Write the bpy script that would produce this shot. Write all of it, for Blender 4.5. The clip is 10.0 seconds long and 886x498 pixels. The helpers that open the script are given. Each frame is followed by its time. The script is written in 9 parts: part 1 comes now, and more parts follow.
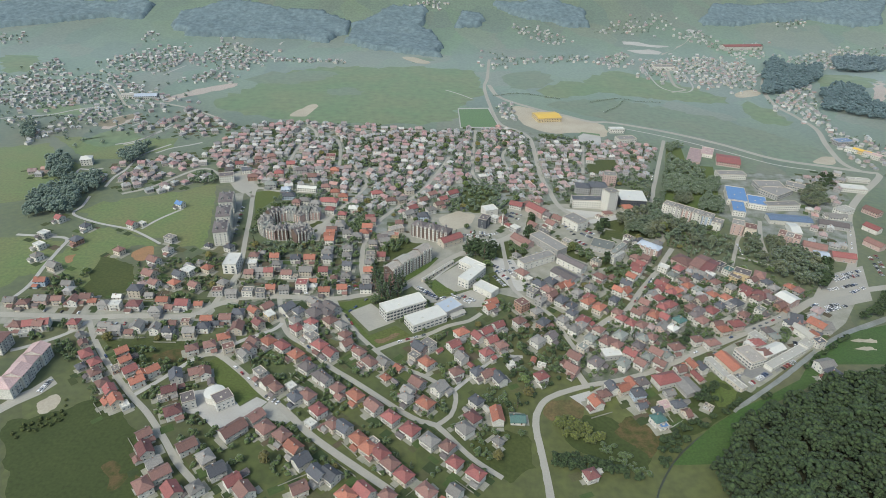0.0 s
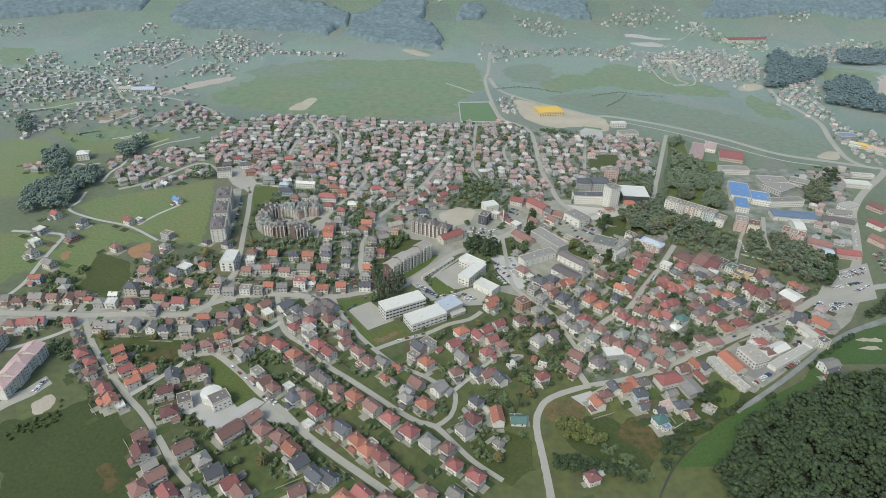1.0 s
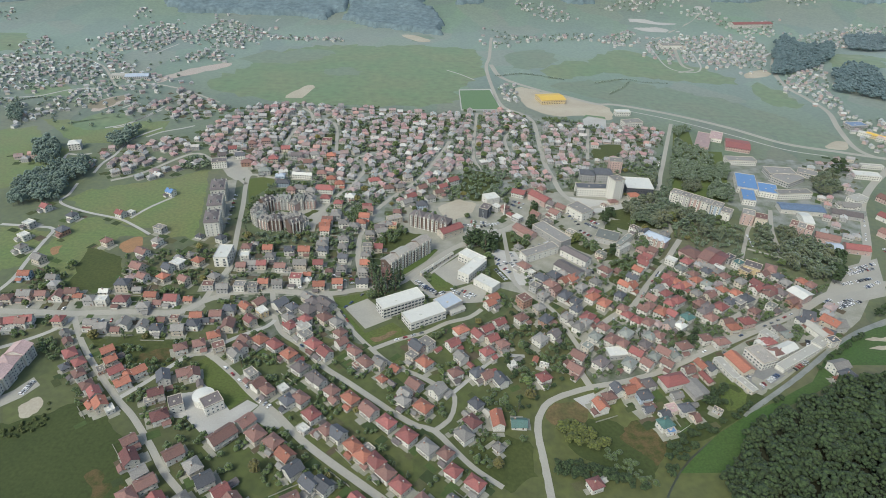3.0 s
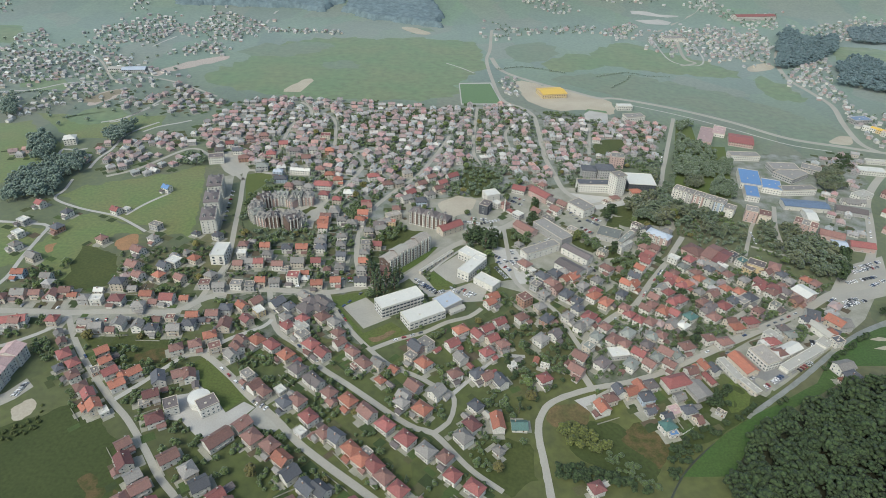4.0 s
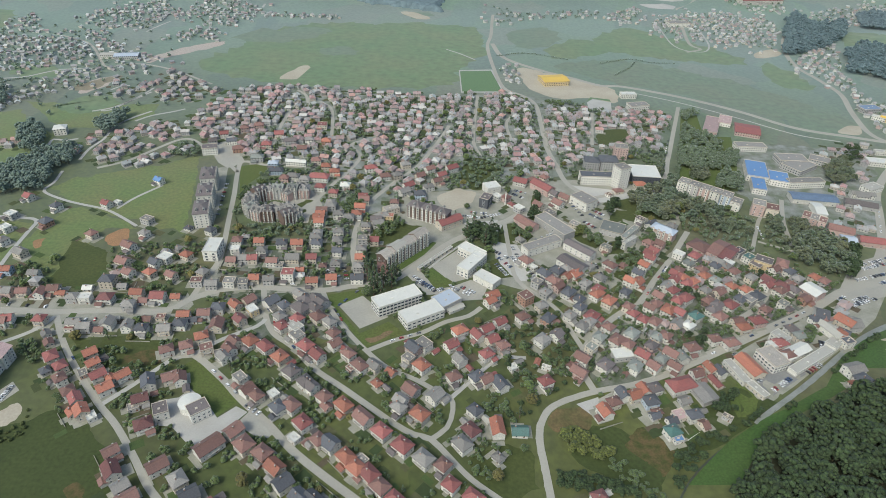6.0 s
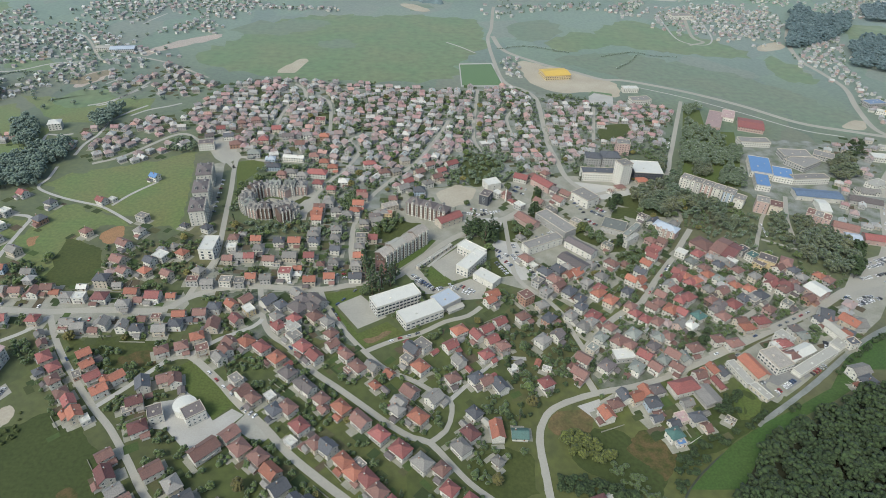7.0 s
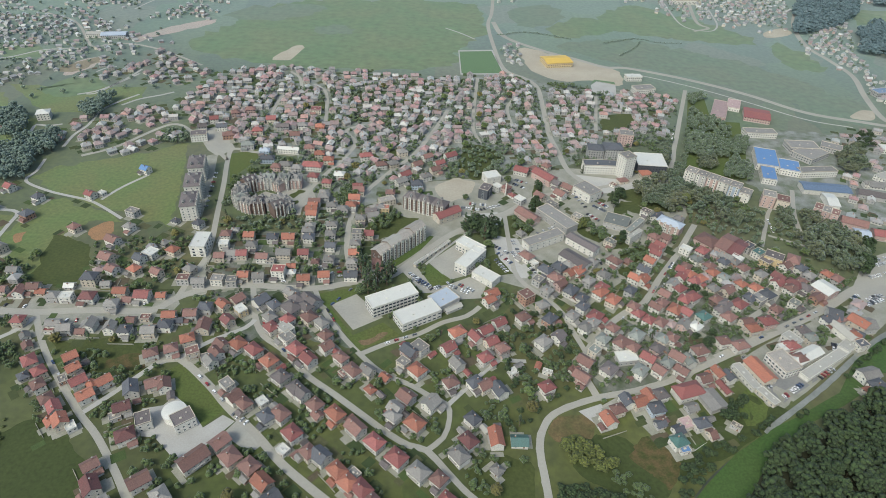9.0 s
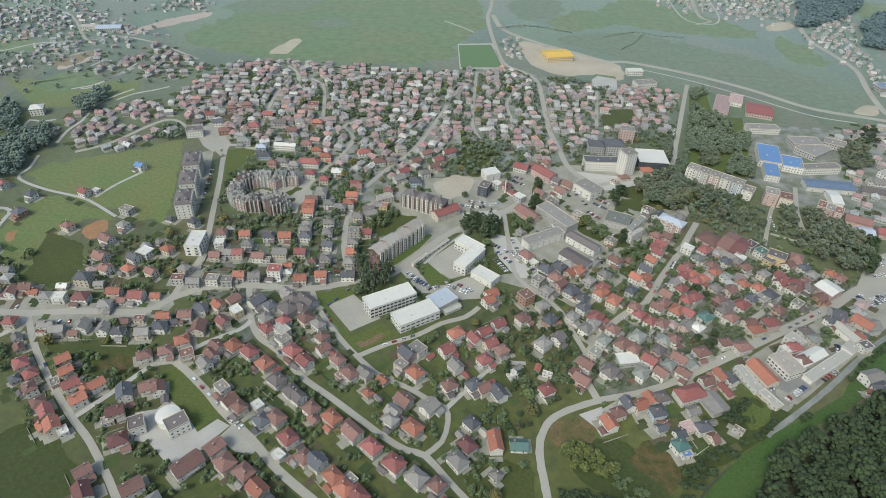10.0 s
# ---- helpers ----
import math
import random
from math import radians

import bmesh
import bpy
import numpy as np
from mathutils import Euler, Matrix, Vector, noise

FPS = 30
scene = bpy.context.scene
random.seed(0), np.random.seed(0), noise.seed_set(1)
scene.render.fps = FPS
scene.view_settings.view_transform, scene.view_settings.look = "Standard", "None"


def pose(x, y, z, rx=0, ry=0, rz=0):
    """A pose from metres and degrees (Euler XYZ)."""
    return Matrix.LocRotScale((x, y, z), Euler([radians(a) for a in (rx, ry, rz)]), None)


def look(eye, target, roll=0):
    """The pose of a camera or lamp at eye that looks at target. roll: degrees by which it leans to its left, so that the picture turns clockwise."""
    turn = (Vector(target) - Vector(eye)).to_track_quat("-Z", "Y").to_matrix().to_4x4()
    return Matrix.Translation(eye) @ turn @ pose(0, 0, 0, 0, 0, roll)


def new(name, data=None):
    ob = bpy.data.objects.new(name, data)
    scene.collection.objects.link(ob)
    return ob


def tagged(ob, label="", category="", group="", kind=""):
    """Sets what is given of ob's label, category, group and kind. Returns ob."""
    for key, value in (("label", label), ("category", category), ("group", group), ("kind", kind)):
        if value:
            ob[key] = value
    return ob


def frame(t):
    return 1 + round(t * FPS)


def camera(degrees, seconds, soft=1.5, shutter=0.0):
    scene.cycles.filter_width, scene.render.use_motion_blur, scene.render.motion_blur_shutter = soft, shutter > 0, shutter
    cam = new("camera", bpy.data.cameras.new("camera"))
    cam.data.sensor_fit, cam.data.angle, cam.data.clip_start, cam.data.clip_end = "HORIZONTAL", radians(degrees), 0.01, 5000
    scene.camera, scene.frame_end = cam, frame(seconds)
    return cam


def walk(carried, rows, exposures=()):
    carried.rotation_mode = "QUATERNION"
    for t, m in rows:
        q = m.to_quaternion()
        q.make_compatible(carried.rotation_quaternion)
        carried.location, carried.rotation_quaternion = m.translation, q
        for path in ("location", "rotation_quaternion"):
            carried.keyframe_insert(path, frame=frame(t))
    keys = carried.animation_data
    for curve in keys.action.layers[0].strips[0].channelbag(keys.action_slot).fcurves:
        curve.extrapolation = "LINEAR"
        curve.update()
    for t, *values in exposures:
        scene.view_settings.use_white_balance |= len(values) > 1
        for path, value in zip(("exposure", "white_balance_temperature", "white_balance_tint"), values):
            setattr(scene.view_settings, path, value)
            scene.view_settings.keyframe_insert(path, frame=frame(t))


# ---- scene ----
cam = camera(72.0, 10.0, soft=0.7)
PATH = [
    (0.0, 0.01, -0.03, 340.04, 59.764, -1.978, 1.151),
    (0.5, 0.18, 4.26, 340.26, 59.408, -1.989, 1.186),
    (1.0, 0.36, 8.71, 340.46, 59.053, -1.999, 1.216),
    (1.5, 0.55, 13.29, 340.64, 58.697, -2.009, 1.242),
    (2.0, 0.74, 17.97, 340.81, 58.341, -2.018, 1.265),
    (2.5, 0.93, 22.74, 340.96, 57.983, -2.027, 1.286),
    (4.0, 1.56, 37.33, 341.34, 56.900, -2.049, 1.340),
    (4.5, 1.79, 42.24, 341.45, 56.536, -2.055, 1.357),
    (5.0, 2.02, 47.16, 341.55, 56.171, -2.062, 1.373),
    (5.5, 2.26, 52.07, 341.65, 55.804, -2.068, 1.389),
    (7.0, 3.01, 66.74, 341.95, 54.696, -2.093, 1.432),
    (7.5, 3.27, 71.61, 342.06, 54.325, -2.105, 1.443),
    (8.0, 3.53, 76.47, 342.19, 53.954, -2.118, 1.451),
    (8.5, 3.79, 81.35, 342.34, 53.584, -2.135, 1.454),
    (9.0, 4.04, 86.23, 342.51, 53.215, -2.155, 1.453),
    (9.5, 4.29, 91.15, 342.70, 52.847, -2.179, 1.445),
    (10.0, 4.54, 96.11, 342.92, 52.481, -2.209, 1.429),
]
walk(cam, [(t, pose(x, y, z, rx, ry, rz)) for t, x, y, z, rx, ry, rz in PATH], [(0.0, 0.34, 6130.0, 1.0), (10.0, 0.31, 6150.0, 1.0)])

# ---- daylight: a bright overcast sky over the valley ----
SUN_UP, SUN_AZ = 48.0, 215.0
world = bpy.data.worlds.new("overcast_sky")
scene.world = world
world.use_nodes = True
wt = world.node_tree
sky = wt.nodes.new("ShaderNodeTexSky")
sky.sky_type = "NISHITA"
sky.sun_disc = False
sky.sun_elevation, sky.sun_rotation = radians(SUN_UP), radians(SUN_AZ)
sky.air_density, sky.dust_density, sky.ozone_density = 1.0, 4.0, 1.0
wt.nodes["Background"].inputs["Strength"].default_value = 0.15
wt.links.new(sky.outputs[0], wt.nodes["Background"].inputs["Color"])
sun = new("sun", bpy.data.lights.new("sun", "SUN"))
sun.data.energy, sun.data.angle, sun.data.color = 1.2, radians(14), (1.0, 0.97, 0.93)
sun.matrix_world = look((0, 0, 0), (-math.sin(radians(SUN_AZ)) * math.cos(radians(SUN_UP)), -math.cos(radians(SUN_AZ)) * math.cos(radians(SUN_UP)), -math.sin(radians(SUN_UP))))

# ---- materials ----
MATS = {}


def material(name, colour, rough=0.8, second=None, scale=0.3, fine=3.0, bump=0.0, vary=0.0, metal=0.0, mix=0.6, island=0.0, sheen=0.0, grain=0.2, veil=(0.88, 0.98, 0.95)):
    """Two-scale mottled surface: colour towards second, fine grain, spread from object to object or island to island."""
    m = bpy.data.materials.new(name)
    m.use_nodes = True
    t = m.node_tree
    n, link = t.nodes, t.links.new
    b = n["Principled BSDF"]
    b.inputs["Roughness"].default_value = rough
    b.inputs["Metallic"].default_value = metal
    # Sheen in the veil tint stands in for haze, strongest at grazing view.
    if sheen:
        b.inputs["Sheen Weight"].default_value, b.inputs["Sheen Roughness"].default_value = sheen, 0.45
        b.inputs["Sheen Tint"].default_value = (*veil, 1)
    geo = n.new("ShaderNodeNewGeometry")
    big, small = n.new("ShaderNodeTexNoise"), n.new("ShaderNodeTexNoise")
    big.inputs["Scale"].default_value, big.inputs["Detail"].default_value = scale, 5
    small.inputs["Scale"].default_value, small.inputs["Detail"].default_value = fine, 3
    link(geo.outputs["Position"], big.inputs["Vector"])
    link(geo.outputs["Position"], small.inputs["Vector"])
    ramp = n.new("ShaderNodeMapRange")
    ramp.inputs["From Min"].default_value, ramp.inputs["From Max"].default_value = 0.35, 0.65
    ramp.inputs["To Max"].default_value = mix
    link(big.outputs["Fac"], ramp.inputs["Value"])
    base = n.new("ShaderNodeMix")
    base.data_type = "RGBA"
    second = second or tuple(c * 0.7 for c in colour)
    base.inputs[6].default_value, base.inputs[7].default_value = (*colour, 1), (*second, 1)
    link(ramp.outputs[0], base.inputs[0])
    hsv = n.new("ShaderNodeHueSaturation")
    link(base.outputs[2], hsv.inputs["Color"])
    value = n.new("ShaderNodeMapRange")
    value.inputs["From Min"].default_value, value.inputs["From Max"].default_value = 0.3, 0.7
    value.inputs["To Min"].default_value, value.inputs["To Max"].default_value = 1 - grain, 1 + grain
    link(small.outputs["Fac"], value.inputs["Value"])
    out = value.outputs[0]
    if vary or island:
        rnd = n.new("ShaderNodeMapRange")
        spread = vary or island
        rnd.inputs["To Min"].default_value, rnd.inputs["To Max"].default_value = 1 - spread, 1 + spread
        if island:
            link(geo.outputs["Random Per Island"], rnd.inputs["Value"])
        else:
            info = n.new("ShaderNodeObjectInfo")
            link(info.outputs["Random"], rnd.inputs["Value"])
        mul = n.new("ShaderNodeMath")
        mul.operation = "MULTIPLY"
        link(out, mul.inputs[0])
        link(rnd.outputs[0], mul.inputs[1])
        out = mul.outputs[0]
    link(out, hsv.inputs["Value"])
    link(hsv.outputs[0], b.inputs["Base Color"])
    if bump:
        bp = n.new("ShaderNodeBump")
        bp.inputs["Strength"].default_value = bump
        bp.inputs["Distance"].default_value = 0.1
        link(small.outputs["Fac"], bp.inputs["Height"])
        link(bp.outputs[0], b.inputs["Normal"])
    MATS[name] = m
    return m


def island_ramp(name, stops, rough=0.8, sheen=0.0):
    """One of several colours for each island of a joined mesh."""
    m = material(name, stops[0], rough, island=0.15, sheen=sheen)
    t = m.node_tree
    n, link = t.nodes, t.links.new
    geo = n.new("ShaderNodeNewGeometry")
    ramp = n.new("ShaderNodeValToRGB")
    ramp.color_ramp.interpolation = "CONSTANT"
    while len(ramp.color_ramp.elements) < len(stops):
        ramp.color_ramp.elements.new(0.5)
    for i, (e, c) in enumerate(zip(ramp.color_ramp.elements, stops)):
        e.position, e.color = i / len(stops), (*c, 1)
    link(geo.outputs["Random Per Island"], ramp.inputs[0])
    base = [x for x in n if x.bl_idname == "ShaderNodeMix"][0]
    link(ramp.outputs[0], base.inputs[6])
    dark = n.new("ShaderNodeHueSaturation")
    dark.inputs["Value"].default_value = 0.75
    link(ramp.outputs[0], dark.inputs["Color"])
    link(dark.outputs[0], base.inputs[7])
    return m


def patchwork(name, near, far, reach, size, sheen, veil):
    """Farmland: uneven fields, each with a tone of its own, from the dark pastures by the town (near) to the valley
    meadows, whose colour is paled and blued to imitate haze (far).
    """
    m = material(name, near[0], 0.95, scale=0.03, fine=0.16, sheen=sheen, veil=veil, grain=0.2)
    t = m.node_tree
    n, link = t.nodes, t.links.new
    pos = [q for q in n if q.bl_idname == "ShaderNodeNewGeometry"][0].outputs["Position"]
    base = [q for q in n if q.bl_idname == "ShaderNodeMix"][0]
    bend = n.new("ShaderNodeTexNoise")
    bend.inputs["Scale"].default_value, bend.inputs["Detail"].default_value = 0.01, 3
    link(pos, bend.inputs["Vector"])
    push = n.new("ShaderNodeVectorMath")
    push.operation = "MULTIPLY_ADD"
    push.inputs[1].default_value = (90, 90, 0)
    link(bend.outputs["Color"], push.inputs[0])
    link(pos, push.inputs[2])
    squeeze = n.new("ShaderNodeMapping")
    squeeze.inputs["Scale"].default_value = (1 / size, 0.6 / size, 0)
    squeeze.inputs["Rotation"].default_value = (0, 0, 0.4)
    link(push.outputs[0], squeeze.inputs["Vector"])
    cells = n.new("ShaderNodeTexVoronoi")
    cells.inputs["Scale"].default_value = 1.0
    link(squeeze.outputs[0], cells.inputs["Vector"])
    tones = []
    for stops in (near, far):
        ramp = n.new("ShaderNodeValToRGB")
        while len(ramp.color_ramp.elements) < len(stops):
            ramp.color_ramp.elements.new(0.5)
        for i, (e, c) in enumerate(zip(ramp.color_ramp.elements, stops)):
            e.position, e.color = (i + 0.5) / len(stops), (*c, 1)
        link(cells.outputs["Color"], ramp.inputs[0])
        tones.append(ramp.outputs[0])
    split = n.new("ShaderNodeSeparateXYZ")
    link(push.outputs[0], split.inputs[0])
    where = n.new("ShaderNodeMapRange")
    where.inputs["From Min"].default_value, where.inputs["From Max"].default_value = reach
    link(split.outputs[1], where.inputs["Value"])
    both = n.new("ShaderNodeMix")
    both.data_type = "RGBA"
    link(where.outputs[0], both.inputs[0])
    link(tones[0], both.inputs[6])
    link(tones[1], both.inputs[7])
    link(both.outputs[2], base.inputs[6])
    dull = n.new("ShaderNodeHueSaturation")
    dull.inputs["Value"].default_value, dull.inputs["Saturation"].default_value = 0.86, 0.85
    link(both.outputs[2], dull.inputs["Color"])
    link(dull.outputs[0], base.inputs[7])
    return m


# Sheen weight of the near grass, a slight imitation of haze.
HAZE_SHEEN = 0.05
# The far tones carry haze in their colour, mixed in along y.
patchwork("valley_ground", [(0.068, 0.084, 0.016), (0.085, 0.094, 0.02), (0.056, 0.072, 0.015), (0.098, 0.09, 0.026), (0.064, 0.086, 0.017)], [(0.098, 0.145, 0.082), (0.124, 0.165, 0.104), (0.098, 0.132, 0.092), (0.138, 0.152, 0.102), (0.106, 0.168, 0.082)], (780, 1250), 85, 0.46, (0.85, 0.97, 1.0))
material("hill_meadow", (0.0979, 0.14, 0.0302), 0.95, (0.1442, 0.13, 0.0396), 0.018, 0.3, 0.0, sheen=0.32)
material("river_grass", (0.046, 0.092, 0.017), 0.95, (0.053, 0.082, 0.018), 0.03, 0.6, 0.0, sheen=0.1)
material("lawn", (0.074, 0.108, 0.022), 0.95, (0.098, 0.1, 0.027), 0.016, 0.6, 0.0, sheen=HAZE_SHEEN)
# Bluish sheen veils this far meadow to imitate haze.
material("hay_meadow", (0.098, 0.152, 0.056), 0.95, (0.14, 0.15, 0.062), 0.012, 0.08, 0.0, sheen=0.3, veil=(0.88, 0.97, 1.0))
material("rough_grass", (0.0606, 0.072, 0.0166), 0.95, (0.0441, 0.06, 0.0126), 0.03, 0.4, 0.0, sheen=HAZE_SHEEN)
material("fallow", (0.2, 0.152, 0.088), 0.95, (0.15, 0.135, 0.075), 0.02, 0.3, sheen=0.3)
material("worn_earth", (0.105, 0.075, 0.03), 0.95, (0.046, 0.055, 0.012), 0.16, 0.8, mix=1.0)
material("dry_grass", (0.1014, 0.09, 0.0252), 0.95, (0.0606, 0.07, 0.0159), 0.04, 0.5, 0.0, sheen=HAZE_SHEEN)
material("verge_grass", (0.047, 0.062, 0.0145), 0.95, (0.034, 0.049, 0.0106), 0.03, 0.4, sheen=0.05)
# Far meadow too, with haze imitated by its bluish sheen.
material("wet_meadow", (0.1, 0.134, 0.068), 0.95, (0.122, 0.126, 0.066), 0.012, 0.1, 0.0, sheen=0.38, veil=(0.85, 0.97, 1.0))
material("dark_pasture", (0.046, 0.056, 0.0095), 0.95, (0.07, 0.055, 0.0165), 0.016, 0.4, 0.0, sheen=0.04)
material("pitch_turf", (0.086, 0.148, 0.054), 0.9, (0.094, 0.156, 0.058), 0.05, 0.6, sheen=0.2)
material("soil", (0.19, 0.125, 0.07), 0.95, (0.12, 0.1, 0.05), 0.05, 0.8, 0.3)
material("orange_earth", (0.3, 0.17, 0.085), 0.95, (0.22, 0.14, 0.075), 0.06, 0.8, 0.3)
# The sheen puts a haze veil over this far earth.
material("pale_red_earth", (0.36, 0.27, 0.22), 0.95, (0.3, 0.26, 0.21), 0.03, 0.4, sheen=0.4)
material("sand_gravel", (0.4, 0.36, 0.28), 0.95, (0.32, 0.28, 0.21), 0.03, 0.5, 0.3, grain=0.1)
material("paving", (0.34, 0.325, 0.275), 0.85, (0.27, 0.258, 0.222), 0.05, 0.6, grain=0.06)
material("asphalt", (0.345, 0.328, 0.276), 0.85, (0.285, 0.27, 0.23), 0.02, 0.7, grain=0.05)
material("plaza", (0.43, 0.415, 0.375), 0.85, (0.36, 0.345, 0.31), 0.05, 0.6, grain=0.07)
material("dark_asphalt", (0.21, 0.208, 0.198), 0.85, (0.17, 0.17, 0.16), 0.05, 0.7, grain=0.07)
material("concrete", (0.4, 0.385, 0.35), 0.85, (0.32, 0.31, 0.28), 0.05, 0.9, grain=0.07)
# Mottled worn ground; its bluish cast is haze mixed into the colour.
material("town_ground", (0.245, 0.25, 0.23), 0.9, (0.115, 0.135, 0.085), 0.07, 0.6, mix=0.95, grain=0.12)
material("bare_slope", (0.16, 0.108, 0.052), 0.95, (0.07, 0.075, 0.024), 0.06, 0.5, 0.3, mix=0.85)
material("yard", (0.3, 0.29, 0.24), 0.9, (0.185, 0.185, 0.135), 0.1, 0.9, grain=0.1)
material("garden_ground", (0.17, 0.168, 0.145), 0.9, (0.064, 0.086, 0.04), 0.09, 0.6, mix=0.95, grain=0.12)
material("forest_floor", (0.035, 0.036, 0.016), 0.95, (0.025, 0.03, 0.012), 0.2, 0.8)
material("water", (0.24, 0.245, 0.22), 0.3, (0.13, 0.14, 0.115), 0.08, 0.5, grain=0.12)
material("stream", (0.06, 0.065, 0.045), 0.3, (0.04, 0.05, 0.03), 0.2, 0.8, grain=0.15)
ROOFS = {"o": (0.32, 0.125, 0.08), "r": (0.25, 0.088, 0.078), "b": (0.2, 0.108, 0.088), "m": (0.15, 0.06, 0.055), "g": (0.215, 0.202, 0.182),
         "s": (0.085, 0.088, 0.098), "w": (0.58, 0.565, 0.505), "n": (0.07, 0.14, 0.12), "u": (0.12, 0.22, 0.4), "q": (0.13, 0.18, 0.26), "p": (0.42, 0.3, 0.28), "y": (0.65, 0.43, 0.08), "k": (0.13, 0.11, 0.105), "v": (0.4, 0.44, 0.49), "l": (0.36, 0.345, 0.3), "e": (0.2, 0.21, 0.185), "i": (0.32, 0.29, 0.25)}
ROOF_WORDS = {"o": "orange tiled", "r": "red tiled", "b": "brown-red tiled", "m": "maroon tiled", "g": "grey weathered", "s": "dark slate-grey",
              "w": "white sheet", "n": "green sheet", "u": "blue sheet", "q": "slate-blue sheet", "p": "pink sheet", "y": "yellow sheet", "k": "dark brown", "v": "pale blue-grey sheet", "l": "light grey sheet", "e": "mossy grey-green", "i": "beige gravelled"}
for k, c in ROOFS.items():
    material("roof_" + k, c, 0.75 if k not in "wuynv" else 0.45, tuple(0.72 * v + 0.02 for v in c), 0.25, 1.5, 0.3, vary=0.25 if k not in "wuyvl" else 0.04, sheen=0.06, mix=0.6 if k not in "wuyvl" else 0.2, grain=0.2 if k not in "wuyvl" else 0.06)
WALLS = {"w": (0.6, 0.578, 0.515), "c": (0.52, 0.46, 0.37), "g": (0.38, 0.37, 0.35), "b": (0.33, 0.2, 0.145), "y": (0.52, 0.41, 0.24), "p": (0.45, 0.33, 0.29), "k": (0.15, 0.105, 0.085), "d": (0.07, 0.075, 0.085), "u": (0.36, 0.42, 0.48)}
WALL_WORDS = {"w": "white rendered", "c": "cream rendered", "g": "grey rendered", "b": "bare brick", "y": "yellow rendered", "p": "pink rendered", "k": "dark brown rendered", "d": "dark panelled", "u": "pale blue rendered"}
for k, c in WALLS.items():
    material("wall_" + k, c, 0.85, tuple(0.8 * v for v in c), 0.4, 1.2, 0.1, vary=0.14)
material("glass", (0.05, 0.06, 0.07), 0.15, scale=0.5)
# Paler copy of glass: the lift of haze is put into its colour.
material("far_glass", (0.16, 0.165, 0.17), 0.3, scale=0.5)
# Leaves of the farther quarters, lightened and veiled to imitate haze.
material("town_leaf", (0.095, 0.125, 0.062), 0.9, (0.08, 0.108, 0.056), 0.1, 1.2, 0.5, island=0.3, sheen=0.4, veil=(0.88, 0.97, 0.97))
material("frame_white", (0.7, 0.7, 0.68), 0.5)
material("door_wood", (0.2, 0.11, 0.06), 0.6)
material("rail", (0.3, 0.28, 0.26), 0.5)
material("bark", (0.12, 0.09, 0.06), 0.9, vary=0.2)
# Sheen on these leaves lifts their darks as haze would.
material("leaf_green", (0.078, 0.105, 0.028), 0.9, (0.064, 0.09, 0.022), 0.4, 1.6, 0.6, vary=0.3, sheen=0.25)
material("leaf_dark", (0.044, 0.068, 0.024), 0.9, (0.034, 0.054, 0.018), 0.4, 1.6, 0.6, vary=0.3, sheen=0.25)
material("leaf_autumn", (0.14, 0.125, 0.035), 0.9, (0.1, 0.09, 0.03), 0.4, 1.6, 0.6, vary=0.3, sheen=0.1)
# Green and yellow leaves, lightened and blued in colour for haze.
material("park_leaf", (0.068, 0.095, 0.05), 0.95, (0.125, 0.112, 0.05), 0.045, 0.9, 0.6, island=0.35, sheen=0.3, veil=(0.86, 0.97, 0.97))
material("forest_leaf", (0.034, 0.055, 0.02), 0.95, (0.044, 0.063, 0.022), 0.05, 0.5, 0.4, island=0.35, sheen=0.04)
material("hedge_leaf", (0.07, 0.098, 0.03), 0.9, (0.06, 0.086, 0.028), 0.1, 1.2, 0.5, island=0.3, sheen=0.25)
material("shrub_leaf", (0.103, 0.115, 0.0259), 0.9, (0.0721, 0.09, 0.0216), 0.1, 1.2, 0.6, island=0.3, sheen=0.1)
material("verge_scrub", (0.05, 0.066, 0.017), 0.95, (0.06, 0.066, 0.02), 0.1, 1.2, 0.5, island=0.25)
# Wood colours are paled and blued by distance to imitate haze.
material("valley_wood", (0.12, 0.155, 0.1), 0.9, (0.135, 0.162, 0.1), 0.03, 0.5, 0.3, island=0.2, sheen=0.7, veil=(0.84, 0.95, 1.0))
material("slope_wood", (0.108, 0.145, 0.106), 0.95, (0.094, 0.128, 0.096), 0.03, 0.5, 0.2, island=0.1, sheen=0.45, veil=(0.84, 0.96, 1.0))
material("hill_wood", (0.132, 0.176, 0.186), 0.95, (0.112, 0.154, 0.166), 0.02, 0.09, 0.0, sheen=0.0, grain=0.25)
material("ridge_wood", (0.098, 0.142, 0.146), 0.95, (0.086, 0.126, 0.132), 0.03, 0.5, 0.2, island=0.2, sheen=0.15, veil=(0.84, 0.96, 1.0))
material("tyre", (0.02, 0.02, 0.02), 0.8)
CARS = {"white": (0.75, 0.75, 0.74), "silver": (0.45, 0.46, 0.47), "black": (0.03, 0.03, 0.035), "red": (0.28, 0.04, 0.04), "blue": (0.05, 0.08, 0.16), "grey": (0.16, 0.17, 0.18)}
for k, c in CARS.items():
    material("paint_" + k, c, 0.3, c)
# Greys far roof and wall colours to imitate haze; roofs also lightened.
hazed = lambda c, k: tuple(v * (1 - k) + g * k for v, g in zip(c, (0.245, 0.24, 0.24)))
island_ramp("far_roof", [tuple(1.4 * v for v in hazed(ROOFS[k], 0.42)) for k in "brbgbkrgbkgborgbiebl"], 0.8, 0.45)
island_ramp("village_roof", [tuple(1.25 * v for v in hazed(ROOFS[k], 0.65)) for k in "bgbgrglbglwsgw"], 0.8, 0.8)
island_ramp("village_wall", [hazed(WALLS[k], 0.2) for k in "wcgwwpgc"], 0.85, 0.8)
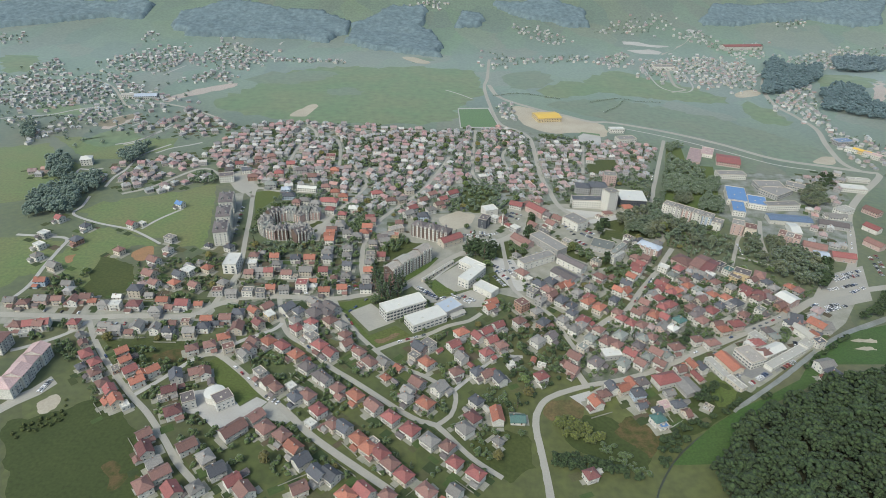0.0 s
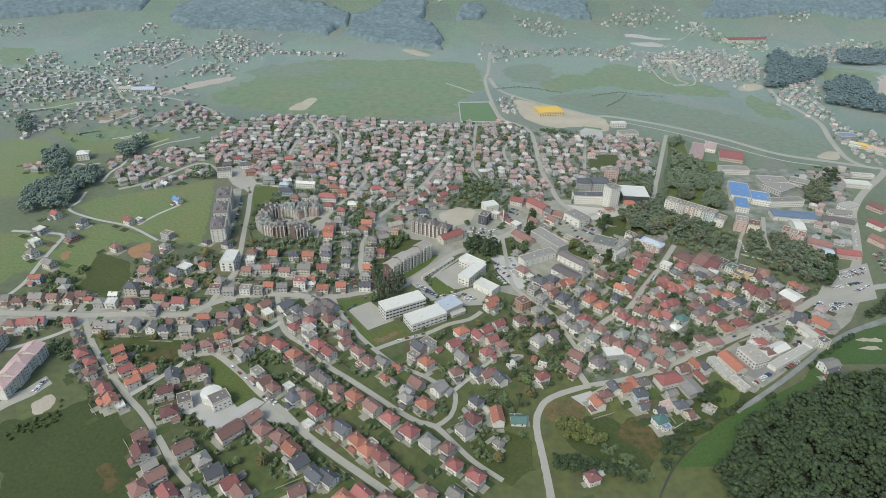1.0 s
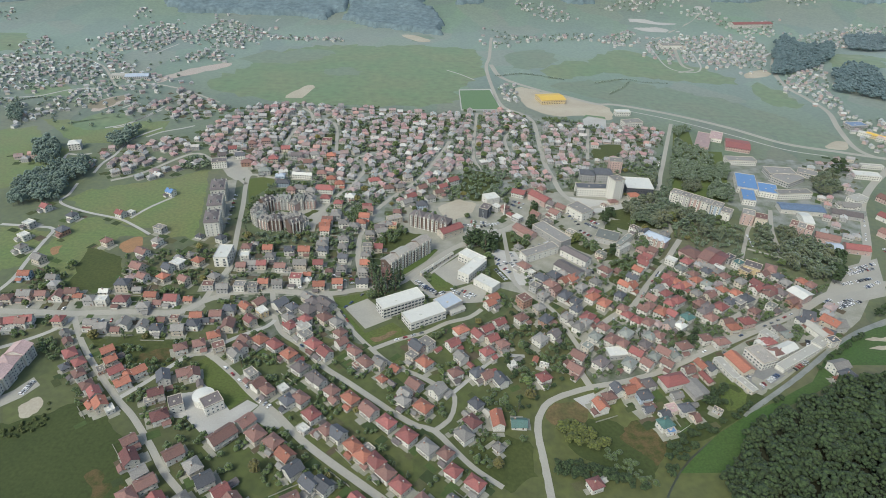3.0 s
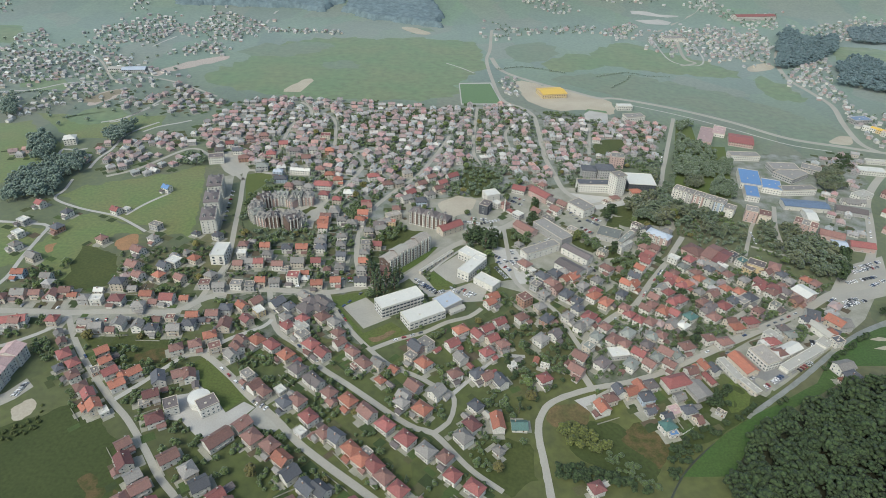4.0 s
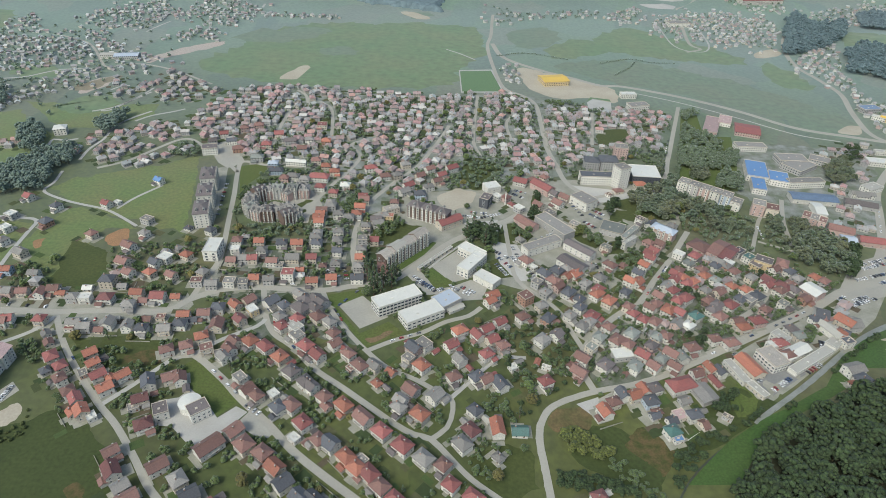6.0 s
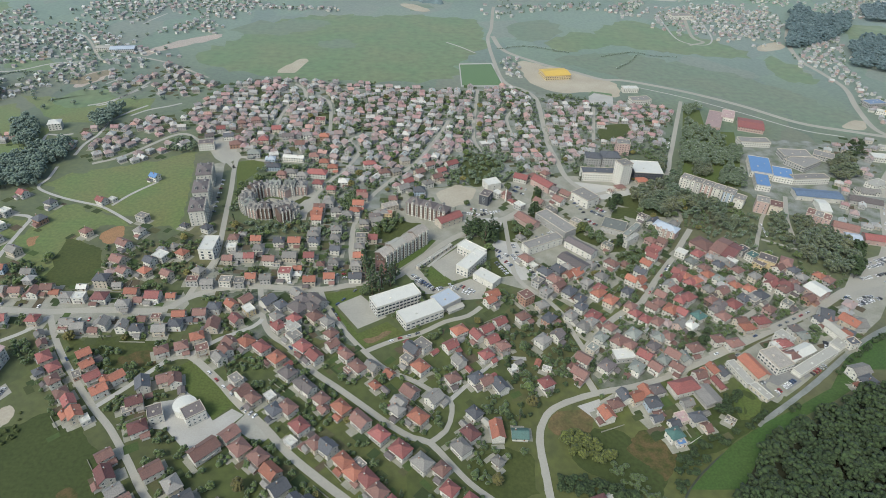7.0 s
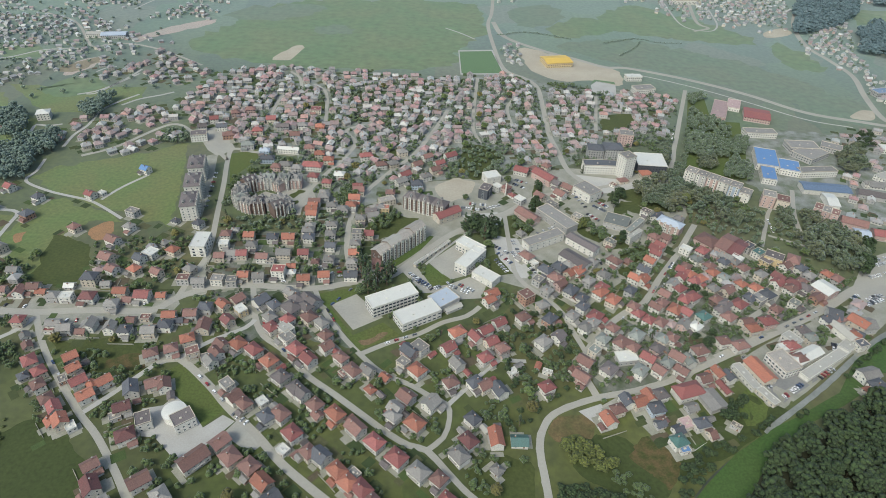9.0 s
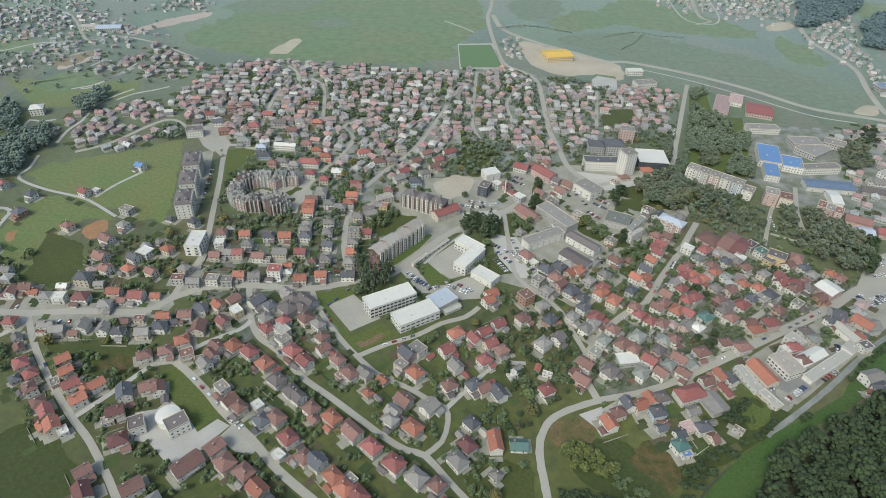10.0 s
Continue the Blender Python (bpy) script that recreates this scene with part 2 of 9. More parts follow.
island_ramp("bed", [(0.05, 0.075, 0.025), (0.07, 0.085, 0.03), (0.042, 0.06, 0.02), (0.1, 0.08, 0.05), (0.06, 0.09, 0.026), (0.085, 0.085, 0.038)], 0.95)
island_ramp("far_wall", [hazed(WALLS[k], 0.3) for k in "gcwggpcg"], 0.85, 0.2)


# ---- shape helpers ----
def ground_z(x, y):
    """Height of the ground: a flat valley floor, a dip towards the river, hills on the far side and by the river."""
    z = -13.0 * math.exp(-(((x - 130) / 125) ** 2 + ((y - 315) / 115) ** 2))
    z += 85.0 * math.exp(-(((x - 420) / 130) ** 2 + ((y - 215) / 110) ** 2))
    far = max(0.0, min(1.0, (y - 1500 - 0.12 * x) / 1500))
    z += 330.0 * far * far * (3 - 2 * far)
    for cx, cy, rx, ry, h in HILLS:
        z += h * math.exp(-(((x - cx) / rx) ** 2 + ((y - cy) / ry) ** 2))
    side = max(0.0, min(1.0, (abs(x - 60) - 1500) / 1500))
    z += 260 * side * side
    back = max(0.0, min(1.0, (-y - 100) / 700))
    z += 120 * back * back
    return z


WOODS = (
    [(-283.1, 1587.5), (-222.5, 1561.4), (-135.0, 1526.9), (-10.0, 1487.2), (-34.0, 1615.0), (-78.6, 1719.4), (-93.2, 1814.6), (-153.9, 1837.1), (-218.2, 1768.3), (-270.1, 1695.0)],
    [(-725.3, 1627.6), (-693.2, 1543.0), (-559.7, 1560.3), (-450.6, 1573.4), (-282.4, 1583.3), (-266.2, 1688.6), (-307.3, 1741.7), (-372.2, 1762.0), (-501.0, 1785.5), (-627.2, 1790.7), (-714.0, 1721.5)],
    [(-1204.3, 1710.4), (-1116.0, 1555.2), (-1049.6, 1586.1), (-920.0, 1642.0), (-807.8, 1652.5), (-824.0, 1740.3), (-853.0, 1768.5)],
    [(777.5, 2008.7), (721.2, 1869.4), (823.5, 1877.5), (982.2, 1944.3), (1099.9, 1941.3), (1281.7, 1920.7), (1376.6, 2106.5), (966.3, 2047.2)],
    [(79.6, 1896.3), (159.1, 1827.6), (315.5, 1791.3), (384.8, 1777.9), (390.8, 1876.8), (326.9, 1895.9), (262.3, 1916.2)],
    [(-1.4, 1836.9), (0.6, 1732.0), (109.2, 1761.7), (98.3, 1832.9)],
)
HILLS = ((-420, 2150, 420, 260, 110), (330, 2250, 300, 330, 60), (-1500, 2250, 500, 330, 120), (1650, 1700, 330, 420, 90), (1010, 1130, 130, 210, 45), (900, 2500, 500, 300, 90))


def mesh_object(name, verts, faces, mats, parent=None, slots=None, smooth=False):
    me = bpy.data.meshes.new(name)
    me.from_pydata(verts, [], faces)
    for m in mats:
        me.materials.append(MATS[m])
    if slots is not None:
        me.polygons.foreach_set("material_index", slots)
    if smooth:
        me.polygons.foreach_set("use_smooth", [True] * len(faces))
    me.update()
    ob = new(name, me)
    if parent:
        ob.parent = parent
    return ob


class Shape:
    """Collects boxes and prisms with a material slot each."""

    def __init__(self):
        self.v, self.f, self.s = [], [], []

    def poly(self, pts, slot=0):
        n = len(self.v)
        self.v += [tuple(p) for p in pts]
        self.f.append(tuple(range(n, n + len(pts))))
        self.s.append(slot)

    def box(self, x0, y0, z0, x1, y1, z1, slot=0, top=None):
        n = len(self.v)
        self.v += [(x0, y0, z0), (x1, y0, z0), (x1, y1, z0), (x0, y1, z0), (x0, y0, z1), (x1, y0, z1), (x1, y1, z1), (x0, y1, z1)]
        for q, f in enumerate(((0, 3, 2, 1), (4, 5, 6, 7), (0, 1, 5, 4), (1, 2, 6, 5), (2, 3, 7, 6), (3, 0, 4, 7))):
            self.f.append(tuple(n + i for i in f))
            self.s.append(top if q == 1 and top is not None else slot)

    def solid(self, bottom, top, slot=0):
        """A closed prism between two rings of equal count."""
        n, k = len(self.v), len(bottom)
        self.v += [tuple(p) for p in bottom] + [tuple(p) for p in top]
        self.f.append(tuple(n + i for i in reversed(range(k))))
        self.f.append(tuple(n + k + i for i in range(k)))
        for i in range(k):
            j = (i + 1) % k
            self.f.append((n + i, n + j, n + k + j, n + k + i))
        self.s += [slot] * (k + 2)

    def mesh(self, name, mats):
        me = bpy.data.meshes.new(name)
        me.from_pydata(self.v, [], self.f)
        for m in mats:
            me.materials.append(MATS[m])
        me.polygons.foreach_set("material_index", self.s)
        me.update()
        return me


def part(name, mesh, parent, place=None, label=""):
    ob = new(name, mesh)
    ob.parent = parent
    if place is not None:
        ob.matrix_basis = place
    return tagged(ob, label)


# ---- ground ----
def inside(x, y, pts):
    c = False
    for (ax, ay), (bx, by) in zip(pts, pts[1:] + pts[:1]):
        if (ay > y) != (by > y) and x < (bx - ax) * (y - ay) / (by - ay) + ax:
            c = not c
    return c


def spaced(lo, hi, near_lo, near_hi, fine, coarse):
    a = list(np.arange(near_lo, near_hi, fine))
    step, v = fine, near_hi
    while v < hi:
        a.append(v)
        step = min(coarse, step * 1.15)
        v += step
    step, v = fine, near_lo
    while v > lo:
        step = min(coarse, step * 1.15)
        v -= step
        a.insert(0, v)
    return [float(q) for q in a]


gx, gy = spaced(-4600, 4600, -600, 700, 12.5, 90), spaced(-2500, 4700, 150, 1000, 12.5, 70)
# Beyond y 2200 the ground takes the haze-paled hill_wood colour.
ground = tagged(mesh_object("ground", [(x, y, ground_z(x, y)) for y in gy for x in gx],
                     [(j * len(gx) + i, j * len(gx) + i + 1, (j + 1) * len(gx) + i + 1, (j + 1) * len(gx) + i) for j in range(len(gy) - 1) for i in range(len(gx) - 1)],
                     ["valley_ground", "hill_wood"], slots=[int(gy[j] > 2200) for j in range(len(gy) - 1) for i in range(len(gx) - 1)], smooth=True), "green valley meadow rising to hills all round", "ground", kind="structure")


def fine_ring(pts, step=12.0):
    out = []
    for a, b in zip(pts, pts[1:] + pts[:1]):
        n = max(1, int(math.dist(a, b) / step))
        out += [(a[0] + (b[0] - a[0]) * i / n, a[1] + (b[1] - a[1]) * i / n) for i in range(n)]
    return out


def rounded(pts, times=2):
    """The outline with its corners cut, as worn and grown edges are."""
    for _ in range(times):
        pts = [(a[0] + (b[0] - a[0]) * k, a[1] + (b[1] - a[1]) * k) for a, b in zip(pts, pts[1:] + pts[:1]) for k in (0.22, 0.78)]
    return pts


KEPT, PAVED = [], []
FRAYED = {"soil": 5, "worn_earth": 9, "fallow": 8, "orange_earth": 5, "bare_slope": 5, "dark_pasture": 12, "rough_grass": 5, "dry_grass": 6, "verge_grass": 5, "wet_meadow": 22, "hay_meadow": 20, "sand_gravel": 5, "pale_red_earth": 8, "hill_meadow": 8, "garden_ground": 6, "town_ground": 8}

ROUNDED = ("worn_earth", "fallow", "soil", "orange_earth", "bare_slope", "sand_gravel", "pale_red_earth", "hay_meadow", "wet_meadow", "dark_pasture")


def field(name, mat, label, lift, *pts):
    """A patch of ground cover that follows the ground, cut out of a fine grid."""
    bm = bmesh.new()
    ring = fine_ring(list(pts))
    if mat in FRAYED:
        near = min(p[1] for p in pts) < 700
        ring = fine_ring(rounded(list(pts)) if mat in ROUNDED else list(pts), 4.0 if near else 12.0)
        ring = [(x + 1.6 * noise.noise(Vector((x * 0.2, y * 0.2, 5))), y + 1.6 * noise.noise(Vector((x * 0.2, y * 0.2, 6)))) for x, y in ring]
        ring = [(x + FRAYED[mat] * noise.noise(Vector((x * 0.07, y * 0.07, 2))), y + FRAYED[mat] * noise.noise(Vector((x * 0.07, y * 0.07, 9)))) for x, y in ring]
    bm.faces.new([bm.verts.new((x, y, 0)) for x, y in ring])
    xs, ys = [p[0] for p in ring], [p[1] for p in ring]
    for axis, lo, hi in ((0, min(xs), max(xs)), (1, min(ys), max(ys))):
        step = 12.5 if min(ys) < 560 else 60
        for q in np.arange(lo + step, hi, step):
            co, no = ((q, 0, 0), (1, 0, 0)) if axis == 0 else ((0, q, 0), (0, 1, 0))
            bmesh.ops.bisect_plane(bm, geom=bm.verts[:] + bm.edges[:] + bm.faces[:], plane_co=co, plane_no=no)
    for v in bm.verts:
        v.co.z = ground_z(v.co.x, v.co.y) + lift
    bmesh.ops.recalc_face_normals(bm, faces=bm.faces[:])
    me = bpy.data.meshes.new(name)
    bm.to_mesh(me)
    bm.free()
    me.materials.append(MATS[mat])
    if mat == "yard":
        PAVED.append((min(xs), min(ys), max(xs), max(ys), list(pts)))
    elif mat not in ("rough_grass", "verge_grass", "dry_grass", "wet_meadow", "town_ground", "garden_ground", "hill_meadow") or name in ("park_lawn", "clinic_lawn", "meadow_field"):
        KEPT.append((min(xs), min(ys), max(xs), max(ys), list(pts)))
    return tagged(new(name, me), label, name.replace("_", " "), kind="structure")


SEGMENTS = []


def smooth_line(pts, step=6.0):
    """Catmull-Rom through the points."""
    p = [Vector(q) for q in pts]
    p = [2 * p[0] - p[1]] + p + [2 * p[-1] - p[-2]]
    out = []
    for a, b, c, d in zip(p, p[1:], p[2:], p[3:]):
        n = max(2, int((c - b).length / step))
        for i in range(n):
            s = i / n
            out.append(0.5 * (2 * b + (c - a) * s + (2 * a - 5 * b + 4 * c - d) * s * s + (3 * b - a - 3 * c + d) * s ** 3))
    return out + [p[-2]]


def road(name, mat, label, width, lift, *pts):
    """A raised strip with kerb faces along a smooth line."""
    line = smooth_line(pts)
    v, f = [], []
    for i, q in enumerate(line):
        d = (line[min(i + 1, len(line) - 1)] - line[max(i - 1, 0)]).normalized()
        n = Vector((-d.y, d.x))
        for k, (side, z) in enumerate(((1, -0.6), (1, lift), (-1, lift), (-1, -0.6))):
            e = q + n * side * (width / 2 + (0.1 if k in (0, 3) else 0))
            v.append((e.x, e.y, ground_z(q.x, q.y) + z))
    for i in range(len(line) - 1):
        f += [(4 * i + k, 4 * i + k + 1, 4 * i + k + 5, 4 * i + k + 4) for k in range(3)]
    for a, b in zip(line, line[1:]):
        SEGMENTS.append((a.x, a.y, b.x, b.y, width / 2))
        take(0.5 * (a.x + b.x), 0.5 * (a.y + b.y), width / 2 + 1.0)
    return tagged(mesh_object(name, v, f, [mat]), label, name.replace("_", " "), kind="structure")


CELL = 30.0
DISCS = {}


def take(x, y, r):
    DISCS.setdefault((int(x // CELL), int(y // CELL)), []).append((x, y, r))


def is_open(x, y, r):
    """Free of things, streets, and ground that is kept clear."""
    return is_free(x, y, r) and not any(a <= x <= c and b <= y <= d and inside(x, y, pts) for a, b, c, d, pts in KEPT)


def is_green(x, y, r):
    return is_open(x, y, r) and not any(a <= x <= c and b <= y <= d and inside(x, y, pts) for a, b, c, d, pts in PAVED)


def is_free(x, y, r):
    i, j = int(x // CELL), int(y // CELL)
    return all((a - x) ** 2 + (b - y) ** 2 >= (r + c) ** 2 for p in (-1, 0, 1) for q in (-1, 0, 1) for a, b, c in DISCS.get((i + p, j + q), ()))


def street_turn(x, y, default=0.0):
    """The direction of the nearest street, in degrees."""
    best, turn = 45.0 ** 2, default
    for ax, ay, bx, by, w in SEGMENTS:
        d = (0.5 * (ax + bx) - x) ** 2 + (0.5 * (ay + by) - y) ** 2
        if d < best:
            best, turn = d, math.degrees(math.atan2(by - ay, bx - ax))
    return (turn + 90) % 180 - 90


YARDS = []


# ---- houses ----
CACHE = {}


def cached(key, make):
    if key not in CACHE:
        CACHE[key] = make()
    return CACHE[key]


def wall_shell(w, d, h, kind, rise, panes):
    """One connected shell: four sides on a shared grid, each window a recess with a dark pane, and gables where the roof is gabled."""
    s, seen = Shape(), {}

    def at(*p):
        key = tuple(round(v, 3) for v in p)
        if key not in seen:
            seen[key] = len(s.v)
            s.v.append(key)
        return seen[key]

    def face(slot, *ids):
        s.f.append(ids)
        s.s.append(slot)

    x, y = w / 2, d / 2
    floors = [q for k in range(int(h / 2.9)) for q in (1.4 + 2.9 * k, 2.75 + 2.9 * k)] if panes else []
    rows = [-2] + floors + [h]
    for ax, ay, bx, by in ((-x, -y, x, -y), (x, -y, x, y), (x, y, -x, y), (-x, y, -x, -y)):
        run = math.dist((ax, ay), (bx, by))
        ux, uy = (bx - ax) / run, (by - ay) / run
        n = max(2, int(run / 3)) if panes else 0
        cols = [0] + [q for i in range(n) for q in (run * (i + 0.5) / n - 0.6, run * (i + 0.5) / n + 0.6)] + [run]
        spot = lambda i, j, back=0.0: at(ax + ux * cols[i] - uy * back, ay + uy * cols[i] + ux * back, rows[j])
        for j in range(len(rows) - 1):
            for i in range(len(cols) - 1):
                ring = [spot(i, j), spot(i + 1, j), spot(i + 1, j + 1), spot(i, j + 1)]
                if i % 2 and j % 2:
                    deep = [spot(i, j, 0.12), spot(i + 1, j, 0.12), spot(i + 1, j + 1, 0.12), spot(i, j + 1, 0.12)]
                    face(2, *deep)
                    for k in range(4):
                        face(0, ring[k], ring[(k + 1) % 4], deep[(k + 1) % 4], deep[k])
                else:
                    face(0, *ring)
        if kind == "t" and ux == 0:
            face(0, *[spot(i, len(rows) - 1) for i in range(len(cols))], at(ax, 0, h + rise * 0.97))
    return s


def wall_mesh(w, d, h, kind, wall, rise, panes=False):
    """The walls of a house; panes: with small recessed windows in the shell, for houses far from the eye."""
    def make():
        s = wall_shell(w, d, h, kind, rise, panes)
        x, y = w / 2, d / 2
        s.box(-x - 0.12, -y - 0.12, -2, x + 0.12, y + 0.12, 0.5, 1)
        s.box(-x - 0.05, -y - 0.05, h - 0.25 if h < 4 else 2.95, x + 0.05, y + 0.05, h if h < 4 else 3.15, 0)
        return s.mesh("wall", ["wall_" + wall, "concrete", "glass"])
    return cached(("wall", w, d, h, kind, wall, rise, panes), make)


def roof_mesh(w, d, h, kind, colour, rise):
    def make():
        s = Shape()
        e = 0.7
        x, y = w / 2 + e, d / 2 + e
        drop = rise * e / (d / 2)
        lo, t = h - drop, 0.28
        if kind == "t":
            for sy in (-1, 1):
                ring = [(-x, sy * y, lo), (x, sy * y, lo), (x, 0, h + rise), (-x, 0, h + rise)]
                s.solid(ring, [(a, b, c + t) for a, b, c in ring])
            s.box(-x, -0.18, h + rise + t - 0.1, x, 0.18, h + rise + t + 0.12)
        elif kind == "h":
            r = max(0.4, x - y * 0.95)
            for ring in ([(-x, -y, lo), (x, -y, lo), (r, 0, h + rise), (-r, 0, h + rise)], [(x, y, lo), (-x, y, lo), (-r, 0, h + rise), (r, 0, h + rise)],
                         [(x, -y, lo), (x, y, lo), (r, 0, h + rise)], [(-x, y, lo), (-x, -y, lo), (-r, 0, h + rise)]):
                s.solid(ring, [(a, b, c + t) for a, b, c in ring])
            s.box(-r, -0.18, h + rise + t - 0.1, r, 0.18, h + rise + t + 0.12)
            s.box(-x + 0.3, -y + 0.3, lo - 0.05, x - 0.3, y - 0.3, lo + 0.15)
        else:
            x, y = w / 2 + 0.15, d / 2 + 0.15
            s.box(-x, -y, h - 0.1, x, y, h + 0.25)
            for a in ((-x, -y, x, -y + 0.3), (-x, y - 0.3, x, y), (-x, -y + 0.3, -x + 0.3, y - 0.3), (x - 0.3, -y + 0.3, x, y - 0.3)):
                s.box(a[0], a[1], h + 0.25, a[2], a[3], h + 0.8, 1)
            s.box(-x * 0.3, -y * 0.3, h + 0.25, -x * 0.3 + 1.6, -y * 0.3 + 1.2, h + 1.1, 1)
            s.box(x * 0.4, y * 0.2, h + 0.25, x * 0.4 + 0.8, y * 0.2 + 0.8, h + 0.9, 1)
        return s.mesh("roof", ["roof_" + colour, "wall_c" if colour not in "wl" else "wall_w"])
    return cached(("roof", w, d, h, kind, colour, rise), make)


def window_mesh(w=1.3, h=1.4):
    """One closed piece, facing -y: a frame proud of the wall round a pane that is set back."""
    def make():
        x, i = w / 2, 0.12
        v = [(-x, 0.03, 0), (x, 0.03, 0), (x, 0.03, h), (-x, 0.03, h), (-x, -0.1, 0), (x, -0.1, 0), (x, -0.1, h), (-x, -0.1, h)]
        v += [(-x + i, -0.1, i), (x - i, -0.1, i), (x - i, -0.1, h - i), (-x + i, -0.1, h - i), (-x + i, -0.03, i), (x - i, -0.03, i), (x - i, -0.03, h - i), (-x + i, -0.03, h - i)]
        f = [(0, 1, 5, 4), (1, 2, 6, 5), (2, 3, 7, 6), (3, 0, 4, 7)]
        f += [(4 + k, 4 + (k + 1) % 4, 8 + (k + 1) % 4, 8 + k) for k in range(4)] + [(8 + k, 8 + (k + 1) % 4, 12 + (k + 1) % 4, 12 + k) for k in range(4)] + [(12, 13, 14, 15)]
        me = bpy.data.meshes.new("window")
        me.from_pydata(v, [], f)
        me.materials.append(MATS["frame_white"])
        me.materials.append(MATS["glass"])
        me.polygons.foreach_set("material_index", [0] * 12 + [1])
        me.update()
        return me
    return cached(("window", w, h), make)


def door_mesh():
    def make():
        s = Shape()
        s.box(-0.6, -0.08, 0, 0.6, 0.04, 2.15, 0)
        s.box(-0.7, -0.12, 0, -0.6, 0.04, 2.25, 1)
        s.box(0.6, -0.12, 0, 0.7, 0.04, 2.25, 1)
        s.box(-0.7, -0.12, 2.15, 0.7, 0.04, 2.25, 1)
        s.box(-0.3, -0.1, 1.2, 0.3, -0.07, 1.9, 2)
        return s.mesh("door", ["door_wood", "frame_white", "glass"])
    return cached("door", make)


def chimney_mesh():
    def make():
        s = Shape()
        s.box(-0.4, -0.3, -1.6, 0.4, 0.3, 1.0, 0)
        s.box(-0.5, -0.4, 1.0, 0.5, 0.4, 1.15, 1)
        return s.mesh("chimney", ["wall_b", "concrete"])
    return cached("chimney", make)


def balcony_mesh(w):
    def make():
        s = Shape()
        s.box(-w / 2, -1.4, 0, w / 2, 0.05, 0.18, 0)
        for i in range(int(w / 0.4) + 1):
            a = -w / 2 + 0.03 + i * (w - 0.06) / int(w / 0.4)
            s.box(a - 0.025, -1.38, 0.18, a + 0.025, -1.33, 1.05, 1)
        s.box(-w / 2, -1.4, 1.05, w / 2, -1.3, 1.12, 1)
        s.box(-w / 2, -1.3, 1.05, -w / 2 + 0.08, 0, 1.12, 1)
        s.box(w / 2 - 0.08, -1.3, 1.05, w / 2, 0, 1.12, 1)
        return s.mesh("balcony", ["concrete", "rail"])
    return cached(("balcony", w), make)


SIDES = ((0, -1, 0), (1, 0, 90), (0, 1, 180), (-1, 0, 270))


def turned(x, y, z, deg):
    return Matrix.Translation((x, y, z)) @ Matrix.Rotation(radians(deg), 4, "Z")


def house(x, y, turn, w, d, storeys, kind, roof, wall):
    """A dwelling with its parts: walls, roof, chimney, windows, door, balcony. kind: t gabled, h hipped, f flat."""
    rng = random.Random(int(x * 7 + y * 13))
    h = 0.5 + 2.9 * storeys
    rise = round(d * (0.32 if kind == "t" else 0.3), 1)
    z = ground_z(x, y)
    name = ("house" if y < 470 else "town_house") if storeys == 2 else "shed" if storeys == 1 else "apartment_house"
    top = tagged(new(name), f"{WALL_WORDS[wall]} {name.replace('_', ' ')} with a {ROOF_WORDS[roof]} {'flat' if kind == 'f' else 'gabled' if kind == 't' else 'hipped'} roof", name.replace("_", " "), name.replace("_", " ") + "s of the town")
    top.matrix_world = turned(x, y, z, turn)
    take(x, y, 0.55 * max(w, d))
    YARDS.append((x, y, turn, w, d))
    part("wall", wall_mesh(w, d, h, kind, wall, rise, y > 470), top)
    part("roof", roof_mesh(w, d, h, kind, roof, rise), top)
    if storeys > 1 and rng.random() < 0.45:
        aw, ad, side = round(w * 0.45), 4, rng.choice((-1, 1))
        part("annex", wall_mesh(aw, ad, 3.0, "f", wall, 1), top, turned(side * (w - aw) / 2, -d / 2 - ad / 2 + 0.1, 0, 0))
        part("annex_roof", roof_mesh(aw, ad, 3.0, "t", rng.choice((roof, "b", "g", "k")), 0.9), top, turned(side * (w - aw) / 2, -d / 2 - ad / 2 + 0.1, 0, 0))
    if kind != "f":
        part("chimney", chimney_mesh(), top, turned(w * rng.uniform(-0.3, 0.3), d * 0.12 * rng.choice((-1, 1)), h + rise * 0.85 + 0.6, 0))
    pane = window_mesh()
    if y > 470:
        return top
    faces = (0, 1 if x < 0 else 3)
    for q in faces:
        sx, sy, a = SIDES[q]
        run = w if q in (0, 2) else d
        n = max(2, int(run / 3.8))
        for k in range(storeys):
            for i in range(n):
                off = run * ((i + 0.5) / n - 0.5)
                if q == 0 and k == 0 and i == n // 2:
                    continue
                place = turned(sx * w / 2 + (off if q in (0, 2) else 0), sy * d / 2 + (off if q not in (0, 2) else 0), 1.4 + 2.9 * k, a)
                part("window", pane, top, place)
        if q == 0:
            part("door", door_mesh(), top, turned(run * ((n // 2 + 0.5) / n - 0.5), -d / 2, 0.45, 0))
    if storeys > 1 and rng.random() < 0.6:
        part("balcony", balcony_mesh(round(w * 0.5)), top, turned(0, -d / 2, 3.3, 0))
    return top


def outbuilding(x, y, turn, w, d, roof, wall):
    """A low garden shed or garage with a plain gabled roof."""
    top = tagged(new("shed"), f"small {WALL_WORDS[wall]} garden shed with a {ROOF_WORDS[roof]} roof", "shed", "garden sheds")
    top.matrix_world = turned(x, y, ground_z(x, y), turn)
    take(x, y, 0.55 * max(w, d))
    part("wall", wall_mesh(w, d, 2.4, "t", wall, 1.0), top)
    part("roof", roof_mesh(w, d, 2.4, "t", roof, 1.0), top)


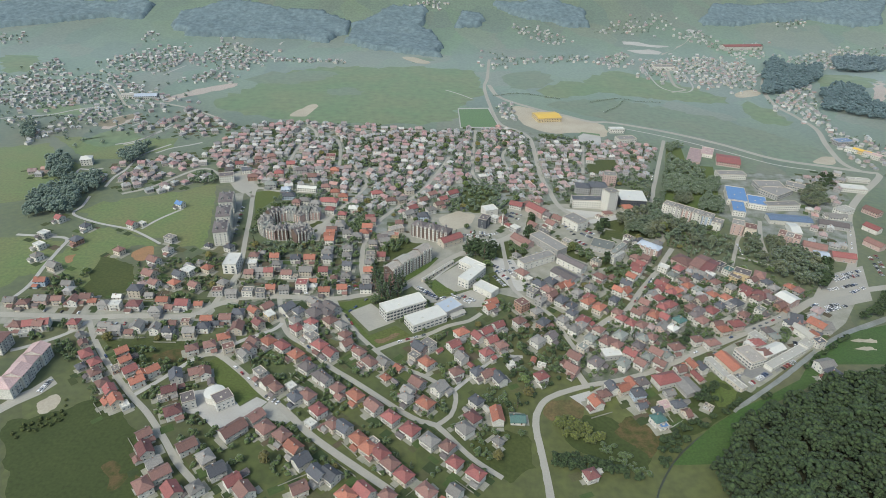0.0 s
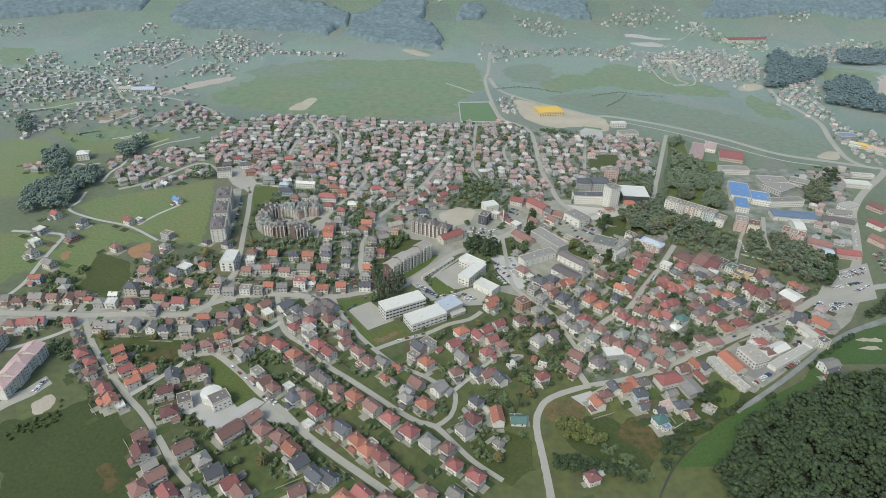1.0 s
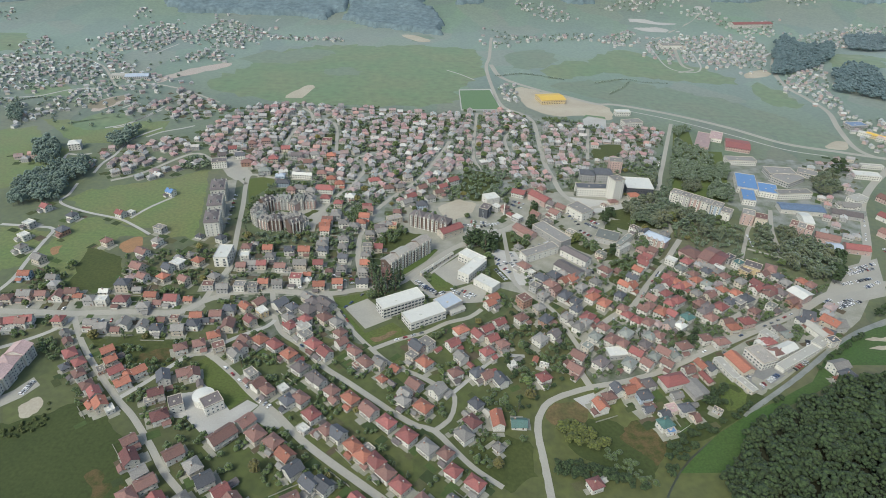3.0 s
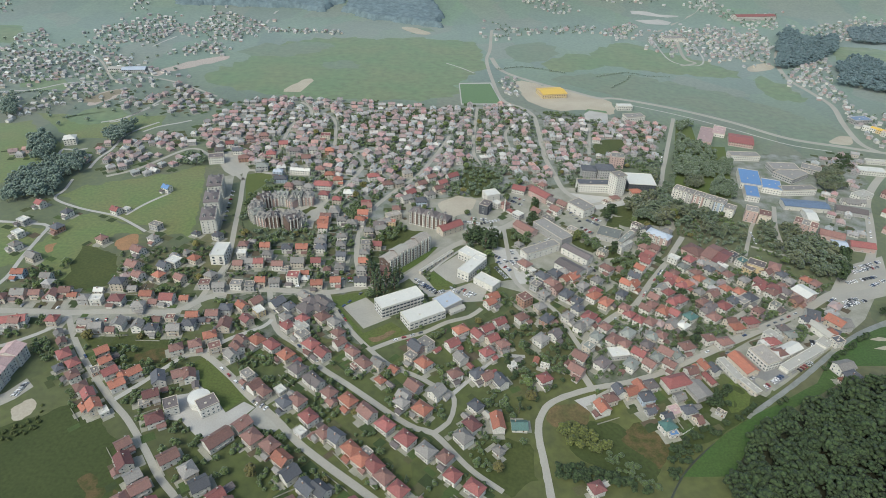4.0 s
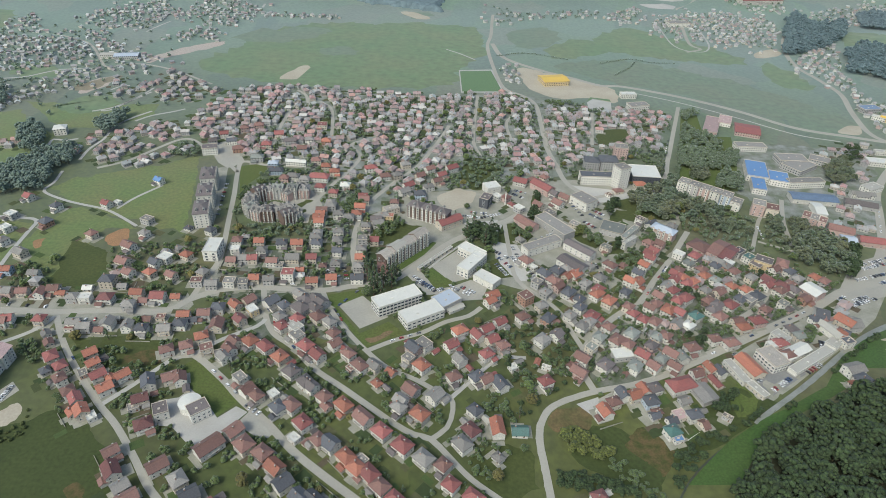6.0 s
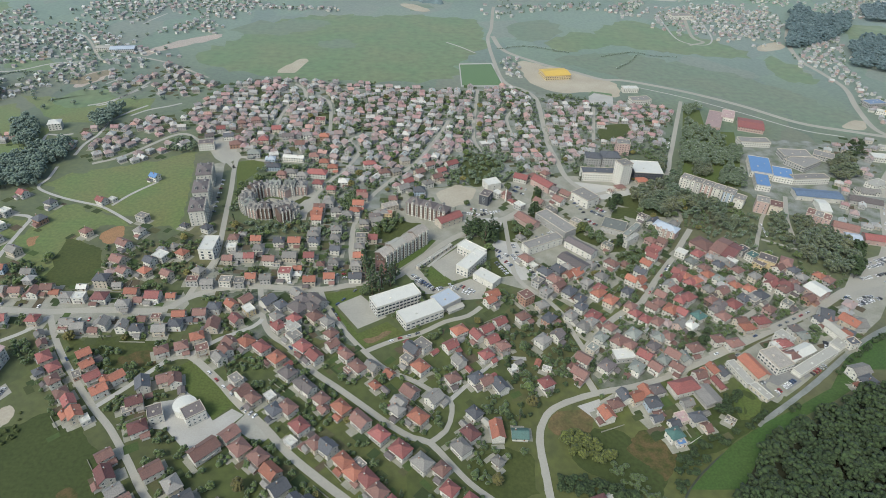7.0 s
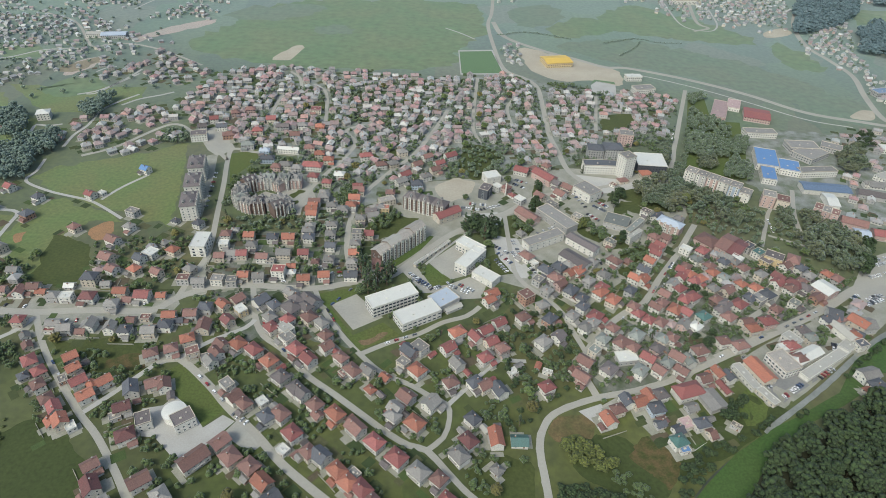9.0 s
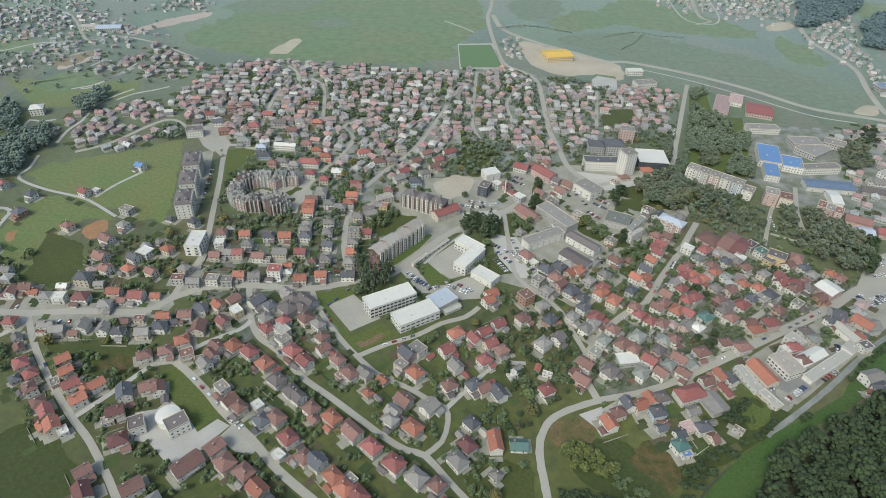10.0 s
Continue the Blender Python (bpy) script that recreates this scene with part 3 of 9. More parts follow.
def joined_houses(label, spacing, seed, share, fine, default, pts):
    """Houses past counting, joined: walls, roofs, chimneys and window openings, set along the nearest street."""
    rng = random.Random(seed)
    s = Shape()
    for x, y in scatter(pts, spacing, seed, 0.33):
        w, d, h = rng.uniform(3.3, 5.6), rng.uniform(3.2, 4.5), rng.choice((2.8, 3.2, 4.2, 4.8, 5.2))
        if not fine:
            w, d, h = 0.72 * w, 0.72 * d, 0.8 * h
        if rng.random() > share or not (is_open(x, y, 0.75 * w) if fine else is_free(x, y, 4)):
            continue
        take(x, y, 0.95 * w if fine else 5)
        a = radians(street_turn(x, y, default) + rng.choice((0, 0, 90)) + rng.uniform(-6, 6)) if fine else rng.uniform(0, math.pi)
        z, r = ground_z(x, y), d * rng.uniform(0.5, 0.68)
        spot = lambda p, q, k: (x + p * math.cos(a) - q * math.sin(a), y + p * math.sin(a) + q * math.cos(a), z + k)
        hip = rng.choice((0, 0.5 * d, 0.55 * d)) if fine else 0
        if hip:
            ring = [(-w, -d), (w, -d), (w, d), (-w, d)]
            s.solid([spot(*q, -2) for q in ring], [spot(*q, h) for q in ring], 1)
        else:
            s.solid([spot(-w, -d, -2), spot(-w, d, -2), spot(-w, d, h), spot(-w, 0, h + r), spot(-w, -d, h)], [spot(w, -d, -2), spot(w, d, -2), spot(w, d, h), spot(w, 0, h + r), spot(w, -d, h)], 1)
        e = 0.6
        lo = [(-w - e, -d - e, h - 0.4), (w + e, -d - e, h - 0.4), (w + e - hip * 1.6, 0, h + r), (w + e, d + e, h - 0.4), (-w - e, d + e, h - 0.4), (-w - e + hip * 1.6, 0, h + r)]
        n = len(s.v)
        s.v += [spot(*q) for q in lo] + [spot(p, q, k + 0.3) for p, q, k in lo]
        faces = [(6, 7, 8, 11), (8, 9, 10, 11), (0, 5, 2, 1), (5, 4, 3, 2), (0, 1, 7, 6), (3, 4, 10, 9), (1, 2, 8, 7), (2, 3, 9, 8), (4, 5, 11, 10), (5, 0, 6, 11)]
        if hip:
            faces += [(7, 9, 8), (6, 11, 10)]
        s.f += [tuple(n + i for i in q) for q in faces]
        s.s += [0] * len(faces)
        if fine:
            cx, cy = rng.uniform(-0.4, 0.4) * w, rng.choice((-0.35, 0.35)) * d
            ring = [(cx - 0.35, cy - 0.35), (cx + 0.35, cy - 0.35), (cx + 0.35, cy + 0.35), (cx - 0.35, cy + 0.35)]
            s.solid([spot(*q, h) for q in ring], [spot(*q, h + r + 0.9) for q in ring], 3)
            for k in range(2 if h > 4.5 else 1):
                for side in (-1, 1):
                    for i in (-0.55, 0.0, 0.55):
                        ring = [(i * w - 0.6, side * d - 0.05), (i * w + 0.6, side * d - 0.05), (i * w + 0.6, side * d + 0.05), (i * w - 0.6, side * d + 0.05)]
                        s.solid([spot(*q, 1.2 + 2.8 * k) for q in ring], [spot(*q, 2.5 + 2.8 * k) for q in ring], 2)
                    for i in (-0.45, 0.45):
                        ring = [(side * w - 0.05, i * d - 0.55), (side * w + 0.05, i * d - 0.55), (side * w + 0.05, i * d + 0.55), (side * w - 0.05, i * d + 0.55)]
                        s.solid([spot(*q, 1.2 + 2.8 * k) for q in ring], [spot(*q, 2.5 + 2.8 * k) for q in ring], 2)
            YARDS.append((x, y, math.degrees(a), 2 * w, 2 * d))
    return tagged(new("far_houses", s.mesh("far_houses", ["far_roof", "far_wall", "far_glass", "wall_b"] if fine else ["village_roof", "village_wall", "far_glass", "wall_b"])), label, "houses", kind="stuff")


def quarter(label, spacing, default, seed, share, *pts):
    return joined_houses(label, spacing, seed, share, True, default, list(pts))


VILLAGES = []


def village(label, spacing, seed, share, *pts):
    """A far village; its edge is frayed by stray farms."""
    VILLAGES.append(list(pts))
    cx, cy = sum(p[0] for p in pts) / len(pts), sum(p[1] for p in pts) / len(pts)
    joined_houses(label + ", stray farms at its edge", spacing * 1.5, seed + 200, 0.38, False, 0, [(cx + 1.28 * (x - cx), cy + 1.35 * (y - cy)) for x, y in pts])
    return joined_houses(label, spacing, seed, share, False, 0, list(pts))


def pier_mesh(w, h, storey):
    """A white shaft standing proud of a front, with a dark window on each floor."""
    def make():
        s = Shape()
        s.box(-w / 2, -1.1, -1, w / 2, 0.2, h)
        for k in range(int(h / storey)):
            s.box(-w * 0.22, -1.16, 1.0 + k * storey, w * 0.22, -1.0, 2.5 + k * storey, 1)
        s.solid([(-w / 2 - 0.1, -1.2, h), (w / 2 + 0.1, -1.2, h), (w / 2 + 0.1, 0.3, h), (-w / 2 - 0.1, 0.3, h)], [(-w / 2 - 0.1, -1.2, h + 0.2), (w / 2 + 0.1, -1.2, h + 0.2), (w / 2 + 0.1, 0.3, h + 0.7), (-w / 2 - 0.1, 0.3, h + 0.7)], 2)
        return s.mesh("pier", ["wall_w", "glass", "roof_i"])
    return cached(("pier", w, h, storey), make)


def dormer_mesh():
    """A small gabled dormer with one window, facing -y."""
    def make():
        s = Shape()
        s.solid([(-1.1, -1.6, -0.5), (1.1, -1.6, -0.5), (1.1, -1.6, 1.5), (0, -1.6, 2.3), (-1.1, -1.6, 1.5)], [(-1.1, 1.6, -0.5), (1.1, 1.6, -0.5), (1.1, 1.6, 1.5), (0, 1.6, 2.3), (-1.1, 1.6, 1.5)])
        s.box(-0.6, -1.68, 0.2, 0.6, -1.55, 1.4, 1)
        for q in (-1, 1):
            ring = [(q * 1.4, -1.8, 1.3), (q * 1.4, 1.6, 1.3), (0, 1.6, 2.35), (0, -1.8, 2.35)]
            s.solid(ring, [(a, b, c + 0.15) for a, b, c in ring], 2)
        return s.mesh("dormer", ["wall_g", "glass", "roof_g"])
    return cached("dormer", make)


def block(name, label, x, y, turn, w, d, h, kind="f", roof="g", wall="w", bay=4.0, storey=3.2, sides=(0, 1, 3), win=(1.5, 1.5), rise=None, category="building", balconies=False, piers=None, dormers=0):
    """A larger building: x, y is its middle. piers: (side, count, width, height over the eaves) of white stair and window shafts on a front; dormers: how many on the roof."""
    rise = round(d * 0.22, 1) if rise is None else rise
    top = tagged(new(name), label, category)
    top.matrix_world = turned(x, y, ground_z(x, y), turn)
    for i in (-1, -0.5, 0, 0.5, 1):
        take(x + i * max(0, w / 2 - d / 2) * math.cos(radians(turn)), y + i * max(0, w / 2 - d / 2) * math.sin(radians(turn)), 0.55 * d)
    part("wall", wall_mesh(w, d, h, kind, wall, rise, y > 690), top)
    part("roof", roof_mesh(w, d, h, kind, roof, rise), top)
    if piers:
        q, count, wide, over = piers
        sx, sy, a = SIDES[q]
        run = w if q in (0, 2) else d
        for i in range(count):
            off = run * ((i + 0.5) / count - 0.5)
            part("pier", pier_mesh(wide, h + over, storey), top, turned(sx * w / 2 + (off if q in (0, 2) else 0), sy * d / 2 + (off if q not in (0, 2) else 0), 0, a), "white rendered window shaft")
    for i in range(dormers):
        off = w * ((i + 0.5) / dormers - 0.5)
        for side in (-1, 1):
            part("dormer", dormer_mesh(), top, turned(off, side * d * 0.3, h + 0.1 + 0.4 * rise * (kind != "f"), 0 if side < 0 else 180))
    pane = window_mesh(*win)
    if y > 690:
        sides = ()
    bay *= 1.0 if y < 440 or category == "school" else 1.5 if category == "apartments" else 1.8 if y < 600 else 2.6
    for q in sides:
        sx, sy, a = SIDES[q]
        run = w if q in (0, 2) else d
        n = max(1, int(run / bay))
        for k in range(max(1, int((h - 0.4) / storey))):
            for i in range(n):
                off = run * ((i + 0.5) / n - 0.5)
                place = turned(sx * w / 2 + (off if q in (0, 2) else 0), sy * d / 2 + (off if q not in (0, 2) else 0), 1.0 + storey * k, a)
                if balconies and q == 0 and i % 2 and k and y < 560:
                    part("balcony", balcony_mesh(3), top, turned(place.translation.x, place.translation.y, storey * k + 0.1, a))
                part("window", pane, top, place)
    return top


def pavilion(x, y, radius, h):
    """A round white hall with a shallow domed roof."""
    top = tagged(new("pavilion"), "round white hall with a shallow white roof", "building")
    top.matrix_world = turned(x, y, ground_z(x, y), 0)
    take(x, y, radius)
    ring = lambda q, z: [(q * math.cos(i * math.pi / 12), q * math.sin(i * math.pi / 12), z) for i in range(24)]
    s = Shape()
    s.solid(ring(radius - 0.4, -1), ring(radius - 0.4, h))
    part("wall", s.mesh("wall", ["wall_w"]), top)
    s = Shape()
    s.solid(ring(radius, h), ring(radius, h + 0.5))
    s.solid(ring(radius - 0.6, h + 0.5), ring(radius * 0.6, h + 1.1))
    s.solid(ring(radius * 0.6, h + 1.1), ring(0.4, h + 1.5))
    part("roof", s.mesh("roof", ["roof_w"]), top)


def minaret(x, y, k=1.0):
    """A slim white tower with a gallery and a pointed cap."""
    top = tagged(new("minaret"), "slim white minaret with a pointed grey cap", "tower")
    top.matrix_world = turned(x, y, ground_z(x, y), 0) @ Matrix.Scale(k, 4)
    ring = lambda q, z: [(q * math.cos(i * math.pi / 6), q * math.sin(i * math.pi / 6), z) for i in range(12)]
    s = Shape()
    s.solid(ring(1.6, -1), ring(1.4, 4))
    s.solid(ring(1.1, 4), ring(0.95, 26))
    part("shaft", s.mesh("shaft", ["wall_w"]), top)
    s = Shape()
    s.solid(ring(1.0, 19), ring(1.6, 20))
    s.solid(ring(1.6, 20), ring(1.6, 21))
    part("gallery", s.mesh("gallery", ["wall_w"]), top)
    s = Shape()
    s.solid(ring(1.1, 26), ring(0.05, 32))
    part("cap", s.mesh("cap", ["roof_g"]), top)


# ---- trees ----
def ico(sub):
    bm = bmesh.new()
    bmesh.ops.create_icosphere(bm, subdivisions=sub, radius=1)
    bm.verts.ensure_lookup_table()
    v = np.array([q.co[:] for q in bm.verts])
    f = np.array([[q.index for q in p.verts] for p in bm.faces])
    bm.free()
    return v, f


ICO1, ICO2 = ico(1), ico(2)


def clump_arrays(centres, radii, rng, ball, flat=0.75, rough=0.36):
    """Many uneven leaf clumps as one set of vertices and triangles."""
    bv, bf = ball
    n = len(centres)
    jit = 1 + rng.uniform(-rough, rough, (n, len(bv), 1))
    v = bv[None] * jit * np.asarray(radii)[:, None, None] * np.array([1, 1, flat]) + np.asarray(centres)[:, None]
    f = bf[None] + (np.arange(n) * len(bv))[:, None, None]
    return v.reshape(-1, 3), f.reshape(-1, 3)


def crown_points(rng, height, radius, n, tall=False):
    """Places and sizes of the leaf clumps of one crown: a few large ones inside, many small ones over the top and sides."""
    c, r = [(0, 0, height * 0.55)] if not tall else [], [radius * 0.72] if not tall else []
    for i in range(n - len(c)):
        a = rng.uniform(0, 2 * math.pi)
        if tall:
            u = rng.uniform(0.0, 1.0)
            z, k = height * (0.15 + 0.85 * u), radius * (1.05 - 0.98 * u) * math.sqrt(rng.uniform(0.15, 1.0))
            size = radius * rng.uniform(0.18, 0.36) * (1.15 - 0.6 * u)
        else:
            u = rng.uniform(-0.35, 1.0)
            k = radius * 0.78 * math.sqrt(max(0.03, 1 - u * u)) * rng.uniform(0.85, 1.15)
            z = height * 0.55 + u * height * 0.36
            size = radius * rng.uniform(0.2, 0.42)
        c.append((k * math.cos(a), k * math.sin(a), z))
        r.append(size)
    return np.array(c), np.array(r)


def tree_meshes(kind, leaf):
    def make():
        rng = np.random.default_rng(hash_of(kind + leaf))
        tall = kind.startswith("spruce")
        height, radius = (12, 2.5) if tall else (7.5, 3.6)
        c, r = crown_points(rng, height, radius, 40, tall)
        v, f = clump_arrays(c, r * 0.9, rng, ICO1)
        crown = bpy.data.meshes.new("crown")
        crown.from_pydata(v.tolist(), [], f.tolist())
        crown.materials.append(MATS[leaf])
        crown.polygons.foreach_set("use_smooth", [True] * len(f))
        crown.update()
        s = Shape()
        ring = lambda q, z, ox=0, oy=0: [(ox + q * math.cos(i * math.pi / 3), oy + q * math.sin(i * math.pi / 3), z) for i in range(6)]
        s.solid(ring(0.32, -0.5), ring(0.2, height * 0.45))
        s.solid(ring(0.2, height * 0.45), ring(0.06, height * 0.85, 0.2))
        for i in range(4):
            a = i * math.pi / 2 + 0.4
            s.solid(ring(0.12, height * 0.36), ring(0.04, height * 0.62, radius * 0.6 * math.cos(a), radius * 0.6 * math.sin(a)))
        return s.mesh("trunk", ["bark"]), crown
    return cached(("tree", kind, leaf), make)


def hash_of(text):
    return sum((i + 1) * ord(c) for i, c in enumerate(text)) % 9973


TREE_WORDS = {"leaf_green": "green leafy garden tree with a round crown", "leaf_dark": "dark green conifer standing among houses", "leaf_autumn": "yellow-green broadleaf tree turning to autumn colour"}


def tree(x, y, size=1.0, leaf="leaf_green", kind="round_a"):
    trunk, crown = tree_meshes(kind, leaf)
    top = tagged(new("tree"), TREE_WORDS[leaf], "tree", "trees of the town")
    rng = random.Random(int(x * 11 + y * 5))
    top.matrix_world = turned(x, y, ground_z(x, y), rng.uniform(0, 360)) @ Matrix.Diagonal((size, size, size * rng.uniform(0.85, 1.15), 1))
    part("trunk", trunk, top)
    part("crown", crown, top)
    return top


def scatter(pts, spacing, seed, jitter=0.45):
    """Jittered grid places inside an outline."""
    rng = random.Random(seed)
    xs, ys = [p[0] for p in pts], [p[1] for p in pts]
    out = []
    y = min(ys)
    while y < max(ys):
        x = min(xs)
        while x < max(xs):
            px, py = x + rng.uniform(-jitter, jitter) * spacing, y + rng.uniform(-jitter, jitter) * spacing
            if inside(px, py, pts):
                out.append((px, py))
            x += spacing
        y += spacing
    return out


def wood(name, label, leaf, places, height, radius, clumps, seed, category="wood", trunks=True):
    """A stand of trees too dense to count, as one object: trunks and uneven crowns."""
    rng = np.random.default_rng(seed)
    c, r, s = [], [], Shape()
    if not places:
        return None
    for x, y in places:
        take(x, y, 0.5 * radius)
        k = rng.uniform(0.7, 1.25)
        a, b = crown_points(rng, height * k, radius * k, clumps)
        z = ground_z(x, y)
        c.append(a + (x, y, z))
        r.append(b * (1.3 if clumps < 9 else 1.0 if clumps < 30 else 0.72))
        if trunks:
            s.solid([(x - 0.2, y - 0.2, z - 0.5), (x + 0.2, y - 0.2, z - 0.5), (x, y + 0.25, z - 0.5)], [(x - 0.1, y - 0.1, z + height * 0.5), (x + 0.1, y - 0.1, z + height * 0.5), (x, y + 0.1, z + height * 0.5)], 1)
    v, f = clump_arrays(np.concatenate(c), np.concatenate(r), rng, ICO1)
    n = len(v)
    verts = v.tolist() + s.v
    faces = f.tolist() + [tuple(n + i for i in q) for q in s.f]
    return tagged(mesh_object(name, verts, faces, [leaf, "bark"], slots=[0] * len(f) + [1] * len(s.f), smooth=True), label, category, kind="stuff")


def canopy(name, label, leaf, outline, step, height, seed):
    """A closed wood seen from afar: one rolling sheet of domed crowns that drops to the ground at its edge."""
    rng = random.Random(seed)
    xs, ys = [p[0] for p in outline], [p[1] for p in outline]
    cell, v = {}, []
    for j in range(int((max(ys) - min(ys)) / step) + 1):
        for i in range(int((max(xs) - min(xs)) / step) + 1):
            x, y = min(xs) + i * step, min(ys) + j * step
            wave = 45 * noise.noise(Vector((x * 0.008, y * 0.008, seed))) + 16 * noise.noise(Vector((x * 0.03, y * 0.03, seed)))
            if inside(x + wave, y + 0.7 * wave, outline):
                cell[i, j] = len(v)
                v.append([x, y, i, j])
    verts = []
    for x, y, i, j in v:
        edge = sum((i + p, j + q) not in cell for p in (-1, 0, 1) for q in (-1, 0, 1))
        far = noise.voronoi(Vector((x / 9, y / 9, seed)))[0][0]
        top = height * (0.78 + 0.3 * noise.noise(Vector((x * 0.025, y * 0.025, seed)))) + 4.0 * (0.45 - far) + rng.uniform(-0.6, 0.6)
        verts.append((x + rng.uniform(-0.35, 0.35) * step, y + rng.uniform(-0.35, 0.35) * step, ground_z(x, y) + (top if not edge else -0.5)))
        take(x, y, 0.5 * step)
    faces = [(n, cell[i + 1, j], cell[i + 1, j + 1], cell[i, j + 1]) for (i, j), n in cell.items() if (i + 1, j) in cell and (i + 1, j + 1) in cell and (i, j + 1) in cell]
    return tagged(mesh_object(name, verts, faces, [leaf], smooth=True), label, "wood", kind="stuff")


def hedge_row(label, leaf, step, *pts):
    """A line of bushes along a ditch or a field edge."""
    rng = random.Random(len(label) + int(pts[0][0]))
    line = [(q.x + rng.uniform(-2, 2), q.y + rng.uniform(-2, 2)) for q in smooth_line(pts, step) if rng.random() < 0.8]
    return wood("field_hedge", label, leaf, line, 2.4, 1.7, 7, int(abs(pts[0][0])), "hedge", False)


# ---- cars ----
def car_mesh(colour):
    def make():
        s = Shape()
        s.solid([(-2.1, -0.85, 0.3), (2.1, -0.85, 0.3), (2.1, 0.85, 0.3), (-2.1, 0.85, 0.3)], [(-2.05, -0.8, 0.85), (2.0, -0.8, 0.75), (2.0, 0.8, 0.75), (-2.05, 0.8, 0.85)])
        s.solid([(-1.45, -0.66, 1.36), (0.45, -0.66, 1.36), (0.45, 0.66, 1.36), (-1.45, 0.66, 1.36)], [(-1.35, -0.6, 1.44), (0.35, -0.6, 1.44), (0.35, 0.6, 1.44), (-1.35, 0.6, 1.44)])
        for wx in (-1.3, 1.3):
            for wy in (-0.78, 0.78):
                ring = lambda q: [(wx + 0.32 * math.cos(i * math.pi / 4), q, 0.3 + 0.32 * math.sin(i * math.pi / 4)) for i in range(8)]
                s.solid(ring(wy - 0.1), ring(wy + 0.1), 1)
        body = s.mesh("car", ["paint_" + colour, "tyre"])
        s = Shape()
        s.solid([(-1.85, -0.76, 0.84), (1.05, -0.76, 0.78), (1.05, 0.76, 0.78), (-1.85, 0.76, 0.84)], [(-1.42, -0.64, 1.36), (0.42, -0.64, 1.36), (0.42, 0.64, 1.36), (-1.42, 0.64, 1.36)])
        return body, s.mesh("cabin_glass", ["glass"])
    return cached(("car", colour), make)


def car(x, y, turn, colour):
    body, cabin = car_mesh(colour)
    top = tagged(new("car", body), f"{colour} saloon car parked in the open", "car", "parked cars")
    top.matrix_world = turned(x, y, ground_z(x, y) + 0.2, turn)
    part("cabin_glass", cabin, top)


def car_row(x0, y0, x1, y1, n, across=True, seed=0):
    """Cars side by side (across) or nose to tail along a line, with gaps."""
    rng = random.Random(seed + int(x0))
    a = math.degrees(math.atan2(y1 - y0, x1 - x0)) + (90 if across else 0)
    for i in range(n):
        if rng.random() < 0.15:
            continue
        s = (i + 0.5) / n
        car(x0 + (x1 - x0) * s, y0 + (y1 - y0) * s, a + rng.uniform(-4, 4) + rng.choice((0, 180)), rng.choice(("white", "white", "white", "silver", "silver", "silver", "black", "grey", "grey", "red", "blue")))



# ---- fields and open ground ----
field("meadow_field", "hill_meadow", "bright green mown meadow beside the slab blocks", 0.05, (-435, 637.9), (-424.1, 659.2), (-338.5, 703.7), (-300.3, 731), (-283.7, 665.3), (-254.2, 558.9), (-296.6, 571.6), (-348.7, 595.7), (-399.7, 613))
field("bare_plot", "orange_earth", "bare orange earth plot", 0.05, (-327.2, 538.7), (-328.5, 559.3), (-308.7, 567.3), (-305.8, 534.3))
field("bare_plot", "orange_earth", "small bare orange earth plot", 0.05, (-387, 523.1), (-390.5, 537.7), (-384.2, 544.3), (-379.8, 528.6))
field("pasture", "verge_grass", "dark green pasture at the edge of town", 0.05, (-311.2, 309.2), (-257.3, 335.7), (-240.3, 333.6), (-205.3, 301.1), (-179.9, 265.2), (-205.4, 238.9), (-262, 236.3))
field("pasture", "rough_grass", "olive pasture between streets", 0.05, (-289.2, 405.4), (-260.6, 409.9), (-208.7, 417.3), (-211.2, 400.4), (-207, 378.8), (-248.9, 376.3), (-269, 390.4))
field("bare_plot", "worn_earth", "brown tilled garden", 0.1, (-239, 378.1), (-236.8, 392.4), (-218.6, 401.9), (-208.8, 389.7), (-215.4, 378.3))
field("lawn_field", "lawn", "bright green mown plot", 0.05, (-190.3, 382.8), (-182.9, 391.3), (-137.8, 352.1), (-149, 336.2), (-172.3, 356.6))
field("school_court", "paving", "grey paved sports court", 0.1, (-85.2, 460.8), (-66.4, 475.6), (-41, 448.9), (-63.1, 432.8))
field("school_lawn", "lawn", "grass strip round the school court", 0.05, (-101.3, 473.1), (-70, 483.6), (-61.6, 478.4), (-86.3, 458.4), (-62.4, 427.2), (-40.4, 443.1), (-25, 430.2), (-55.6, 410.9))
field("school_yard", "paving", "grey paved school yard", 0.05, (-7.4, 523.5), (18, 554.5), (29.1, 531), (38.5, 513.4), (11.9, 500))
field("school_lawn", "lawn", "curved lawn beside the school yard", 0.05, (-12.2, 509.5), (-7.3, 520.7), (14.5, 500.2), (6.8, 492), (-4.6, 491.1))
field("market_lot", "sand_gravel", "sandy unpaved building plot", 0.05, (-10.5, 652.2), (17.7, 683.1), (41.3, 664.7), (26, 637.4), (10.4, 626.2))
field("rough_meadow", "rough_grass", "rough green meadow in the town", 0.05, (16.3, 707.4), (23.4, 763.1), (52.3, 757.6), (73.2, 743.5), (56.7, 689.4), (36.2, 673.7))
field("football_pitch", "pitch_turf", "green football pitch", 0.2, (22.4, 996.1), (86.4, 1004), (72.2, 1104.2), (18.7, 1094))
field("work_yard", "sand_gravel", "pale sandy building yard", 0.05, (111.9, 1147.7), (208.9, 1077.4), (275.2, 1046.3), (266.8, 963.3), (224.2, 997.7), (171.4, 976.2), (126.4, 1022.2))
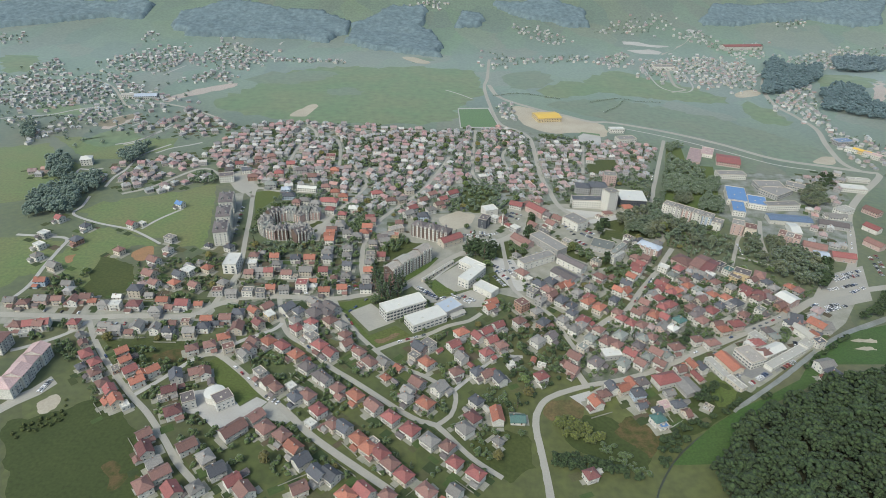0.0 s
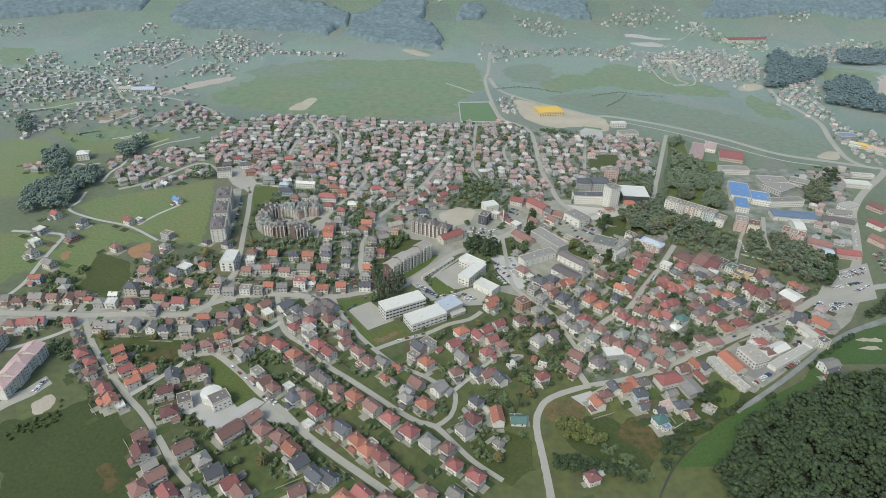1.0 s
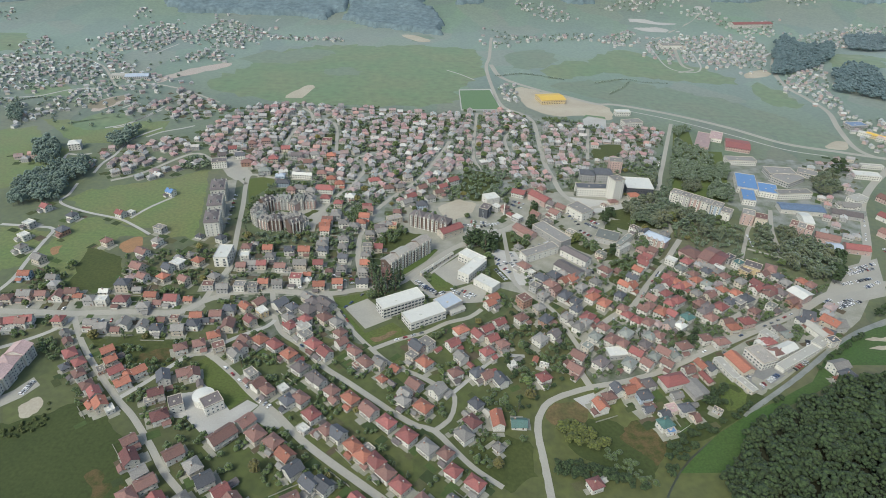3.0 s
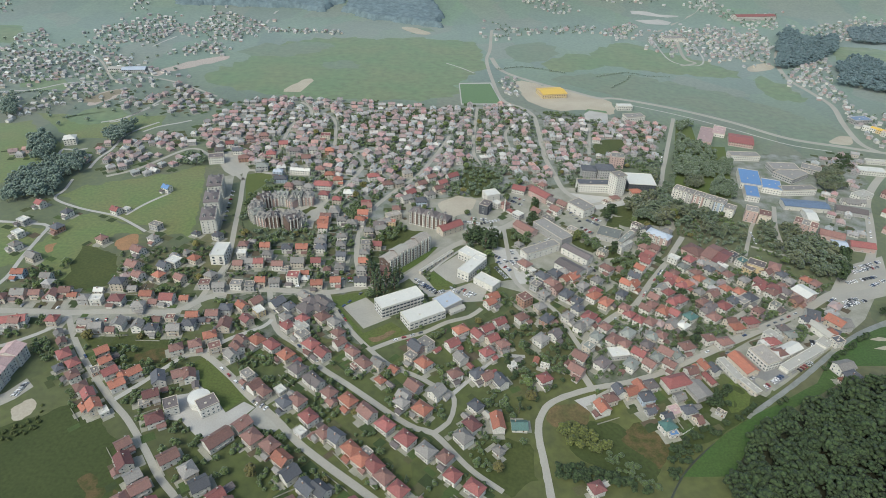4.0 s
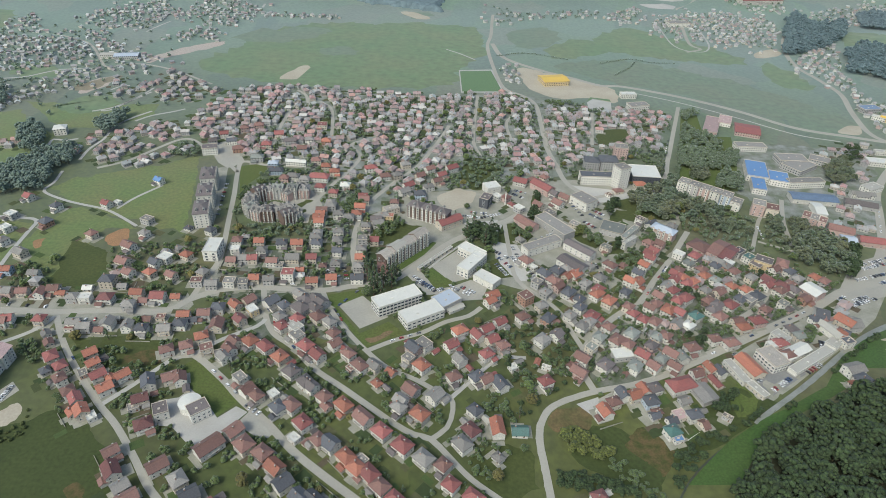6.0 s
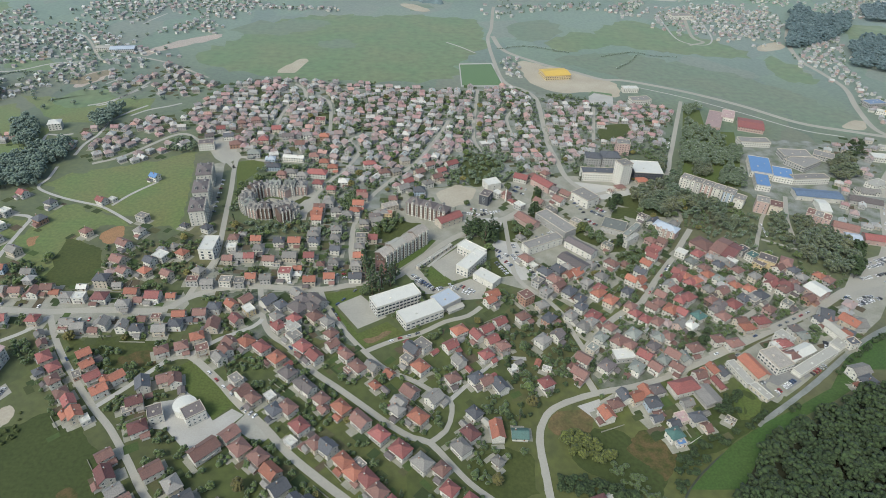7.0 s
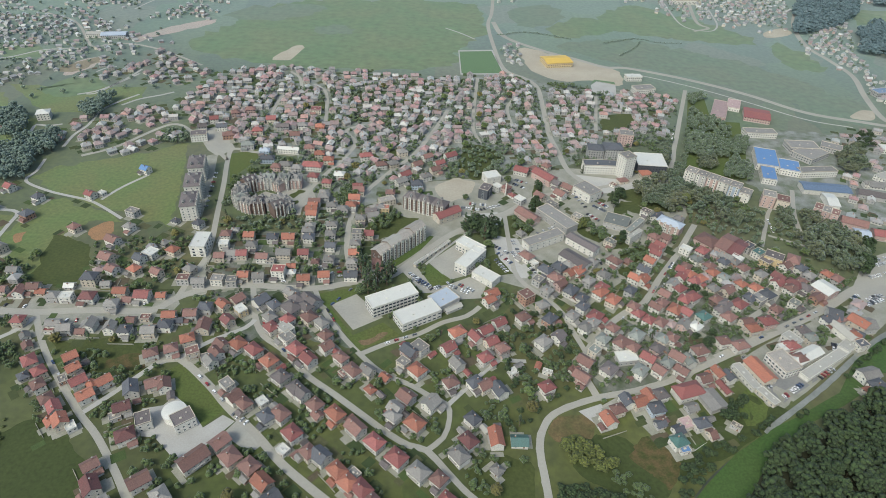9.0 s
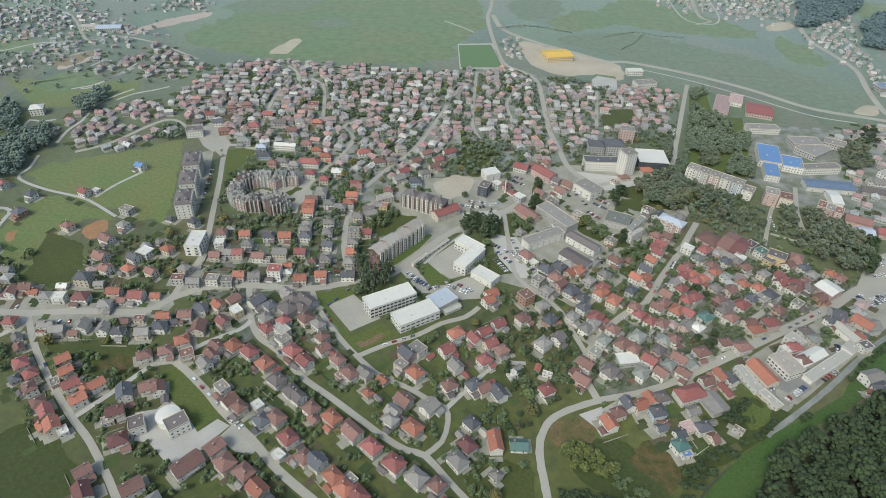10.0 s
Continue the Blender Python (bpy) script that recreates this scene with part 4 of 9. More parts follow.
field("gravel_plot", "sand_gravel", "pale gravel plot at the edge of the fields", 0.05, (-279.8, 1014), (-242.1, 1018.9), (-234.2, 1090.4), (-254.2, 1087.7))
field("verge", "bare_slope", "bare brown slope inside the road bend", 0.05, (85.7, 351.7), (89.2, 360.7), (95.9, 366.4), (105, 369.8), (111.7, 368.7), (116, 362.8), (118.8, 354.4), (113.6, 348.1), (105.7, 351), (96.8, 347.2), (89.9, 342.2))
field("verge", "verge_grass", "dry yellow-green grass slope", 0.05, (96.5, 345.2), (118.5, 352.9), (157.8, 343.4), (168, 329), (154.7, 301.5), (125.4, 305.1), (97.9, 326.1))
field("verge", "worn_earth", "worn brown garden ground by the sheds", 0.09, (134.7, 350.2), (156.1, 353.3), (171.3, 333.7), (160.9, 310.5), (150.7, 315), (139.4, 333.4))
field("verge", "verge_grass", "rough dark grass behind the houses", 0.05, (182.2, 358.4), (234.5, 390.2), (257.1, 372.3), (233.5, 354.1), (189.3, 328.5), (169.8, 315), (166.1, 329))
field("river_lawn", "river_grass", "mown green strip along the forest", 0.14, (171.8, 305.2), (189.0, 321.3), (208.5, 338.1), (227.8, 350.1), (243.4, 359.1), (261.3, 366.9), (293.3, 384.9), (327.9, 403.7), (328.2, 395.3), (296.7, 375.9), (270.9, 362.9), (251.2, 350.9), (235.0, 338.6), (222.1, 325.9), (206.7, 304.1))
# Floor colour is made dark so the gaps between crowns read dark.
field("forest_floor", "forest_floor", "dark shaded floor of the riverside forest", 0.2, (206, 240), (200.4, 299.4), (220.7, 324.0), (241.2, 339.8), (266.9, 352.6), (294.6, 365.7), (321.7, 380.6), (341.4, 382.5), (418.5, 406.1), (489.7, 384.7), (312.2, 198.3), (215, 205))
field("car_park", "paving", "pale worn car park", 0.05, (409.7, 559.2), (465.1, 583.7), (435.7, 514.8), (376.2, 493.7), (371.7, 510.3))
field("works_yard", "dark_asphalt", "grey works yard", 0.05, (253.2, 405.2), (288.8, 415.1), (291.8, 402.2), (250.1, 375.4))
field("gravel_plot", "sand_gravel", "pale spread sand beside the parking terrace", 0.07, (-299.6, 327.3), (-299.5, 337.2), (-293.5, 342.6), (-286.7, 340.2), (-282.9, 329.3), (-285.5, 320.6), (-292.2, 319.7))
field("parking_terrace", "paving", "pale concrete parking terrace below the apartment houses", 0.14, (-325.1, 326.9), (-319.8, 337.7), (-312.1, 345.6), (-305.3, 359.7), (-295.9, 351.8), (-302.0, 339.3), (-313.3, 327.6), (-319.6, 318.7))
field("worn_ground", "worn_earth", "reddish worn ground in the pasture", 0.09, (-222.9, 272.9), (-221.4, 281.3), (-213.0, 280.9), (-203.8, 271.7), (-200.6, 261.5), (-208.3, 257.0), (-216.5, 261.9))
field("worn_ground", "worn_earth", "reddish worn ground in the pasture", 0.09, (-199.0, 268.6), (-195.7, 273.9), (-187.3, 268.3), (-186.5, 260.1), (-193.8, 260.6))
field("work_yard", "pale_red_earth", "reddish cleared site far across the valley", 0.12, (-521.6, 1081.7), (-501.4, 1124.2), (-472.8, 1170.8), (-424.9, 1208.0), (-416.1, 1190.4), (-453.3, 1131.2), (-490.1, 1095.8), (-502.1, 1065.4))
field("gravel_plot", "sand_gravel", "pale cleared plot by the crossroads", 0.05, (557.6, 892), (594.5, 923.2), (617.2, 925.7), (600, 886.4))
field("gravel_plot", "sand_gravel", "long pale cleared plot under the hill", 0.05, (592.4, 1275.3), (651.5, 1322.5), (660.8, 1277.6), (590.3, 1242))
field("brown_field", "pale_red_earth", "brown ploughed field", 0.05, (-555.3, 932), (-561.3, 969.5), (-522.1, 1010.1), (-515.3, 975.4), (-539.6, 909.7))
field("square", "plaza", "paved town square", 0.05, (22.8, 603.5), (59.5, 612.3), (70, 584.8), (57, 562.6), (40.4, 582.5))
field("square", "plaza", "paved parking ground in the centre", 0.05, (51.3, 562.2), (72.5, 579.7), (86.1, 535.4), (97, 509.2), (75.6, 507.5), (60.6, 524.1))
field("square", "plaza", "paved square by the tower", 0.05, (151.9, 698.1), (211, 689.3), (268.2, 701.5), (269.4, 731), (279.5, 717), (264.1, 687.2), (178.6, 659.6))
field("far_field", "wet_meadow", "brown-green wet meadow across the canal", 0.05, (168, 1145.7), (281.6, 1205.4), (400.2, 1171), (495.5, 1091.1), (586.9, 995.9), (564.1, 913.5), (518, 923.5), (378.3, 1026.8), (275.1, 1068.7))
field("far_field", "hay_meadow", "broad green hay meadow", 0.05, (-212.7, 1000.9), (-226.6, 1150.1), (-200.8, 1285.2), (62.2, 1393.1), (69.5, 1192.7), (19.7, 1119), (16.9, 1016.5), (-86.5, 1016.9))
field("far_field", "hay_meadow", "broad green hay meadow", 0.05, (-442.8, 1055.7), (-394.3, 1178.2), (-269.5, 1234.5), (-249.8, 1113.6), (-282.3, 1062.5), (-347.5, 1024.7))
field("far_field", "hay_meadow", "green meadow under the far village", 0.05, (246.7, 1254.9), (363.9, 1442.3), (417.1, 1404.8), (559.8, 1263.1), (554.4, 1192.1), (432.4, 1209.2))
field("touchline", "concrete", "pale surround of the football pitch", 0.12, (20.6, 990.7), (88.9, 999.1), (74.5, 1110.7), (16.7, 1099.8))
field("forecourt", "concrete", "pale concrete forecourt of the round building", 0.07, (-188.5, 326.4), (-194.6, 348.2), (-181.6, 351.7), (-176.5, 360.3), (-161.8, 350.1), (-148.7, 335.2), (-138.9, 346.1), (-129.4, 341.4), (-142.8, 320.7), (-155.8, 308.2), (-177, 326.1))
field("forecourt", "paving", "grey paved lot beside the street", 0.07, (-134.3, 331), (-127.8, 343.1), (-103.9, 327.9), (-109.8, 320.2), (-120, 322))
field("pavement", "paving", "pale paved strip at the main road bend", 0.06, (114.9, 369.5), (146.9, 389.8), (138.3, 368.1), (126.1, 359.9))
field("garden_plot", "rough_grass", "mown garden ground behind the bend", 0.05, (25.9, 318.1), (54.2, 331), (70, 328), (70.7, 296.3), (50.9, 281.6), (33.1, 296.5))
field("town_centre", "yard", "worn paved ground of the town centre", 0.03, (-69.1, 496.4), (-48.8, 591.9), (-45.1, 659.7), (49.7, 681.8), (147.2, 712.2), (273.8, 709.2), (258.5, 622.9), (193.5, 533.8), (147.1, 491.8), (94.8, 488.2), (56.7, 501.8), (51.9, 578), (11.1, 567.3), (-41.2, 505.5))
field("works_ground", "town_ground", "worn paved ground of the works quarter", 0.03, (395.7, 845.4), (511.1, 838.5), (594.5, 847), (455.9, 593.6), (415.5, 590.5), (390.1, 639.8), (347.3, 694.6))
field("town_ground", "town_ground", "worn yards and gardens of the northern quarters", 0.03, (-329.9, 911.5), (-312.3, 967.3), (-209.6, 985.4), (-82.8, 975.4), (6.4, 968.7), (96.8, 994.9), (182.6, 960.5), (279.3, 959.9), (332.8, 931.5), (286.3, 806.6), (214.8, 773.6), (148.2, 719.7), (49.9, 687.4), (-42.1, 662.6), (-84.9, 594.6), (-127.8, 569), (-171.3, 719.9), (-245.6, 736.4), (-301, 764.3))
field("town_ground", "garden_ground", "darker yards and gardens of the eastern quarter", 0.03, (137.3, 437.1), (180.2, 478.1), (248.1, 588.1), (310.9, 551.8), (376.8, 515), (342, 487.3), (246.1, 435.5), (176, 400.7), (128.5, 386.3), (119, 411.3))
field("town_ground", "garden_ground", "worn yards and gardens of the western centre", 0.03, (-204.3, 505.5), (-207.5, 559.7), (-127.2, 560.7), (-78.7, 586.5), (-46.2, 556.6), (-49.1, 526.5), (-71.4, 488.6), (-102.9, 476.2), (-85.4, 447.3), (-61.3, 413.5), (-80.6, 418.9), (-114.3, 423.4), (-140.1, 414.7), (-166.7, 441.7), (-189.5, 467.6))
field("far_field", "hay_meadow", "pale hay meadow in the western valley", 0.04, (-998.8, 1366.5), (-919.3, 1380.6), (-842.8, 1232.0), (-894.6, 1205.9))
field("far_field", "hay_meadow", "green slope between two wooded ridges", 0.3, (876.3, 1473.0), (805.9, 1336.4), (877.6, 1383.9), (899.4, 1307.4), (975.8, 1427.4), (935.3, 1464.7))
field("far_field", "pale_red_earth", "bare brown cutting in the eastern hill", 0.3, (950.9, 1392.9), (975.7, 1390.8), (860.7, 1201.8), (851.7, 1219.2))
field("gravel_works", "concrete", "pale gravel works beyond the far village", 0.3, (459.5, 1731.4), (497.4, 1714.1), (531.0, 1694.8), (582.9, 1695.6), (534.1, 1615.5), (486.9, 1607.3), (457.4, 1636.6))
field("gravel_works", "concrete", "pale cleared ground at the far crossroads", 0.3, (633.5, 1789.2), (675.7, 1837.0), (694.2, 1833.1), (686.1, 1783.5), (654.0, 1777.2))
field("far_field", "wet_meadow", "brown ploughed strip in the valley", 0.06, (-248.3, 1181.9), (-189.3, 1208.8), (-163.5, 1176.6), (-210.5, 1145.6))
field("far_field", "hay_meadow", "pale hay meadow by the far village", 0.06, (363.9, 1442.3), (429.8, 1406.9), (420.5, 1243.1), (333.9, 1249))
field("far_field", "wet_meadow", "brown ploughed strip under the wooded hill", 0.05, (-121.6, 1484.6), (-78.5, 1517.4), (-31.1, 1464.4), (-72.8, 1417.7))
field("park_lawn", "rough_grass", "small green park beside the square", 0.09, (54.5, 583.6), (65.1, 603.5), (86.5, 606.4), (94.4, 581.4), (85.9, 564.9), (69.9, 565.7), (57.4, 571))
field("park_lawn", "rough_grass", "green ground with trees between the offices", 0.09, (128.5, 589.5), (139.5, 607.3), (153.7, 611.9), (155, 591.7), (172.4, 580.1), (196.3, 595), (181.5, 560.1), (159.5, 558.4), (147.5, 571.8))
field("clinic_lawn", "rough_grass", "mown courtyard lawn of the clinic", 0.09, (177.5, 620.9), (192.5, 645.4), (208.2, 641.7), (221.7, 624.6), (212.3, 616.8), (196.2, 627.3), (184, 616.8))
field("park_lawn", "rough_grass", "green back gardens beside the street", 0.09, (171.2, 543.6), (186.2, 560.4), (208.2, 566.1), (195.5, 537.7), (173.1, 511), (165.1, 519.2))
field("park_lawn", "rough_grass", "green plot behind the nursery", 0.09, (43.5, 534), (55.9, 540.7), (68, 514), (54.2, 505.9), (47.2, 515.9))
field("park_lawn", "rough_grass", "green ground under trees beside the avenue", 0.09, (175.4, 642.7), (195.9, 665), (236, 681.9), (269.6, 694.6), (247.5, 627.9), (222.9, 629.5), (195.9, 649.5))
field("park_lawn", "rough_grass", "green ground under the market trees", 0.09, (90.6, 618.5), (103.4, 672.9), (112.4, 671), (109.7, 634.6), (100.1, 614.5))
field("sports_court", "concrete", "pale sports court at the edge of town", 0.07, (216.2, 971.8), (227.9, 988), (254.4, 976.3), (247.4, 933), (214.7, 943.1))
field("park_lawn", "pitch_turf", "green strip of the sports ground", 0.09, (217, 976.8), (225.6, 995.3), (255.1, 988.8), (254.9, 978.8), (228.4, 990.6))
field("park_lawn", "rough_grass", "green school garden at the edge of town", 0.07, (207.2, 844.8), (217.5, 865.6), (255.6, 873.8), (255.6, 838.4), (207.2, 811.1))
field("forecourt", "paving", "paved court of the ring of apartments", 0.06, (-173.4, 645.6), (-160.7, 669.6), (-140.1, 651.2), (-129.3, 624.1), (-142.7, 599), (-160.9, 599.8))
field("park_lawn", "rough_grass", "small oval green in the court", 0.1, (-155.9, 647.2), (-149.7, 654.3), (-144.9, 649.5), (-150.8, 641.1))
field("park_lawn", "rough_grass", "small oval green in the court", 0.1, (-157.8, 626.6), (-149.3, 640), (-143.8, 637.9), (-151.8, 622.1))
field("park_lawn", "rough_grass", "small oval green in the court", 0.1, (-154.4, 617), (-146.5, 620.1), (-142.6, 613.2), (-148.5, 606.7))
field("works_yard", "yard", "worn paved yards between the road and the river", 0.03, (229.6, 414.4), (266, 438.2), (285, 449.5), (337.6, 478.2), (380.8, 502.3), (418.9, 513.6), (386.1, 474.1), (349.8, 444), (304.6, 410.2), (277.3, 389.6), (247.8, 369.8), (237.9, 387.8))
field("roadside_yards", "yard", "grey yards along the western road", 0.03, (-408.8, 454), (-348, 450.4), (-326.1, 455), (-266.3, 452.9), (-234.8, 459.8), (-218.4, 468.9), (-207.9, 453.8), (-214.3, 429.6), (-244.3, 424.7), (-290.5, 414.8), (-311.1, 423.2), (-330.8, 429), (-387.5, 422.4))
field("roadside_yards", "yard", "grey yards along the street", 0.03, (-212.8, 460.5), (-210.6, 493.1), (-205.9, 520.7), (-196.3, 513.9), (-195.3, 490.7), (-179.1, 488.4), (-133.3, 491.7), (-129.6, 475.2), (-178.6, 470.1))
field("gravel_plot", "sand_gravel", "pale gravel yard across the river", 0.05, (373.4, 446.7), (389.9, 456.7), (405.3, 456.1), (387.2, 427.1), (370.6, 430.5))
field("pasture", "soil", "brown tilled ground beside the school lane", 0.1, (-61.5, 420.4), (-39.4, 432.5), (-34.3, 428.1), (-51.8, 417.1))
field("slope_meadow", "rough_grass", "olive meadow above the western road", 0.03, (-342.9, 476.7), (-355.9, 540.4), (-314.6, 523.9), (-298.8, 479.8), (-313.5, 468.8), (-331.6, 465.1))
field("garden_plot", "rough_grass", "green garden between the close-set houses", 0.08, (-183.4, 852.2), (-165.1, 875.1), (-152.9, 841.4), (-173.2, 823.5))
field("garden_plot", "rough_grass", "green garden between the close-set houses", 0.08, (-134.6, 900.4), (-104.5, 915.1), (-100.1, 876.1), (-131, 864.2))
field("garden_plot", "rough_grass", "green garden between the close-set houses", 0.08, (-73.9, 874.8), (-38.2, 891.6), (-39, 862), (-67.8, 850.7))
field("garden_plot", "rough_grass", "green garden between the close-set houses", 0.08, (-250.6, 865.4), (-240, 888.2), (-226.1, 847.4), (-238.1, 832.1))
field("garden_plot", "rough_grass", "green garden between the close-set houses", 0.08, (-116.7, 829.6), (-102.2, 839), (-93, 813.1), (-109.9, 807.5))
field("garden_plot", "rough_grass", "green garden between the close-set houses", 0.08, (-39.2, 837.9), (-19.8, 844), (-22.6, 816.7), (-36.4, 815.3))
field("garden_plot", "rough_grass", "green garden between the close-set houses", 0.08, (-291.5, 939.9), (-254.8, 949.3), (-245.3, 910), (-266.8, 896.2))
field("garden_plot", "rough_grass", "green garden between the close-set houses", 0.08, (-179.4, 941.4), (-159.3, 951.1), (-153.9, 927.8), (-170.7, 916.5))
field("garden_plot", "rough_grass", "green garden between the close-set houses", 0.08, (-199.7, 783.6), (-183.3, 794.3), (-175, 772), (-191.5, 763.5))
field("garden_plot", "rough_grass", "green garden between the close-set houses", 0.08, (-68.1, 729.8), (-51.9, 747.4), (-46.6, 724.1), (-59.5, 712.2))
field("garden_plot", "rough_grass", "green garden between the close-set houses", 0.08, (172.8, 891.7), (191.3, 904.5), (187.9, 872.5), (171.3, 864.7))
field("garden_plot", "rough_grass", "green garden between the close-set houses", 0.08, (74.6, 768.2), (86.9, 786.5), (92.7, 764.9), (80.8, 750.7))
field("far_field", "hay_meadow", "green mown strip in the valley", 0.09, (-187.2, 1352), (-96.4, 1404.1), (-10.6, 1390.3), (61.9, 1383.8), (48.7, 1324.6), (-42.7, 1289.5), (-121.6, 1285.3))
field("far_field", "wet_meadow", "olive fallow strip in the valley", 0.09, (-422.4, 1270.6), (-278.7, 1336.9), (-227.5, 1310.3), (-275.6, 1237.5), (-389.4, 1197.3))
field("far_field", "wet_meadow", "brown fallow strip beside the avenue", 0.09, (108.5, 1355.6), (197.1, 1405.8), (236.8, 1341.4), (179.1, 1244.9), (118.5, 1243.5))
field("far_field", "hay_meadow", "green mown strip beside the avenue", 0.09, (179.1, 1244.9), (247.6, 1334.6), (321.7, 1297), (283.7, 1216.3), (193.2, 1182.5))
field("far_field", "hay_meadow", "bright green field in the western valley", 0.09, (-723.9, 1032.1), (-697.4, 1050.9), (-613.5, 1017.8), (-626.2, 974.4), (-667.5, 969))
field("far_field", "hay_meadow", "bright green field on the western slope", 0.09, (-561.3, 872.7), (-531.6, 910.7), (-470.8, 906.3), (-474.5, 861.1), (-520.1, 841.1))
field("far_field", "wet_meadow", "olive strip in the wet meadow", 0.09, (390.8, 1137.6), (486, 1119.4), (515.5, 1043.6), (434.7, 1028.4), (379.2, 1062.1))
field("far_field", "hay_meadow", "bright green strip in the wet meadow", 0.09, (591.5, 1231.5), (628.8, 1169.4), (627.1, 1079.2), (583.3, 1068.2), (560.2, 1129))
field("far_field", "sand_gravel", "pale bare slope under the wooded hill", 0.09, (-121.2, 1479.5), (-100.8, 1498.7), (-36.7, 1443.4), (-66.7, 1418.8))
field("park_lawn", "lawn", "green slope beside the ring of apartments", 0.09, (-244.7, 709.7), (-217.6, 721.6), (-209.5, 701), (-221.9, 668.2), (-224.4, 641.1))
field("school_drive", "paving", "pale paved drive round the school yard", 0.13, (-29.7, 508.2), (-20.8, 520.6), (-11.5, 506), (-2.5, 489.6), (12, 494.1), (29.8, 505.8), (44.3, 495), (39.7, 478.4), (20.3, 475.2), (6.9, 483.8), (-10.4, 480.8))
field("pavement", "yard", "worn paved parking strip between the slab blocks and the street", 0.07, (-269.4, 702.6), (-258.6, 709.1), (-247.3, 660.6), (-238.8, 614.9), (-233.2, 579.8), (-239.1, 579.3), (-251.0, 625.0), (-260.7, 665.6))
field("pavement", "paving", "pale paved junction at the end of the street", 0.08, (-301.3, 760.5), (-291.7, 777.3), (-271.1, 769.9), (-243.6, 724.6), (-251.0, 709.8), (-258.1, 703.7), (-272.7, 716.1))
field("ring_court", "paving", "paved court inside the ring of apartments", 0.12, (-193, 618.6), (-184, 631.8), (-168.8, 625.6), (-164.9, 608.9), (-175.7, 598.6), (-187.5, 602.3))
field("park_lawn", "lawn", "lawn below the striped apartments", 0.22, (-48.6, 513.5), (-36.2, 530.5), (-19.1, 550.5), (-7.8, 565.4), (-3.9, 563.8), (-15.4, 541.8), (-31.8, 520.6), (-42.0, 509.1))
field("park_lawn", "rough_grass", "green ground above the striped apartments", 0.1, (-72.5, 565.1), (-70.4, 602.2), (-52.2, 609.7), (-37.7, 596.8), (-21.1, 591.2), (-26.0, 583.0), (-43.9, 563.1), (-57.4, 553.7))
field("meadow_field", "rough_grass", "open green meadow above the western road", 0.08, (-343.9, 476.6), (-357.9, 542.3), (-318.5, 527.4), (-299.8, 479.8), (-317.6, 466.9))
field("far_field", "wet_meadow", "rough meadow by the crossroads", 0.03, (514.4, 954.3), (610.6, 988.9), (606.8, 891.1), (567.4, 871), (505.9, 896.7))
field("avenue_meadow", "lawn", "rough green meadow beside the avenue", 0.05, (349.9, 931.2), (376.3, 938.7), (361.3, 861.1), (399.9, 861.3), (375, 772.7), (350, 701.8), (283.7, 717.4))
field("gravel_plot", "yard", "worn earth drive between the houses", 0.1, (144.5, 377.8), (154.5, 376), (162.1, 361), (171.3, 345.4), (165.4, 341.5), (156.1, 353.3), (147.3, 366.4))
field("lawn_field", "lawn", "mown green plot behind the works", 0.07, (226.1, 384.6), (237.1, 394.9), (246.4, 370.4), (239.3, 360.8), (223.6, 359.9), (222.5, 370.7))
field("gravel_plot", "concrete", "pale concrete apron at the road bend", 0.08, (107.7, 370.5), (125.4, 378), (126.9, 366.6), (118.2, 360.9))

# ---- roads, lanes and river ----
road("road", "asphalt", "pale asphalt main road through the town", 8, 0.12, (78.3, 256.6), (77.9, 287.6), (76.6, 314.8), (75.3, 335.8), (78.7, 353.5), (90.2, 369.1), (119.2, 383), (151.7, 391.7), (175.8, 399.5), (212.1, 416.7), (245.6, 434.2), (275.7, 450.6), (314.4, 472), (342.8, 489), (382.4, 515.4), (434.2, 532.5), (481.9, 545.2))
road("road", "asphalt", "pale asphalt main road along the east side", 9, 0.12, (382.4, 515.4), (426.1, 550.7), (460.3, 594), (492.1, 654.4), (520, 709.9), (564.1, 766.5), (645.2, 852.2), (627.5, 865.6), (614.7, 898.1), (631.4, 977), (656.5, 1060.9), (654, 1135.2), (647.9, 1211.6), (681.9, 1339), (766.1, 1508.6), (845.5, 1651))
road("road", "asphalt", "pale asphalt main road through the western quarter", 7, 0.2, (-410.6, 435.5), (-368.2, 436.1), (-318.4, 436.5), (-275.6, 441.6), (-228.5, 444), (-212.8, 460.5), (-190.3, 475), (-156.4, 480.7), (-105.2, 480.2), (-71, 491.1), (-40.8, 501.1), (-18.6, 529.2), (8.3, 564), (34.6, 587.5), (65.5, 609.3), (97.7, 627.5))
road("street", "asphalt", "pale worn asphalt street", 4.6, 0.12, (-315.3, 435.2), (-298.8, 411.5), (-280.9, 389.7), (-259.2, 366.8), (-234.2, 342.3), (-214.1, 325), (-189.2, 298.4), (-174.6, 281.3), (-153.2, 262.7), (-128.9, 242.4))
road("street", "asphalt", "pale worn asphalt street", 5.6, 0.12, (-201.8, 387.7), (-186.6, 394.2), (-157.2, 371.7), (-138.1, 353.2), (-111.9, 331.3), (-91.7, 312), (-69.7, 295.6), (-49.2, 281.6), (-26.9, 266.4))
road("street", "asphalt", "pale worn asphalt street", 4.8, 0.12, (-155.3, 480.8), (-143.4, 443), (-131.5, 422.3), (-113.5, 408.6), (-91.8, 386.1), (-67.2, 368.5), (-47.6, 354.2), (-26.4, 339), (-11.8, 331), (0.2, 328.4), (12.3, 315.6), (27.6, 299.4), (47.5, 285.3))
